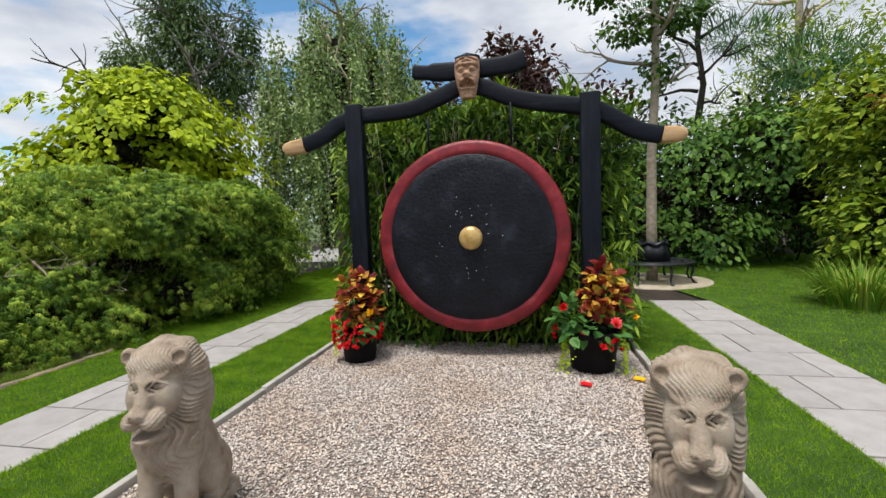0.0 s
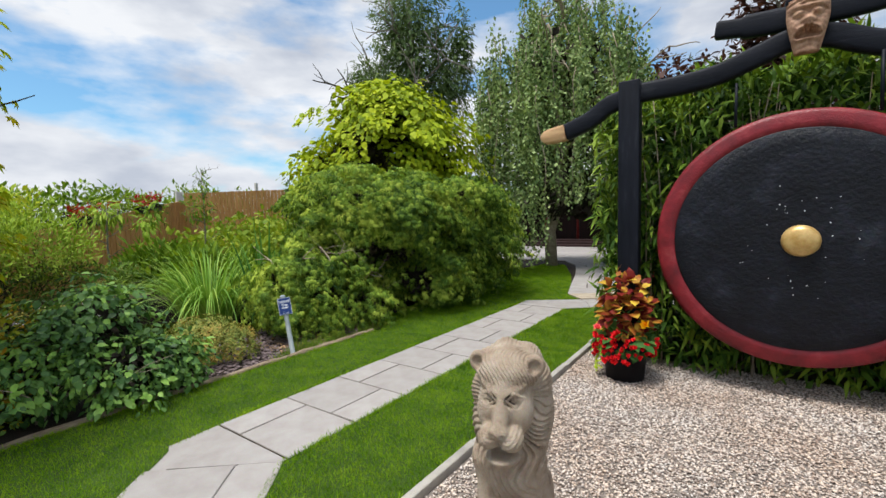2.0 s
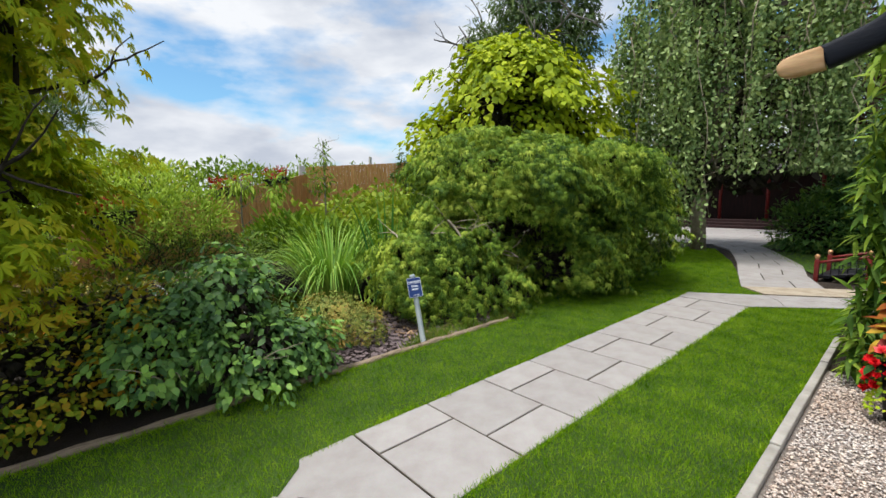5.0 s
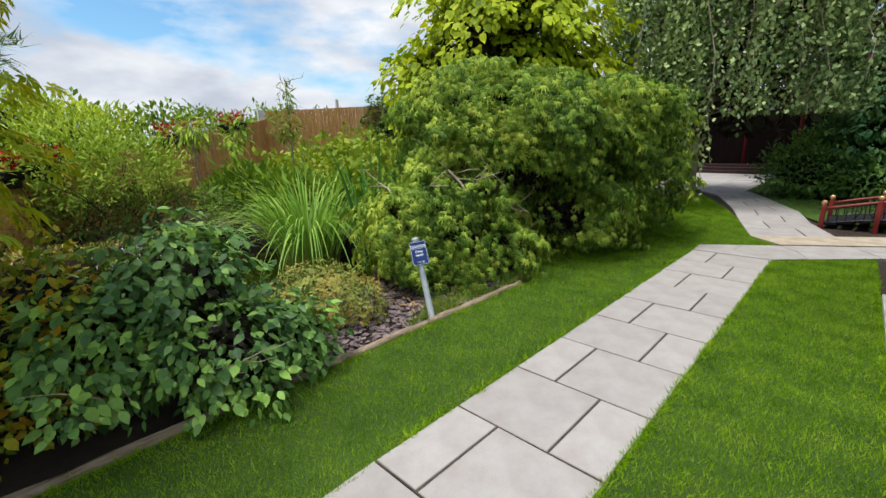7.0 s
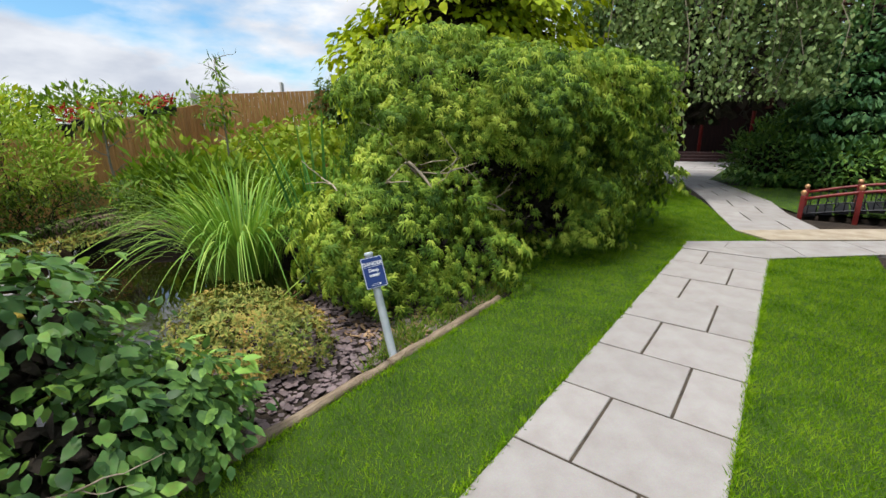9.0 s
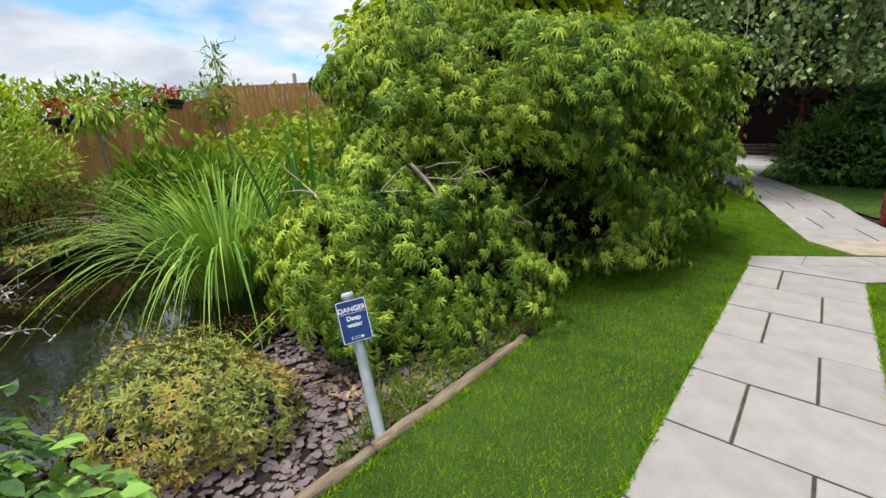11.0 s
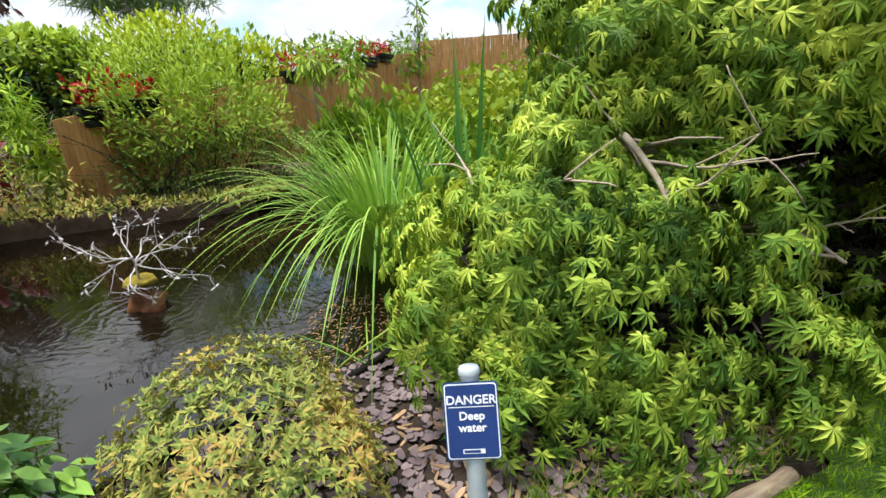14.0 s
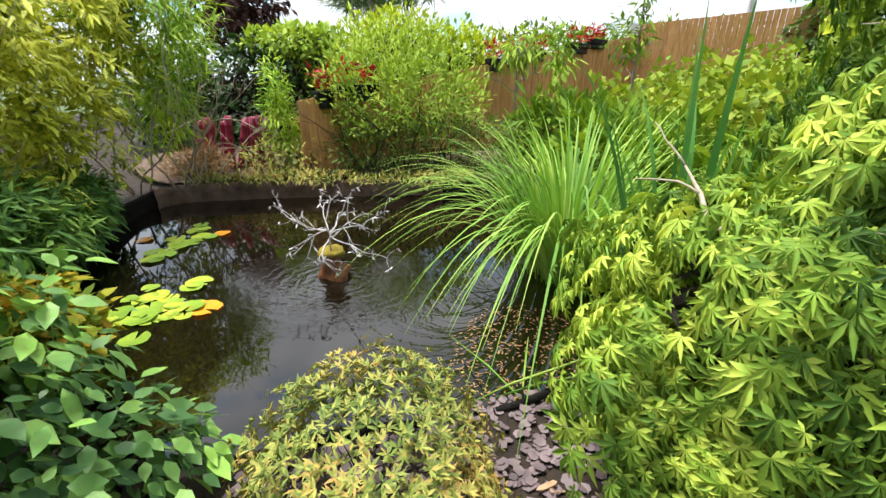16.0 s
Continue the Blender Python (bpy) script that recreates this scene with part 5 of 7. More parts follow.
def chips(name, n, x0, x1, y0, y1, size, mat, label, category, aspect, thick, ring=None, single=0):
    """Loose flat pieces lying over one another."""
    x, y = rng.uniform(x0, x1, n), rng.uniform(y0, y1, n)
    if ring:
        ok = inside(x, y, ring)
        x, y = x[ok], y[ok]
    k = len(x)
    a = np.array([(-1, -0.7, 0), (-0.2, -1, 0), (0.9, -0.8, 0), (1, 0.5, 0), (0.1, 1, 0), (-0.9, 0.6, 0)]) * 0.5
    T = np.vstack([a + (0, 0, thick), a])
    F = [(0, 1, 2), (0, 2, 3), (0, 3, 4), (0, 4, 5)] + [q for i in range(6) for q in ((i, i + 6, (i + 1) % 6 + 6), (i, (i + 1) % 6 + 6, (i + 1) % 6))]
    P = np.stack([x, y, rng.uniform(-0.03, -0.005, k)], 1)
    t = rng.uniform(0, 6.28, k)
    way = np.stack([np.cos(t), np.sin(t), rng.normal(0, 0.18, k)], 1)
    nor = np.array((0, 0, 1.0)) + rng.normal(0, 0.2, (k, 3))
    ob = scatter(name, (T * (aspect, 1, 1), np.array(F)), P, way, nor, size * rng.uniform(0.5, 1.35, k), mat)
    ob.data.polygons.foreach_set("use_smooth", np.zeros(len(ob.data.polygons), dtype=bool))
    return tagged(ob, label, category, kind="stuff")


BED = [(-3.92, 2.7), (-3.95, 5.6), (-5.4, 4.6), (-5.3, 3.6), (-5.0, 3.0), (-4.85, 2.5), (-4.3, 2.5)]
chips("slate_chips", 4200, -5.4, -3.9, 2.4, 5.6, 0.045, M_SLATE, "plum-grey slate chippings on the pond margin", "slate", 0.75, 0.07, BED)
chips("wood_chips", 420, -4.8, -3.95, 3.7, 5.2, 0.07, M_CHIP, "pale brown wood chips and dry leaves", "wood chips", 0.25, 0.08)
n = 2600
P = np.stack([rng.uniform(-4.25, -3.9, n) , rng.uniform(3.45, 5.3, n), np.full(n, -0.02)], 1)
P = P[P[:, 0] > -4.0 - 0.12 * np.sin(P[:, 1] * 5) - 0.12]
W = rng.normal(0, 0.55, P.shape)
W[:, 2] = 1
tagged(scatter("rough_grass", (S_BLADE[0] * (0.8, 1, 1), S_BLADE[1]), P, W, rng.normal(size=P.shape), rng.uniform(0.05, 0.13, len(P)), M_TALLGRASS), "unmown grass tuft beside the log edging", "grass", kind="stuff")

# ---- pond things ----
fountain = thing("fountain", -7.09, 2.30, WATER_Z, "carved mossy stump fountain with bleached twigs in pond", "fountain")
bm = lathe_bm([(0.13, -0.25), (0.13, 0.02), (0.135, 0.06), (0.10, 0.10), (0.075, 0.14), (0.085, 0.19), (0.10, 0.215)], 28)
for v in bm.verts:
    v.co += Vector((v.co.x, v.co.y, 0)) * (0.45 * noise.noise(v.co * 9) + 0.25 * math.sin(3 * math.atan2(v.co.y, v.co.x)) * max(0, 1 - v.co.z / 0.12))
part("stump", bm, M_STUMP, fountain, "wet brown carved stump")
bm = lathe_bm([(0.10, 0.205), (0.118, 0.22), (0.12, 0.245), (0.105, 0.262), (0.08, 0.255)], 28)
for v in bm.verts:
    v.co += Vector((v.co.x, v.co.y, 0.02)) * 0.25 * noise.noise(v.co * 22)
part("rim", bm, M_MOSS, fountain, "yellow-green mossy rim")
bm, tips = bmesh.new(), []
tube_bm([(0, 0, 0.24), (0.01, 0.0, 0.34), (-0.01, 0.01, 0.42)], [0.010, 0.008, 0.006], 6, bm)
for i in range(9):
    a = 0.7 * i
    branch(bm, (0, 0, 0.36 + 0.01 * i), (math.cos(a), math.sin(a), 0.45 if i % 2 else 0.05), 0.34, 0.008, 2, 0.55, 0.0, tips)
part("twig", bm, M_WHITETWIG, fountain, "bleached bare twigs")
tp = np.array([tuple(p) for p in tips]) + (-7.09, 2.30, WATER_Z)
tp = np.repeat(tp, 2, 0)
scatter("pale_leaf", S_NARROW, tp, rng.normal(0, 1, tp.shape) - (0, 0, 0.6), rng.normal(size=tp.shape), 0.05, M_WHITETWIG, fountain)


def pad_bm(r, seed):
    bm = bmesh.new()
    c = bm.verts.new((0, 0, 0))
    ring = []
    for k in range(21):
        a = radians(14 + 332 * k / 20) + seed
        rr = r * (1 + 0.06 * math.sin(3 * a + seed) + 0.03 * math.sin(7 * a))
        ring.append(bm.verts.new((rr * math.cos(a), rr * math.sin(a), 0.006 + 0.012 * max(0, math.sin(2 * a + seed)))))
    for a, b in zip(ring, ring[1:]):
        bm.faces.new((c, a, b))
    return bm


k = 0
for cx, cy, sx, sy, n in ((-6.48, 1.10, 0.42, 0.24, 26), (-7.8, 0.50, 0.45, 0.30, 17)):
    for i in range(n):
        r = rng.uniform(0.06, 0.115)
        x, y = cx + rng.normal(0, sx * 0.6), cy + rng.normal(0, sy * 0.6)
        orange = (cx > -7 and i == 0) or (cx < -7 and i in (0, 5))
        if orange and cx > -7:
            x, y, r = -6.48, 1.46, 0.12
        pad = tagged(part("lily_pad", pad_bm(r, float(rng.uniform(0, 6))), L_ORANGEPAD if orange else L_PAD), ("orange ageing lily pad" if orange else "green and yellow lily pad") + " floating on dark water", "lily pad", "lily pads")
        pad.location = (x, y, WATER_Z + 0.004 + 0.0025 * (k % 5))
        k += 1
debris_n = 900
a = rng.uniform(0, 6.28, debris_n)
rad = 1.1 * np.sqrt(rng.random(debris_n))
P = np.stack([-5.9 + rad * np.cos(a) * 0.6, 3.9 + rad * np.sin(a) * 0.5, np.full(debris_n, WATER_Z + 0.004)], 1)
W = rng.normal(size=P.shape) * (1, 1, 0.05)
tagged(scatter("floating_debris", S_NARROW, P, W, np.tile((0, 0, 1.0), (len(P), 1)), rng.uniform(0.02, 0.05, len(P)), L_DEADTWIG), "fine dead leaves and scum floating by the bank", "debris", kind="stuff")

# far bank with stakes
bank_ring = smooth_ring([(-9.7, -1.0), (-10.0, 0.1), (-10.15, 1.4), (-10.25, 2.8), (-10.0, 4.2), (-11.5, 5.0), (-13.0, 3.0), (-13.0, -1.5), (-11.5, -2.5)], 4)
bm = sheet_bm(bank_ring, 0.0)
bmesh.ops.subdivide_edges(bm, edges=bm.edges[:], cuts=3, use_grid_fill=True)
for v in bm.verts:
    v.co.z = 0.04 + 0.05 * noise.noise(v.co * 1.7) + 0.02 * noise.noise(v.co * 7)
tagged(part("earth_bank", bm, M_BANK), "dry reddish earth bank behind the pond", "bank", kind="structure")

slope = bmesh.new()
edge = [(i, x, y) for i, (x, y) in enumerate(RING) if x < -9.2 and y < 3.4]
rows = []
for grow, z in ((1.02, 0.0), (0.985, 0.015), (0.968, -0.07), (0.960, -0.16), (0.955, -0.26)):
    rows.append([slope.verts.new((pond_c[0] + (x - pond_c[0]) * grow + 0.05 * noise.noise(Vector((x * 3, y * 3, z * 9))), pond_c[1] + (y - pond_c[1]) * grow + 0.05 * noise.noise(Vector((y * 3, x * 3, z * 9))), z + 0.03 * noise.noise(Vector((x * 5, y * 5, 0))))) for _, x, y in edge])
for a, b in zip(rows, rows[1:]):
    for k in range(len(edge) - 1):
        if edge[k + 1][0] == edge[k][0] + 1:
            slope.faces.new((a[k], a[k + 1], b[k + 1], b[k]))
tagged(part("bank_slope", slope, M_BANK), "dry earth slipping down to the water's edge", "bank", kind="structure")


def stake(i):
    bm = bmesh.new()
    h, r = 0.78 + 0.1 * rng.random(), 0.048 + 0.008 * rng.random()
    prof = [(r, -0.1)]
    z = 0.1
    while z < h - 0.05:
        prof += [(r, z - 0.012), (r * 1.13, z), (r, z + 0.012)]
        z += 0.19 + 0.03 * rng.random()
    prof += [(r, h), (r * 0.8, h), (r * 0.75, h - 0.06)]
    return lathe_bm(prof, 14, bm)


stakes = thing("bamboo_stake_fence", -10.6, 0.1, 0.02, "row of leaning red-painted bamboo stakes by pond", "stake fence")
for i in range(12):
    u = i / 9.0 if i < 10 else 1.45 + 0.12 * (i - 10)
    ob = part("stake", stake(i), M_BAMBOORED, stakes)
    ob.matrix_basis = pose(0.02 * (i % 3) - 0.35 * u + 0.05, -0.86 + 1.02 * u, 0, rng.normal(0, 3) - 6, rng.normal(0, 4), 0)

# ---- plank fence ----
def fence_run(name, a, b, za, zb, label, step=0.14, foot=-0.05):
    a, b = np.array(a), np.array(b)
    length = float(np.linalg.norm(b - a))
    turn = math.degrees(math.atan2(*(b - a)[::-1]))
    f = thing(name, a[0], a[1], 0, label, "fence", kind="structure", turn=turn)
    n = int(length / step)
    for i in range(n):
        t0, t1 = i / n, (i + 1) / n
        bm = bmesh.new()
        x0, x1 = t0 * length + 0.004, t1 * length - 0.004
        y = 0.012 * (i % 2)
        z0, z1 = za + (zb - za) * t0, za + (zb - za) * t1
        vs = [bm.verts.new(c) for c in ((x0, y, foot), (x1, y, foot), (x1, y, z1), (x0, y, z0), (x0, y + 0.02, foot), (x1, y + 0.02, foot), (x1, y + 0.02, z1), (x0, y + 0.02, z0))]
        for q in ((0, 1, 2, 3), (5, 4, 7, 6), (3, 2, 6, 7), (1, 5, 6, 2), (4, 0, 3, 7)):
            bm.faces.new([vs[k] for k in q])
        part("board", bm, M_FENCE, f, smooth=False)
    return f


fence_run("fence_1", (-10.15, 1.1), (-18.3, 9.0), 1.12, 2.60, "orange-brown vertical board fence rising along the boundary")
fence_run("fence_2", (-18.3, 9.0), (-15.9, 12.9), 2.9, 3.1, "orange-brown vertical board fence, taller corner panel")
for x, y, z, w in ((-18.35, 8.75, 2.55, 0.55), (-16.9, 11.3, 2.95, 0.3)):
    wb = tagged(part("white_board", box_bm(-0.03, 0.03, -w / 2, w / 2, -2.6, 0.42, 0.01), M_WHITEBOARD), "whitewashed post board behind the fence", "board")
    wb.matrix_basis = pose(x - 0.25, y + 0.2, z, 0, 0, 40)


def trough(x, y, z, w, label):
    t = thing("flower_trough", x, y, z, label, "planter", "troughs on the fence", turn=-44)
    part("box", box_bm(-w / 2, w / 2, -0.09, 0.09, 0.0, 0.13, 0.012), M_POT, t, "black plastic trough")
    n = int(60 * w) + 20
    P = np.stack([rng.uniform(-w / 2, w / 2, n), rng.normal(0, 0.05, n), rng.uniform(0.13, 0.42, n)], 1)
    m = np.array(t.matrix_basis)
    P = P @ m[:3, :3].T + m[:3, 3]
    W = rng.normal(0, 1, P.shape)
    W[:, 2] = np.abs(W[:, 2])
    scatter("red_leaves", S_NARROW, P, W, rng.normal(size=P.shape), rng.uniform(0.12, 0.2, n), L_REDROSETTE, t, "bright red leaf rosettes")
    part("bracket", box_bm(-w / 2 + 0.05, w / 2 - 0.05, -0.05, 0.05, -0.12, 0.005), M_IRON, t)


for x, y, z, w in ((-10.45, 1.42, 1.12, 0.3), (-13.35, 4.2, 1.66, 0.35), (-13.9, 4.75, 1.76, 0.8), (-14.5, 5.35, 1.88, 0.35), (-15.75, 6.55, 2.1, 0.9), (-16.5, 7.25, 2.24, 0.8), (-10.9, 1.85, 1.2, 0.7)):
    trough(x, y, z, w, "black trough of red foliage on the fence top")

# ---- shrubs and trees by the pond ----
maple_blobs = [(-5.15, 7.0, 1.35, 1.5, 2.2, 1.15), (-4.92, 4.68, 0.62, 0.72, 0.92, 0.64), (-4.66, 4.85, 0.30, 0.60, 0.78, 0.36), (-4.25, 6.9, 0.5, 0.85, 1.05, 0.55), (-4.5, 8.2, 1.0, 1.25, 1.2, 1.05), (-5.1, 5.95, 1.85, 1.1, 1.15, 0.68), (-4.4, 6.8, 1.65, 1.0, 1.3, 0.58), (-4.6, 9.3, 1.4, 0.9, 0.8, 0.8), (-4.15, 7.8, 1.85, 0.9, 1.1, 0.55), (-4.3, 5.35, 0.28, 0.42, 0.5, 0.30)]
maple = thing("japanese_maple", -5.3, 6.6, 0, "spreading green Japanese maple with drooping cut leaves", "maple shrub")
limbs(maple, (-5.5, 6.7, -0.05), (0.25, 1.6), M_PALEBARK, 8, 0.8, 0.06, 1, (0.1, -0.1, 1))
bm = bmesh.new()
for pts, r in (([(-5.4, 6.1, 0.6), (-5.1, 5.5, 1.0), (-4.95, 5.0, 1.12), (-4.9, 4.7, 1.05), (-4.95, 4.2, 0.95)], 0.035), ([(-5.0, 5.1, 1.12), (-4.7, 4.8, 1.2), (-4.45, 4.75, 1.05), (-4.3, 4.7, 0.9)], 0.022), ([(-5.4, 6.2, 0.3), (-4.8, 5.8, 0.6), (-4.4, 5.6, 0.75), (-4.1, 5.5, 0.7)], 0.022), ([(-4.9, 5.9, 0.55), (-4.5, 5.4, 0.5), (-4.2, 5.3, 0.3)], 0.014)):
    cp = curve_points(pts, 5)
    tube_bm(cp, [r * (1 - 0.7 * k / len(cp)) for k in range(len(cp))], 7, bm)
    for q in cp[5::3]:
        branch(bm, q, (rng.normal(), rng.normal(), 0.2), 0.4, r * 0.35, 1, 0.6, 0)
bm.transform(maple.matrix_basis.inverted())
part("limb", bm, M_PALEBARK, maple, "bare grey-brown twisting limbs")["kind"] = "stuff"
foliage("crown", maple_blobs, 60000, S_PALMATE, 0.066, L_MAPLE, maple, droop=0.9, jitter=0.34, depth=0.30, lumps=0.17, freq=4.2, single=280, near=(-4.0, 4.2), thin_below=0.2, tiers=1000, spread=0.24, inner=0.12, hollow=(-4.2, 6.0, 0.75, 0.85, 0.55, 0.42))

catalpa = thing("golden_catalpa", -7.5, 9.4, 0, "golden-leaved catalpa tree behind the maple", "tree")
limbs(catalpa, (-7.5, 9.5, -0.05), (1.5, 4.6), M_BARK_AND_SHADE, 8, 1.9, 0.11, 2)
foliage("crown", [(-7.5, 9.4, 3.5, 2.15, 2.1, 1.3), (-7.6, 9.4, 4.5, 1.25, 1.25, 0.75), (-8.6, 8.6, 2.9, 1.0, 1.0, 0.8), (-6.4, 9.9, 3.0, 1.0, 1.0, 0.9), (-6.7, 9.0, 4.4, 0.8, 0.8, 0.6)], 13000, S_HEART, 0.125, L_CATALPA, catalpa, droop=0.25, jitter=0.30, depth=0.35, lumps=0.2, freq=3.0, tiers=230, spread=0.55, inner=0.3)

# weeping tree: an arching frame and hanging strings of leaves
weeping = thing("weeping_birch", -4.6, 14.0, 0, "tall weeping birch with hanging strings of leaves", "tree")
limbs(weeping, (-4.6, 14.0, -0.05), (2.2, 7.6), M_PALEBARK, 12, 2.6, 0.16, 2, (0.05, 0, 1), 0.7)
P, W, S = [], [], []
bmw = bmesh.new()
bunch = [(rng.uniform(0, 6.28), 3.1 * math.sqrt(rng.random()), rng.uniform(-1.2, 0.5)) for _ in range(95)]
for i in range(900):
    a, r, lift = bunch[i % 95]
    x, y = -4.3 + r * math.cos(a) * 0.92 + rng.normal(0, 0.13), 13.8 + r * math.sin(a) * 0.85 + rng.normal(0, 0.13)
    top = 8.4 - 0.28 * r * r + lift + rng.normal(0, 0.25)
    low = 0.35 if x < -3.7 and y < 14.5 else 2.0
    low = max(low, top - rng.uniform(1.5, 6.5))
    if low > top - 0.8:
        continue
    n = int((top - low) / 0.06)
    t = np.linspace(0, 1, n)
    sx, sy = rng.normal(0, 0.25), rng.normal(0, 0.25)
    px = x + sx * t + 0.05 * np.sin(9 * t + i) + rng.normal(0, 0.05, n)
    py = y + sy * t + 0.05 * np.cos(8 * t + i) + rng.normal(0, 0.05, n)
    pz = top + (low - top) * t
    P.append(np.stack([px, py, pz], 1))
    if i % 9 == 0:
        k = np.linspace(0, n - 1, 9).astype(int)
        tube_bm([(px[j], py[j], pz[j]) for j in k], [0.012 - 0.001 * q for q in range(9)], 4, bmw)
P = np.vstack(P)
bmw.transform(weeping.matrix_basis.inverted())
part("hanging_twig", bmw, M_PALEBARK, weeping)["kind"] = "stuff"
W = rng.normal(0, 0.6, P.shape)
W[:, 2] -= 0.8
scatter("crown", S_DIAMOND, P, W, rng.normal(size=P.shape) + (0, -0.5, 0.5), rng.uniform(0.07, 0.13, len(P)), L_BIRCH, weeping)
# near-black sprays added in the middle of the tree to deepen its shade
scatter("inner_growth", S_DIAMOND, np.stack([-4.4 + rng.normal(0, 0.9, 1500), 14.3 + rng.normal(0, 0.7, 1500), rng.uniform(1.6, 7.0, 1500)], 1), rng.normal(size=(1500, 3)), rng.normal(size=(1500, 3)), 0.34, M_BARK_AND_SHADE, weeping, "dark sprays added as shade inside the crown")

euc = thing("tall_gum_tree", -13.0, 17.3, 0, "tall airy grey-green gum tree beyond the garden", "tree")
limbs(euc, (-13.0, 17.3, -0.05), (4.0, 13.0), M_BARK, 12, 3.0, 0.17, 2, (0, 0, 1), 0.5)
foliage("crown", [(-13.0, 17.3, 10.0, 1.7, 1.7, 3.6), (-14.0, 16.6, 7.5, 1.4, 1.4, 1.9), (-11.7, 18.2, 8.2, 1.3, 1.3, 2.6), (-14.8, 16.0, 8.0, 0.7, 0.7, 1.4), (-10.8, 18.6, 9.5, 0.5, 0.5, 2.2)], 20000, S_SLIM, 0.24, L_EUCALYPT, euc, droop=0.6, depth=0.7, lumps=0.3, freq=4.0)

gold = thing("golden_japanese_maple", -4.75, 0.0, 0, "golden-green upright Japanese maple at bed edge", "maple tree")
limbs(gold, (-4.8, 0.0, -0.05), (0.8, 3.2), M_BARK_AND_SHADE, 9, 1.2, 0.07, 2)
foliage("crown", [(-4.8, 0.0, 2.7, 1.15, 1.2, 1.5), (-4.5, 0.25, 1.65, 0.85, 0.95, 0.6), (-4.8, 0.0, 3.9, 0.95, 1.0, 0.8), (-4.55, 0.5, 2.9, 0.8, 0.75, 0.5)], 14000, S_PALMATE_FAT, 0.078, L_GOLDMAPLE, gold, droop=0.3, jitter=0.3, depth=0.35, lumps=0.18, freq=3.6, single=120, near=(-3.6, 1.0), tiers=300, spread=0.28, inner=0.2)

bush("broad_leaved_shrub", "glossy broad-leaved green shrub spilling over log edging", "shrub", [(-4.38, 1.95, 0.62, 0.48, 0.5, 0.46), (-4.02, 2.05, 0.30, 0.38, 0.45, 0.32), (-4.05, 2.48, 0.26, 0.34, 0.28, 0.27), (-4.35, 1.45, 0.40, 0.45, 0.4, 0.4), (-4.55, 2.35, 0.2, 0.3, 0.24, 0.25)], 7000, S_OVATE, 0.066, L_DOGWOOD, M_PALEBARK, 9, droop=0.35, jitter=0.45, depth=0.45, lumps=0.24, freq=3.4, single=280, near=(-3.9, 2.5), tiers=620, spread=0.11, inner=0.13)
bush("spirea_bush", "low spirea bush of green and orange-gold leaves", "shrub", [(-4.5, 0.7, 0.35, 0.6, 0.9, 0.48), (-4.7, 1.2, 0.55, 0.5, 0.5, 0.45), (-4.55, -0.3, 0.4, 0.6, 0.8, 0.5)], 8000, S_OVATE, 0.05, L_SPIREA, M_BARK_AND_SHADE, 8, droop=0.1, jitter=0.6, depth=0.4)
# azalea: cushions of small rosettes
azalea = thing("azalea", -4.66, 3.06, 0, "low clipped azalea cushion of yellow-green rosettes", "shrub")
bm = bmesh.new()
for i in range(16):
    a = 2.4 * i
    branch(bm, (-4.66 + 0.04 * math.cos(a), 3.06 + 0.04 * math.sin(a), -0.03), (math.cos(a), math.sin(a), 0.8), 0.26, 0.006, 2, 0.5)
bm.transform(azalea.matrix_basis.inverted())
part("stem", bm, M_BARK_AND_SHADE, azalea)["kind"] = "stuff"
P, N = blob_points([(-4.74, 3.08, 0.12, 0.50, 0.44, 0.37), (-4.5, 3.3, 0.08, 0.33, 0.28, 0.28)], 1900, 0.22, 0.1, 4.0)
P, N = np.repeat(P, 7, 0), np.repeat(N, 7, 0)
side = unit(np.cross(N, rng.normal(size=N.shape)))
W = N * rng.uniform(0.3, 1.0, (len(P), 1)) + side
scatter("crown", S_NARROW, P, W, N, rng.uniform(0.026, 0.044, len(P)), L_AZALEA, azalea)

# sedge and iris at the water's edge
def arching(parent, name, base, n, length, width, mat, spread=0.3, arch=1.0, bias=(0, 0), segs=7):
    """Long blades that rise and arch over."""
    V, F = [], []
    for i in range(n):
        a = rng.uniform(0, 6.28)
        d = np.array((math.cos(a) + bias[0], math.sin(a) + bias[1], 0))
        d /= max(0.3, np.linalg.norm(d))
        p0 = np.array(base) + np.array((math.cos(a), math.sin(a), 0)) * spread * math.sqrt(rng.random())
        L, w, out = length * rng.uniform(0.6, 1.15), width * rng.uniform(0.6, 1.2), arch * rng.uniform(0.3, 1.0)
        side = np.array((-d[1], d[0], 0))
        b = len(V)
        for s in range(segs + 1):
            t = s / segs
            p = p0 + d * L * out * 0.72 * t ** 1.5 + np.array((0, 0, 1)) * L * (t - 0.72 * out * t ** 2.5)
            ww = w * (1 - t ** 2.2) * (0.6 + 0.4 * min(1, 4 * t)) + 0.0006
            V += [p - side * ww, p + side * ww]
        F += [(b + 2 * s, b + 2 * s + 1, b + 2 * s + 3, b + 2 * s + 2) for s in range(segs)]
    inv = np.array(parent.matrix_basis.inverted())
    V = np.array(V) @ inv[:3, :3].T + inv[:3, 3]
    ob = link_mesh(name, arrays_mesh(name, V, F), mat, parent)
    ob["kind"] = "stuff"


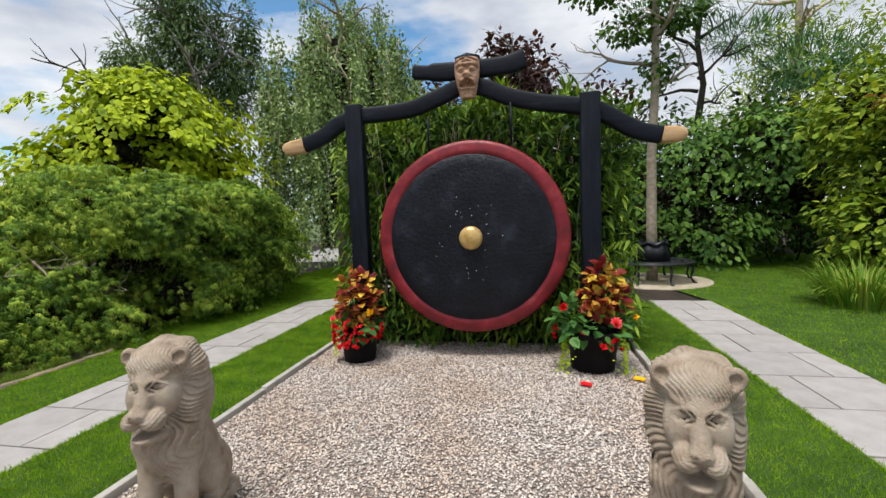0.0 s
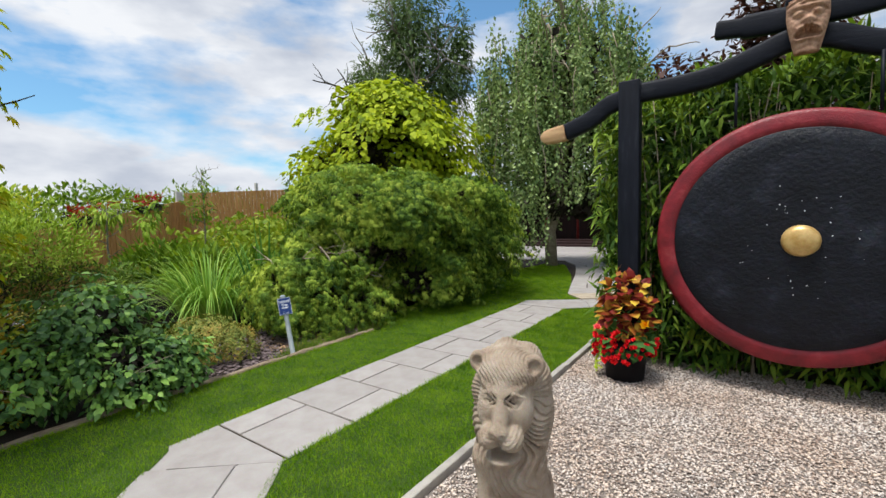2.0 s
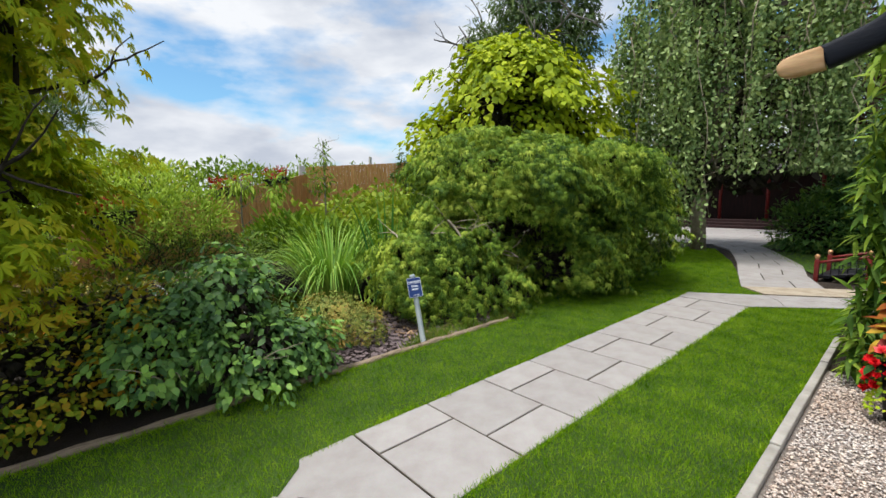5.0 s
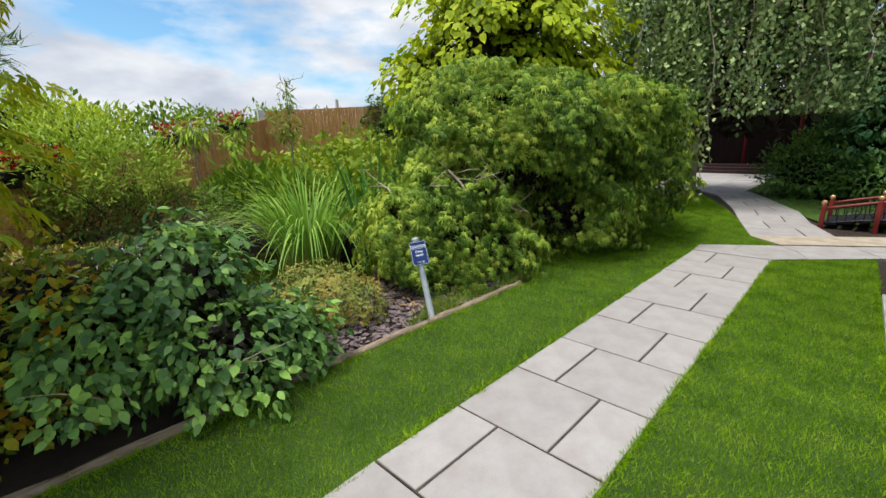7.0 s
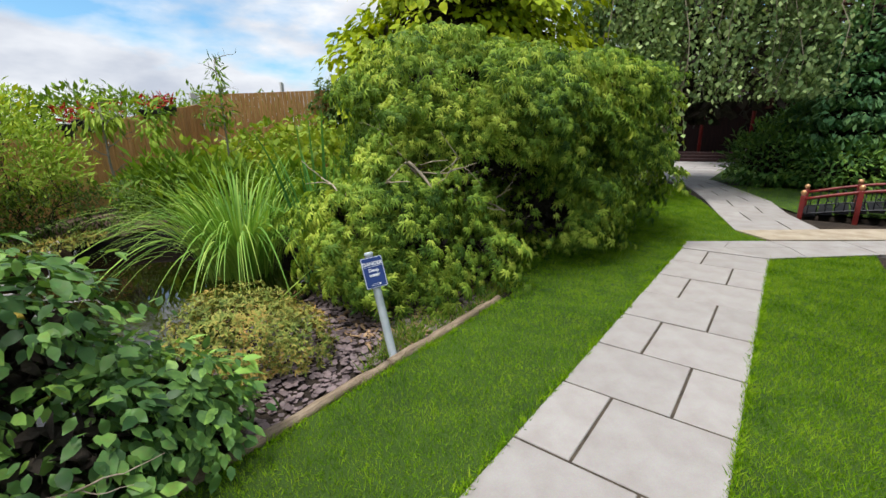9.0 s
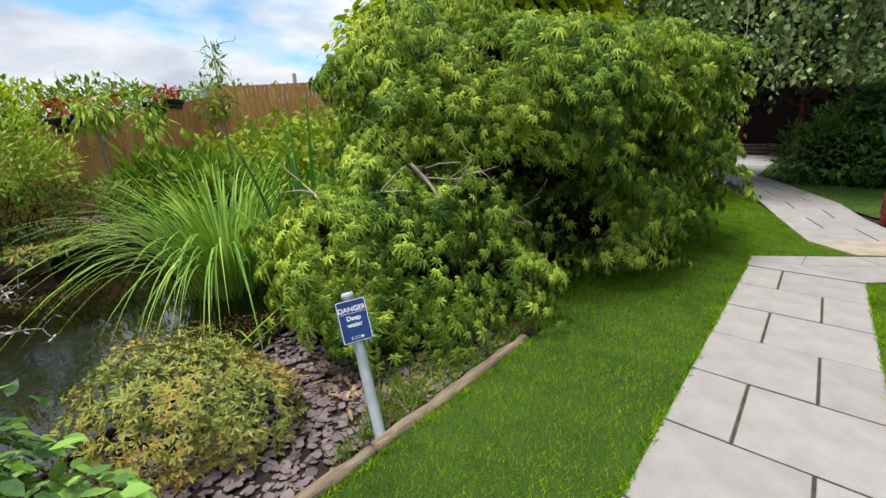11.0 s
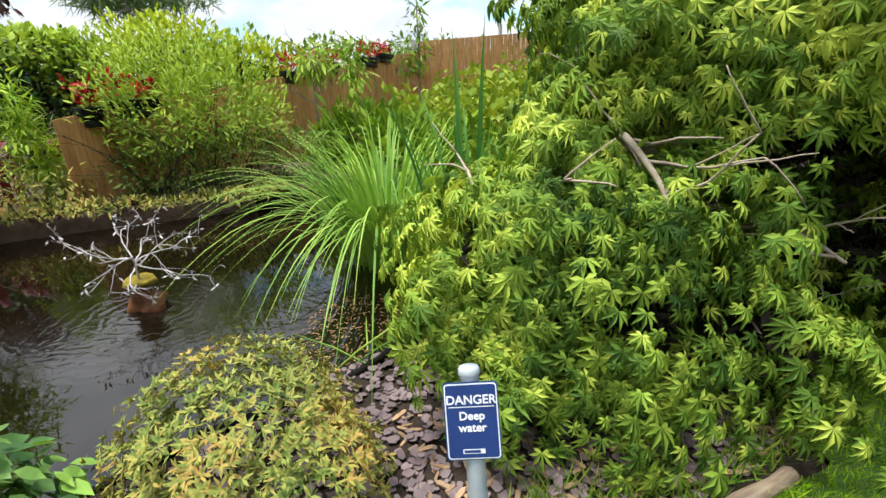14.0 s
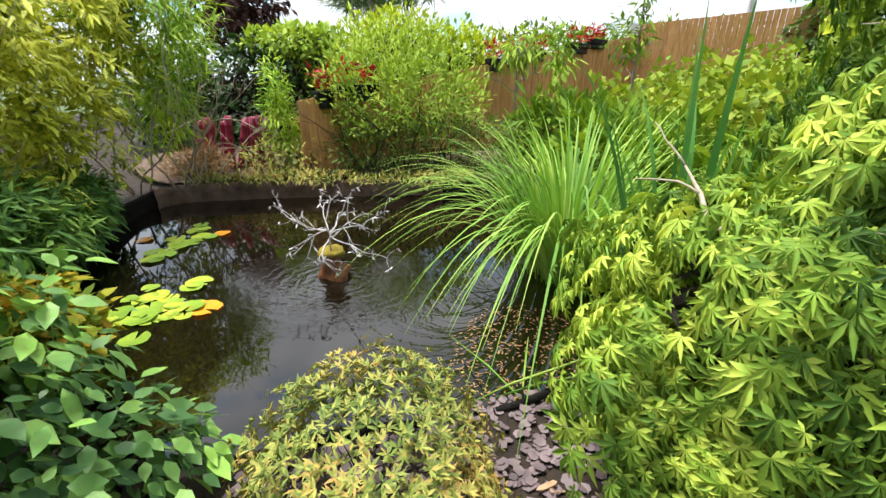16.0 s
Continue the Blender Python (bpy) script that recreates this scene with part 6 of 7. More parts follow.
sedge = thing("sedge_clump", -7.35, 4.4, WATER_Z, "large arching green sedge clump at the pond edge", "sedge")
arching(sedge, "foliage", (-7.35, 4.4, WATER_Z - 0.03), 420, 2.1, 0.0125, L_SEDGE, 0.48, 1.25, (0.0, -0.15), 12)
iris = thing("water_iris", -5.9, 4.75, -0.1, "upright blue-green iris blades above the maple", "iris")
arching(iris, "foliage", (-5.95, 4.7, -0.12), 26, 2.0, 0.026, L_IRIS, 0.28, 0.35, (0.3, -0.2))
cut = thing("cut_iris_blade", -4.72, 4.58, 0, "single cut grey-green iris blade among maple leaves", "iris")
bm = bmesh.new()
pts = [(0.0, 0.0, -0.03), (-0.02, 0, 0.4), (-0.01, 0, 0.8), (0.02, 0.01, 1.0), (0.035, 0.015, 1.22)]
rows = [[bm.verts.new((p[0] + s * w * 0.7, p[1] - s * w * 0.7, p[2] + (0.01 * s if k == 4 else 0))) for s in (-1, 0, 1)] for k, (p, w) in enumerate(zip(pts, (0.012, 0.02, 0.024, 0.024, 0.021)))]
for a, b in zip(rows, rows[1:]):
    for s in (0, 1):
        bm.faces.new((a[s], a[s + 1], b[s + 1], b[s]))
part("blade", bm, L_IRIS, cut)
rush = thing("bent_reed", -5.35, 3.6, WATER_Z, "pale fallen reed stems leaning over water", "reed")
bm = bmesh.new()
for a, b in (((0.1, 0.2, 0.12), (-0.75, -0.25, 0.03)), ((0.1, 0.1, 0.3), (-0.6, 0.25, 0.12)), ((0.2, 0.35, 0.55), (-0.05, -0.25, 0.0)), ((0.15, 0.5, 0.45), (-0.1, -0.12, 0.02))):
    tube_bm([a, tuple((np.array(a) + b) / 2 + (0, 0, 0.03)), b], [0.005, 0.006, 0.002], 5, bm)
part("stem", bm, L_SEDGE, rush)

bush("willow_leaved_shrub", "light green airy shrub on the far pond bank", "shrub", [(-10.8, 2.5, 1.35, 0.85, 1.0, 0.85), (-10.9, 3.2, 1.1, 0.7, 0.7, 0.7), (-10.7, 1.9, 1.2, 0.6, 0.6, 0.75)], 7500, S_NARROW, 0.10, L_WILLOWBUSH, M_BARK_AND_SHADE, 14, droop=-0.6, jitter=0.5, depth=0.75, lumps=0.25, freq=3.5)
bush("dark_azalea", "dark bronze-green azalea on the pond bank", "shrub", [(-10.5, 2.1, 0.4, 0.55, 0.7, 0.45), (-10.5, 3.1, 0.45, 0.55, 0.7, 0.45), (-10.4, 3.9, 0.4, 0.5, 0.6, 0.45)], 5000, S_NARROW, 0.075, L_DARKSHRUB, M_BARK_AND_SHADE, 8, droop=-0.1, jitter=0.6, depth=0.5)
bush("bank_azalea", "sparse yellow-green azalea before the stakes", "shrub", [(-10.2, 0.5, 0.25, 0.35, 0.45, 0.25), (-10.3, 1.0, 0.3, 0.3, 0.35, 0.3)], 900, S_NARROW, 0.09, L_AZALEA, M_BARK_AND_SHADE, 6, droop=0.0, depth=0.7)
bush("bank_fringe", "low bronze and green plants overhanging the bank", "undergrowth", [(-9.85 - 0.12 * math.sin(3 * k), -0.4 + 0.42 * k, 0.02, 0.22, 0.3, 0.13 + 0.05 * math.sin(5 * k)) for k in range(10)], 3400, S_NARROW, 0.07, L_AZALEA, M_BARK_AND_SHADE, 10, droop=0.4, jitter=0.6, depth=0.6)
bush("dead_heather", "dry brown twiggy heather by bamboo stakes", "shrub", [(-10.2, -0.6, 0.2, 0.4, 0.5, 0.25)], 2200, S_BLADE, 0.14, L_DEADTWIG, M_BARK_AND_SHADE, 6, droop=0.2, jitter=0.9, depth=0.8)
bush("thin_bamboo", "thin feathery pale bamboo beside the stakes", "bamboo", [(-10.6, 0.62, 1.0, 0.22, 0.2, 0.75), (-10.6, 0.7, 0.55, 0.3, 0.28, 0.5)], 1300, S_LANCE, 0.17, L_PALEBAMBOO, M_PALEBARK, 5, droop=0.2, jitter=0.6, depth=0.9)
bush("laurel_hedge", "dark glossy laurel hedge with bright top", "hedge", [(-14.0, -1.5, 1.0, 1.0, 1.2, 1.3), (-14.3, -0.1, 1.2, 0.9, 1.0, 1.25), (-13.8, -3.0, 1.0, 1.0, 1.2, 1.2)], 6500, S_OVATE, 0.14, L_LAUREL_AND_SHADE, M_BARK_AND_SHADE, 8, droop=0.2, depth=0.3)
bush("laurel_top_growth", "fresh light green growth over laurel hedge", "hedge", [(-14.2, -0.2, 2.2, 0.9, 1.0, 0.35), (-14.0, 0.5, 1.7, 0.5, 0.5, 0.7)], 2200, S_OVATE, 0.13, L_WILLOWBUSH, M_BARK_AND_SHADE, 4, droop=-0.2, depth=0.5)
bush("variegated_shrub", "large yellow-variegated evergreen shrub over the pond", "shrub", [(-7.9, -0.75, 1.35, 0.85, 0.75, 1.15), (-7.2, -0.65, 1.0, 0.6, 0.55, 0.85), (-8.6, -0.9, 2.2, 0.8, 0.8, 0.8), (-7.3, -0.8, 2.0, 0.7, 0.6, 0.7)], 15000, S_NARROW, 0.12, L_VARIEGATED, M_PALEBARK, 8, droop=0.1, jitter=0.6, depth=0.5, lumps=0.15, tiers=420, spread=0.17)
bush("pond_conifer", "soft grey-green drooping conifer at water edge", "shrub", [(-6.75, -0.25, 0.2, 0.7, 0.5, 0.45), (-7.6, -0.55, 0.2, 0.6, 0.4, 0.4)], 7000, S_SLIM, 0.13, L_JUNIPER, M_BARK_AND_SHADE, 6, droop=0.6, jitter=0.6, depth=0.7)
bush("hydrangea", "fading hydrangea with rusty leaves at bed edge", "shrub", [(-5.5, 1.12, 0.12, 0.36, 0.34, 0.34)], 1500, S_OVATE, 0.075, L_SPIREA, M_BARK_AND_SHADE, 5, droop=0.3, depth=0.6)
bush("pale_bamboo", "tall feathery light green bamboo clump", "bamboo", [(-9.6, -0.55, 1.5, 0.45, 0.5, 1.0), (-9.7, -0.25, 2.2, 0.55, 0.5, 0.8), (-9.3, -0.9, 2.3, 0.6, 0.5, 0.8)], 5500, S_LANCE, 0.16, L_PALEBAMBOO, M_PALEBARK, 12, droop=0.3, jitter=0.6, depth=0.8)

# ---- boundary hedges and far trees ----
hedge_blobs = [(-22.5, y, 1.4, 1.7, 1.5, 1.9 + 0.25 * math.sin(2.3 * y)) for y in np.arange(-3, 15, 1.6)]
bush("boundary_hedge", "long clipped green boundary hedge behind the fence", "hedge", hedge_blobs, 15000, S_SPRAY, 0.26, L_HEDGE, M_BARK_AND_SHADE, 6, droop=-0.1, depth=0.3)
bush("rounded_hedge", "tall rounded golden-green clipped hedge", "hedge", [(-21.3, 1.2, 2.0, 1.9, 2.0, 1.9), (-21.0, 3.4, 1.5, 1.6, 1.7, 1.7)], 6500, S_SPRAY, 0.22, L_GOLDHEDGE, M_BARK_AND_SHADE, 6, droop=-0.1, depth=0.25)
bush("corner_ivy", "dark mixed shrub over the fence corner", "shrub", [(-15.6, 13.2, 2.4, 1.2, 1.2, 1.3)], 3000, S_OVATE, 0.16, L_DARKSHRUB, M_BARK_AND_SHADE, 5, depth=0.4)
def tree(name, label, x, y, h, blobs, n, shape, size, leaf, bark=None, clear=0.4, r=0.14, limb=1.8, **kw):
    ob = thing(name, x, y, 0, label, "tree")
    limbs(ob, (x, y, -0.05), (h * clear, h), bark or M_BARK, 9, limb, r, 2)
    foliage("crown", blobs, n, shape, size, leaf, ob, **kw)
    return ob


tree("young_sapling", "slender young tree rising above the fence", -11.2, 6.3, 3.0, [(-11.2, 6.3, 2.7, 0.16, 0.16, 0.38), (-11.1, 6.1, 2.0, 0.35, 0.4, 0.4), (-10.9, 5.0, 1.9, 0.35, 0.3, 0.35)], 420, S_NARROW, 0.16, L_HEDGE, r=0.02, limb=0.4, droop=0.5, depth=0.8)
tree("leaning_peach", "young fruit tree with drooping light leaves", -12.6, 4.6, 2.2, [(-12.6, 4.6, 1.95, 0.5, 0.5, 0.4), (-12.2, 5.3, 1.6, 0.3, 0.3, 0.4)], 380, S_NARROW, 0.2, L_WILLOWBUSH, r=0.025, limb=0.6, droop=0.9, depth=0.8)
tree("scots_pine", "spreading dark pine beyond the hedge", -28.5, -0.4, 5.6, [(-28.5, 0.0, 5.9, 2.3, 2.6, 1.2), (-28.0, -1.6, 5.4, 1.5, 1.3, 0.8)], 5000, S_BLADE, 0.55, L_EUCALYPT, r=0.2, droop=-0.3, depth=0.6, lumps=0.3)
tree("purple_plum", "dark purple-leaved tree behind the laurel", -17.5, -3.0, 4.0, [(-17.5, -2.9, 3.6, 1.5, 1.3, 1.3)], 2600, S_OVATE, 0.2, L_PURPLE, r=0.1, depth=0.6)
tree("copper_beech", "dark purple tree above the bamboo hedge", 1.3, 15.8, 6.5, [(1.3, 15.8, 6.0, 1.2, 1.1, 1.2), (0.6, 15.6, 7.0, 0.5, 0.5, 0.6), (2.0, 16, 5.2, 1.0, 0.8, 0.8)], 2400, S_OVATE, 0.2, L_PURPLE, r=0.09, depth=0.75, lumps=0.3)
tree("shade_tree", "dark broad-leaved tree behind the conifers", 1.8, 19.5, 7.5, [(1.0, 19.0, 4.0, 3.0, 2.2, 3.6), (-2.6, 21.0, 5.2, 2.6, 2.2, 2.6), (4.0, 19.0, 3.5, 2.8, 2.0, 3.0)], 12000, S_OVATE, 0.24, L_PURPLE, r=0.2, depth=0.4)
conifer_parts = [(-1.0, 16.0, 0.8 + 0.42 * k, 1.55 - 0.17 * k, 1.5 - 0.17 * k, 0.30) for k in range(8)]
bush("blue_spruce", "blue-green spruce in tiers by the far lawn", "conifer", conifer_parts, 9000, S_SPRAY, 0.17, L_CONIFER, M_BARK_AND_SHADE, 4, droop=0.1, jitter=0.35, depth=0.35, lumps=0.16, freq=5)
bush("spreading_juniper", "low spreading juniper mounds beside the far path", "conifer", [(-2.3, 15.3, 0.6, 1.0, 0.9, 0.75), (-0.9, 14.9, 0.45, 1.1, 0.7, 0.55), (0.5, 15.2, 0.6, 1.1, 0.9, 0.8), (-2.0, 15.9, 1.1, 0.8, 0.7, 0.7)], 9000, S_SPRAY, 0.14, L_JUNIPER, M_BARK_AND_SHADE, 4, droop=-0.1, depth=0.4, lumps=0.18, freq=5)
bush("spruce_companion", "dark blue-green conifer mass near spruce", "conifer", [(1.3, 16.0, 1.2, 1.3, 1.1, 1.2)], 3500, S_SPRAY, 0.16, L_CONIFER, M_BARK_AND_SHADE, 3, depth=0.4, lumps=0.2, freq=5)

# ---- bamboo hedge behind the gong ----
hedge = thing("bamboo_hedge", 0.85, 6.3, 0, "dense clipped bamboo hedge behind the gong", "bamboo hedge")
bm = bmesh.new()
for i in range(70):
    x, y = rng.uniform(-0.72, 2.5), rng.uniform(5.55, 7.0)
    tube_bm([(x, y, -0.05), (x + rng.normal(0, 0.05), y + rng.normal(0, 0.05), 1.4), (x + rng.normal(0, 0.12), y + rng.normal(0, 0.1), 2.7)], [0.010, 0.009, 0.004], 5, bm)
bm.transform(hedge.matrix_basis.inverted())
canes = part("cane", bm, M_PALEBARK, hedge)
canes["kind"] = "stuff"
n = 12000
x = rng.uniform(-0.88, 2.62, n)
top = 2.9 - 0.2 * ((x - 0.85) / 1.8) ** 2 + 0.10 * np.sin(x * 7) + 0.06 * np.sin(x * 17)
u = rng.random(n)
z = np.where(u < 0.3, top - 0.2 * rng.random(n) ** 2, 0.08 + (top - 0.1) * rng.random(n))
y = np.where(u < 0.3, rng.uniform(5.5, 7.1, n), 5.48 + 0.35 * rng.random(n) ** 1.5)
edge = rng.random(n) < 0.2
x = np.where(edge & (u > 0.3), -0.80 + 0.25 * rng.random(n) ** 1.5 - 0.08 * np.sin(z * 5), x)
redge = rng.random(n) < 0.18
x = np.where(redge & (u > 0.3) & ~edge, 2.6 - 0.25 * rng.random(n) ** 1.5, x)
y = np.where((edge | redge) & (u > 0.3), rng.uniform(5.5, 7.1, n), y)
P = np.stack([x, y, z], 1)
out = np.stack([np.where(edge, -1.0, np.where(redge, 1.0, 0.0)), np.where(edge | redge, 0.0, -1.0), np.where(u < 0.3, 1.0, 0.0)], 1)
W = out * 0.8 + rng.normal(0, 0.55, P.shape)
W[:, 2] += np.where(u < 0.3, 0.5, -0.35)
scatter("crown", S_BAMBOO, P, W, out * 0.5 + (0, 0, 1) + rng.normal(0, 0.3, P.shape), rng.uniform(0.11, 0.22, n), L_BAMBOO, hedge)
# filler leaves darker than the bamboo: the hedge's inner shade put into colour
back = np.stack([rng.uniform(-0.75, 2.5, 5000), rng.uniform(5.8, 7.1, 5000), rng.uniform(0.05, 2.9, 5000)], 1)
scatter("inner_leaves", S_OVATE, back, rng.normal(size=back.shape), rng.normal(size=back.shape), 0.16, L_LAUREL_AND_SHADE, hedge)

# ---- right-hand garden ----
seat = thing("tree_seat", 4.1, 10.45, 0, "black cast-iron round bench encircling a young tree", "bench")
bm = bmesh.new()
for r0, r1, z in ((0.34, 0.44, 0.44), (0.47, 0.57, 0.445), (0.60, 0.70, 0.445), (0.73, 0.83, 0.44)):
    rings = [[bm.verts.new((r * math.cos(2 * math.pi * k / 48), r * math.sin(2 * math.pi * k / 48), zz)) for k in range(48)] for r, zz in ((r0, z), (r1, z), (r1, z - 0.025), (r0, z - 0.025))]
    for a, b in zip(rings, rings[1:] + rings[:1]):
        for k in range(48):
            bm.faces.new((a[k], a[(k + 1) % 48], b[(k + 1) % 48], b[k]))
part("seat", bm, M_IRON, seat)
bm = bmesh.new()
for r0, z0, r1, z1 in ((0.36, 0.45, 0.30, 0.82), (0.33, 0.80, 0.29, 0.86)):
    rings = [[bm.verts.new((r * math.cos(2 * math.pi * k / 48), r * math.sin(2 * math.pi * k / 48), zz + (0.03 * math.cos(6 * 2 * math.pi * k / 48) if zz > 0.7 else 0))) for k in range(48)] for r, zz in ((r0, z0), (r1, z1), (r1 - 0.02, z1), (r0 - 0.02, z0))]
    for a, b in zip(rings, rings[1:] + rings[:1]):
        for k in range(48):
            bm.faces.new((a[k], a[(k + 1) % 48], b[(k + 1) % 48], b[k]))
part("backrest", bm, M_IRON, seat)
for k in range(8):
    a = 2 * math.pi * k / 8 + 0.2
    c, s = math.cos(a), math.sin(a)
    part("leg", tube_bm([(0.74 * c, 0.74 * s, 0.43), (0.80 * c, 0.80 * s, 0.3), (0.76 * c, 0.76 * s, 0.12), (0.82 * c, 0.82 * s, 0.03), (0.86 * c, 0.86 * s, 0.0)], [0.022, 0.03, 0.02, 0.03, 0.035], 8), M_IRON, seat)
tagged(part("seat_plinth", lathe_bm([(1.15, -0.03), (1.15, 0.012), (1.12, 0.016)], 40, None, 4.1, 10.45), M_SANDSTONE), "round worn stone paving under the tree seat", "paving", kind="structure")
tree("ginkgo", "slender pale-trunked ginkgo growing through the bench", 4.1, 10.45, 8.2, [(4.0, 10.4, 7.4, 1.2, 1.0, 1.1), (3.3, 10.3, 6.2, 0.9, 0.6, 0.35), (4.6, 10.6, 5.6, 0.7, 0.6, 0.3), (3.6, 10.4, 5.3, 0.6, 0.5, 0.3), (4.2, 10.5, 4.5, 0.45, 0.4, 0.4)], 3600, S_ROUND, 0.11, L_RIGHT, M_PALEBARK, 0.5, 0.095, 1.3, depth=0.7, lumps=0.3)
bush("large_viburnum", "large dark green tiered shrub behind the bench", "shrub", [(6.6, 14.2, 2.2, 2.2, 1.6, 2.0), (5.0, 14.0, 1.6, 1.4, 1.3, 1.6), (8.6, 13.8, 2.2, 1.8, 1.6, 2.2), (6.2, 13.2, 1.0, 1.3, 0.9, 0.9), (7.8, 13.0, 3.2, 1.3, 1.2, 0.9), (3.3, 14.6, 1.2, 1.2, 1.0, 1.5)], 15000, S_OVATE, 0.16, L_RIGHT, M_BARK_AND_SHADE, 10, droop=0.3, depth=0.35, lumps=0.2, freq=4, tiers=330, spread=0.6, inner=0.3)
bush("right_border_shrub", "tall mixed green border shrub on the lawn edge", "shrub", [(8.3, 9.6, 1.8, 1.3, 1.5, 1.7), (8.0, 8.6, 3.0, 1.0, 1.0, 0.9), (8.2, 10.5, 3.3, 1.2, 1.2, 1.0), (7.6, 9.0, 1.0, 0.9, 1.0, 0.9)], 9000, S_OVATE, 0.13, L_YELLOWGREEN, M_BARK_AND_SHADE, 8, droop=0.4, depth=0.4, lumps=0.25, freq=4)
bush("russet_maple", "russet-leaved maple branch above the border", "shrub", [(7.6, 8.6, 3.2, 0.5, 0.5, 0.35), (7.4, 8.3, 2.8, 0.35, 0.4, 0.2)], 700, S_PALMATE, 0.13, L_REDLEAF, M_BARK_AND_SHADE, 3, depth=0.6)
clump = thing("ornamental_grass", 6.35, 7.9, 0, "variegated arching ornamental grass clump on lawn edge", "grass clump")
arching(clump, "foliage", (6.35, 7.9, -0.02), 520, 0.95, 0.012, M_TALLGRASS, 0.5, 1.0)
tree("right_pine", "dark-needled pine reaching over the shrubs", 6.8, 15.5, 8.0, [(6.0, 15.0, 7.6, 1.5, 1.2, 0.5), (7.8, 15.2, 6.6, 1.2, 1.0, 0.45), (9.5, 15.0, 5.6, 1.5, 1.2, 0.7)], 4200, S_BLADE, 0.3, L_CONIFER, M_BARK_AND_SHADE, 0.6, 0.12, 1.5, droop=-0.2, depth=0.5, lumps=0.3)
tree("far_larch", "tall pale-trunked trees at the garden edge", 13.0, 22.0, 12.0, [(13.0, 22.0, 8.0, 2.4, 2.0, 2.4), (15.0, 20.0, 6.0, 2.5, 2.0, 3.0), (11.5, 23, 5.5, 2.0, 2.0, 2.0)], 6000, S_NARROW, 0.3, L_YELLOWGREEN, M_PALEBARK, 0.4, 0.22, 2.4, depth=0.7, lumps=0.3)
tree("border_tree", "yellow-green tree leaning over the shrub border", 10.0, 10.0, 6.5, [(9.4, 9.6, 5.4, 1.6, 1.5, 1.4), (8.7, 9.2, 4.4, 0.9, 0.9, 0.6)], 4200, S_NARROW, 0.16, L_YELLOWGREEN, M_BARK_AND_SHADE, 0.4, 0.12, 1.6, droop=0.5, depth=0.7, lumps=0.3)
bush("background_laurel", "dense dark evergreen screen behind the border", "hedge", [(11.5, 13, 2.6, 1.8, 2.5, 2.8), (10.8, 17, 3.0, 2.6, 2.0, 3.4), (5.5, 17.5, 2.6, 2.8, 1.6, 3.0), (11.5, 8, 2.4, 1.6, 2.6, 2.6)], 11000, S_OVATE, 0.2, L_LAUREL_AND_SHADE, M_BARK_AND_SHADE, 6, depth=0.3)

# ---- bridge and tea house ----
bridge = thing("garden_bridge", -1.7, 10.75, 0, "small arched garden bridge with red rails", "bridge", turn=-4)
def arch(x, z0=0.0):
    return z0 + 0.17 * math.sin(math.pi * min(1, max(0, x / 2.6)))
for j in range(13):
    x = 0.1 + 0.19 * j
    b = part("deck_board", box_bm(-0.085, 0.085, -0.05, 0.85, -0.02, 0.02, 0.005), M_IRON, bridge)
    b.matrix_basis = pose(x, 0, arch(x) + 0.035)
for yy in (-0.06, 0.86):
    xs = [2.6 * k / 16 for k in range(17)]
    part("handrail", tube_bm([(x, yy, arch(x, 0.30) + 0.05 * math.sin(math.pi * x / 2.6)) for x in xs], 0.024, 8), M_REDPAINT, bridge, "curved red handrail")
    part("lower_rail", tube_bm([(x, yy, arch(x, 0.06)) for x in xs], 0.014, 6), M_IRON, bridge)
    for k in range(5):
        x = 0.65 * k
        part("post", box_bm(x - 0.032, x + 0.032, yy - 0.032, yy + 0.032, -0.05, arch(x, 0.33) + 0.03, 0.006), M_REDPAINT, bridge, "red square post")
        part("knob", lathe_bm([(0.012, arch(x, 0.355)), (0.022, arch(x, 0.365)), (0.036, arch(x, 0.39)), (0.04, arch(x, 0.41)), (0.03, arch(x, 0.435)), (0.01, arch(x, 0.445))], 16, None, x, yy), M_GOLD, bridge, "gilt ball finial")
    for k in range(24):
        x = 0.08 + 0.105 * k
        part("baluster", tube_bm([(x, yy, arch(x, 0.06)), (x, yy, arch(x, 0.30) + 0.05 * math.sin(math.pi * x / 2.6))], 0.008, 5), M_IRON, bridge)
    for k in range(8):
        x = 0.33 + 0.28 * k
        pts = [(x + (0.02 + 0.012 * t) * math.cos(t * 0.9), yy - 0.005, arch(x, 0.19) + (0.02 + 0.012 * t) * math.sin(t * 0.9)) for t in range(9)]
        part("scroll", tube_bm(pts, 0.006, 5), M_IRON, bridge)

house = thing("tea_house", -5.5, 25.0, 0, "dark red timber tea house under the trees", "building")
part("wall", box_bm(-5.5, 6.5, 0.0, 0.25, -0.05, 2.6), M_HOUSE, house, smooth=False)
bm = bmesh.new()
vs = [bm.verts.new(c) for c in ((-6.2, -1.4, 2.5), (7.2, -1.4, 2.5), (6.4, 1.0, 3.6), (-5.4, 1.0, 3.6), (-6.2, -1.4, 2.38), (7.2, -1.4, 2.38), (6.4, 1.0, 3.48), (-5.4, 1.0, 3.48))]
for q in ((0, 1, 2, 3), (5, 4, 7, 6), (4, 5, 1, 0), (5, 6, 2, 1), (7, 4, 0, 3), (6, 7, 3, 2)):
    bm.faces.new([vs[k] for k in q])
part("roof", bm, M_ROOF, house, smooth=False)
for k in range(7):
    x = -5.0 + 1.8 * k
    part("column", lathe_bm([(0.07, -0.05), (0.07, 2.45), (0.09, 2.5)], 14, None, x, -1.0), M_REDPAINT, house, "red timber column")
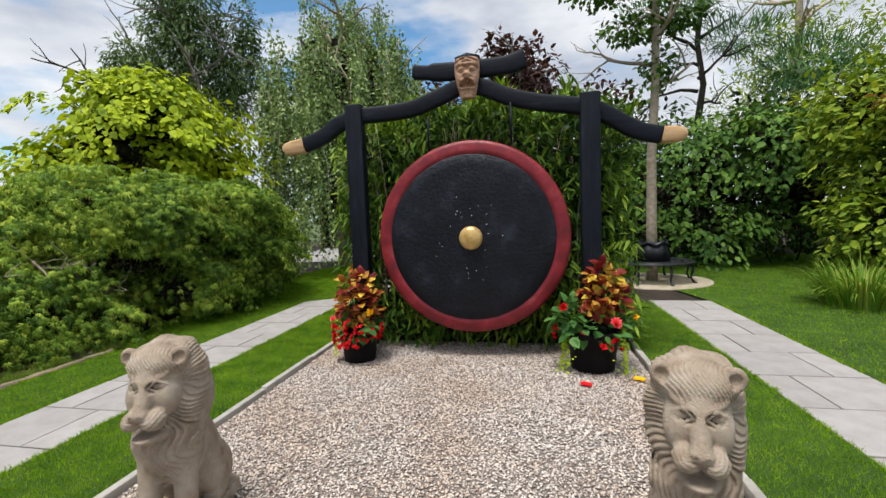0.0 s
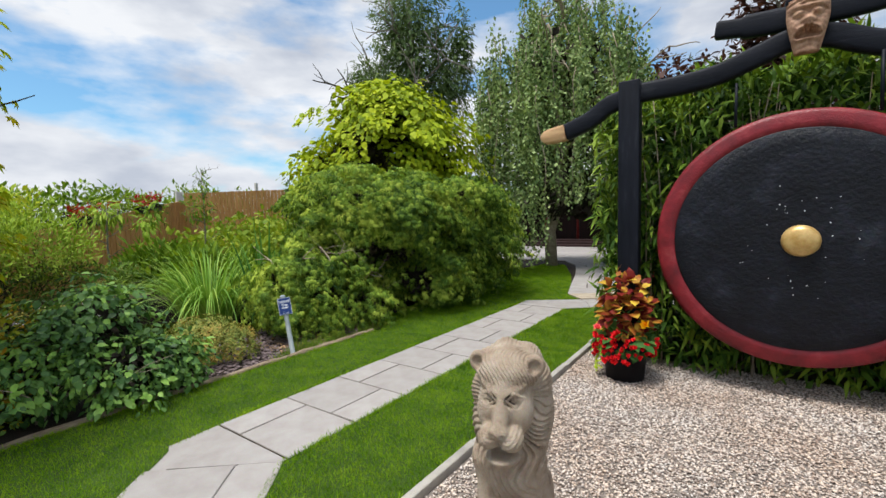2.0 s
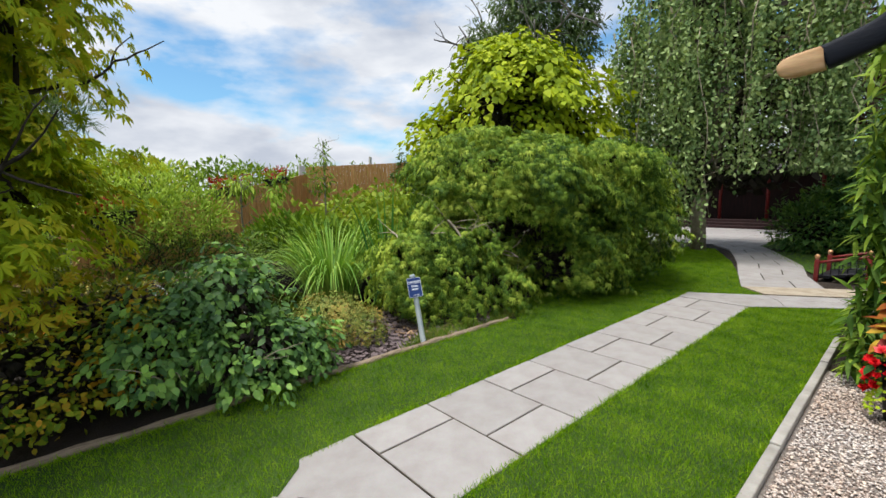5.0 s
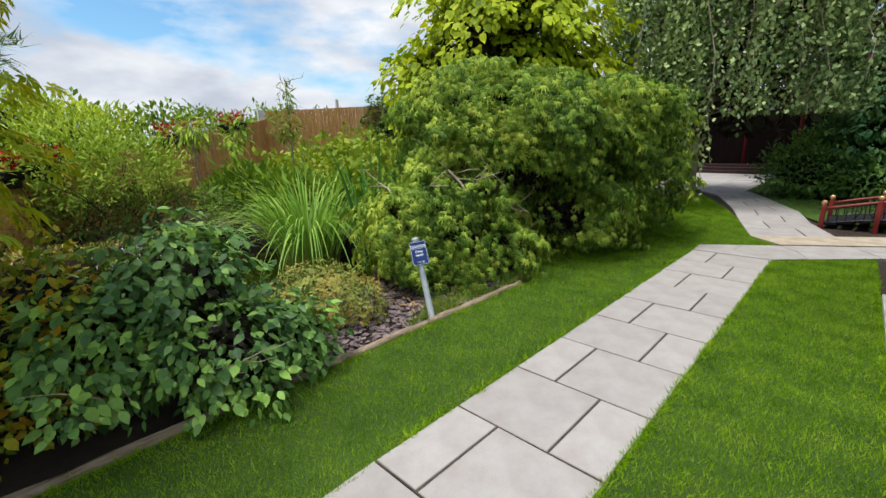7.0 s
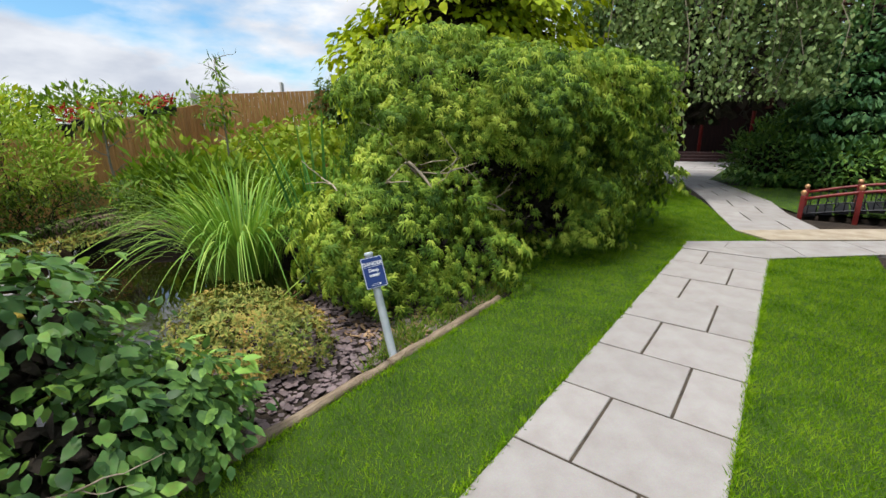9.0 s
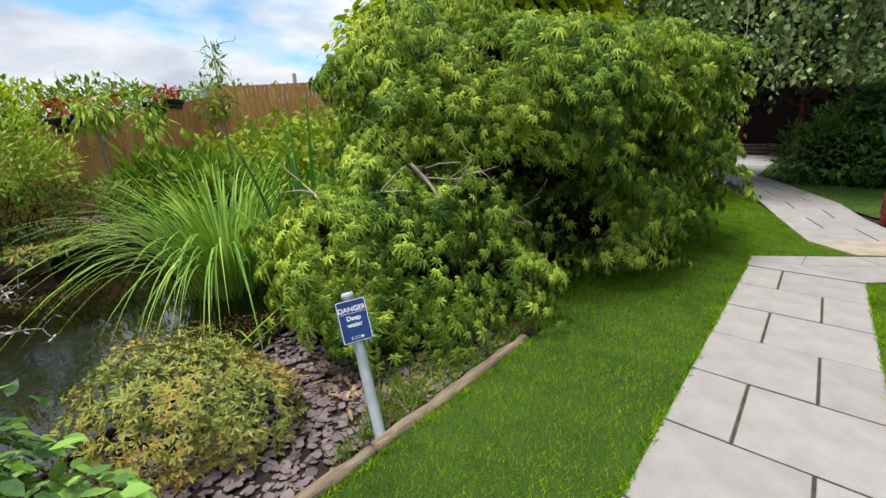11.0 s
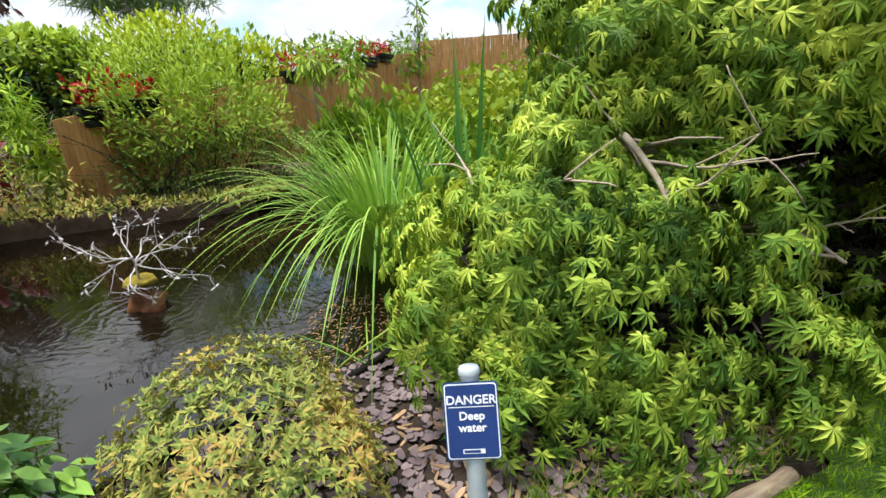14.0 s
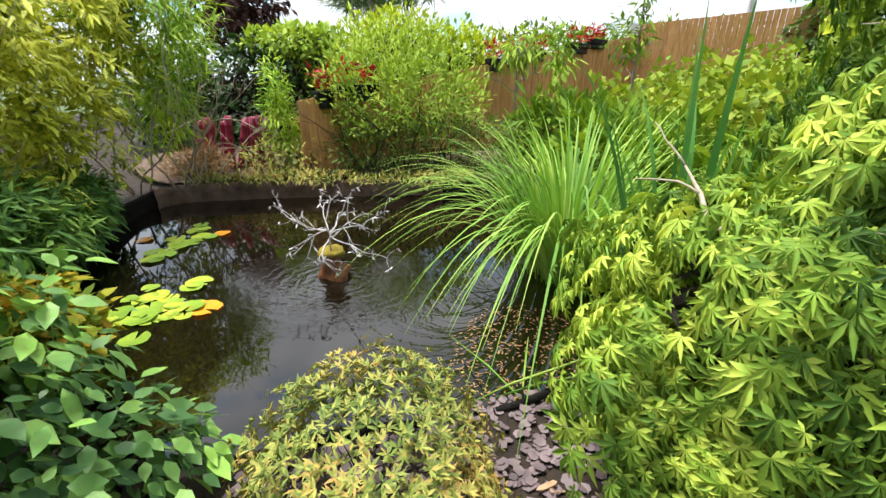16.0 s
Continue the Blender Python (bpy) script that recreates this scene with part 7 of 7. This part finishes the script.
for k in range(3):
    part("step", box_bm(-4.0, 5.5, -2.2 + 0.35 * k, -1.8 + 0.35 * k, -0.05, 0.12 + 0.12 * k, 0.01), M_HOUSE, house)
lantern = thing("stone_lantern", -3.2, 21.6, 0, "small pale stone lantern on the terrace", "lantern")
part("base", lathe_bm([(0.16, -0.02), (0.16, 0.05), (0.06, 0.08), (0.06, 0.25), (0.14, 0.30)], 16), M_SANDSTONE, lantern)
part("cap", lathe_bm([(0.22, 0.42), (0.1, 0.52), (0.03, 0.58)], 16), M_SANDSTONE, lantern)
part("firebox", lathe_bm([(0.1, 0.30), (0.1, 0.42)], 8), M_SANDSTONE, lantern)

# ---- gravel ----
def gravel():
    n = 84000
    x, y = rng.uniform(-0.97, 2.55, n), 1.25 + 4.45 * rng.random(n) ** 0.92
    k = 6
    T = np.array([(1, 0, 0), (-1, 0, 0), (0, 1, 0), (0, -1, 0), (0, 0, 0.8), (0, 0, -0.8)], dtype=float)
    F = np.array([(0, 2, 4), (2, 1, 4), (1, 3, 4), (3, 0, 4), (2, 0, 5), (1, 2, 5), (3, 1, 5), (0, 3, 5)])
    s = rng.uniform(0.005, 0.0125, n)
    sc = np.stack([s * rng.uniform(0.8, 1.7, n), s * rng.uniform(0.7, 1.1, n), s * rng.uniform(0.5, 0.8, n)], 1)
    W = rng.normal(size=(n, 3)) * (1, 1, 0.35)
    R = bases(W, np.tile((0, 0, 1.0), (n, 1)) + rng.normal(0, 0.3, (n, 3)))
    V = (T[None] * (1 + rng.normal(0, 0.18, (n, k, 3)))) * sc[:, None, :]
    V = np.einsum("nij,nkj->nki", R, V) + np.stack([x, y, rng.uniform(-0.006, 0.006, n)], 1)[:, None, :]
    me = arrays_mesh("gravel", V.reshape(-1, 3), (F[None] + (np.arange(n) * k)[:, None, None]).reshape(-1, 3))
    tagged(link_mesh("gravel", me, M_GRAVEL, smooth=False), "loose cream, pink and grey gravel stones", "gravel", kind="stuff")


gravel()
chips("fallen_leaves", 260, -0.9, 2.5, 4.9, 5.7, 0.05, M_CHIP, "dry fallen bamboo leaves under the gong", "leaf litter", 0.25, 0.05)

# ---- undergrowth between pond and fence ----
bush("waterside_reeds", "mixed light green reeds and ferns behind the pond", "undergrowth", [(-8.3, 5.9, 0.3, 1.1, 0.7, 0.6), (-9.8, 5.6, 0.35, 1.0, 0.8, 0.65), (-11.4, 5.2, 0.4, 0.9, 0.9, 0.7), (-7.0, 6.2, 0.35, 0.8, 0.8, 0.65)], 5200, S_SLIM, 0.24, L_HEDGE, M_BARK_AND_SHADE, 8, droop=-0.5, jitter=0.6, depth=0.6)
bush("bed_undergrowth", "low green ground cover filling the bed", "undergrowth", [(-12.6, 7.0, 0.5, 1.3, 1.3, 0.9), (-14.0, 9.0, 0.7, 1.5, 1.5, 1.1), (-10.5, 8.2, 0.6, 1.6, 1.6, 1.0), (-15.0, 11.0, 0.8, 1.3, 1.3, 1.3)], 5500, S_DIAMOND, 0.17, L_YELLOWGREEN, M_BARK_AND_SHADE, 8, droop=-0.2, jitter=0.6, depth=0.5)
bush("maple_underplanting", "dark shade-loving ground cover below the maple", "undergrowth", [(-6.6, 8.2, 0.3, 1.2, 1.6, 0.6), (-5.6, 10.6, 0.4, 0.9, 1.0, 0.6)], 3500, S_DIAMOND, 0.12, L_DARKSHRUB, M_BARK_AND_SHADE, 6, depth=0.6)
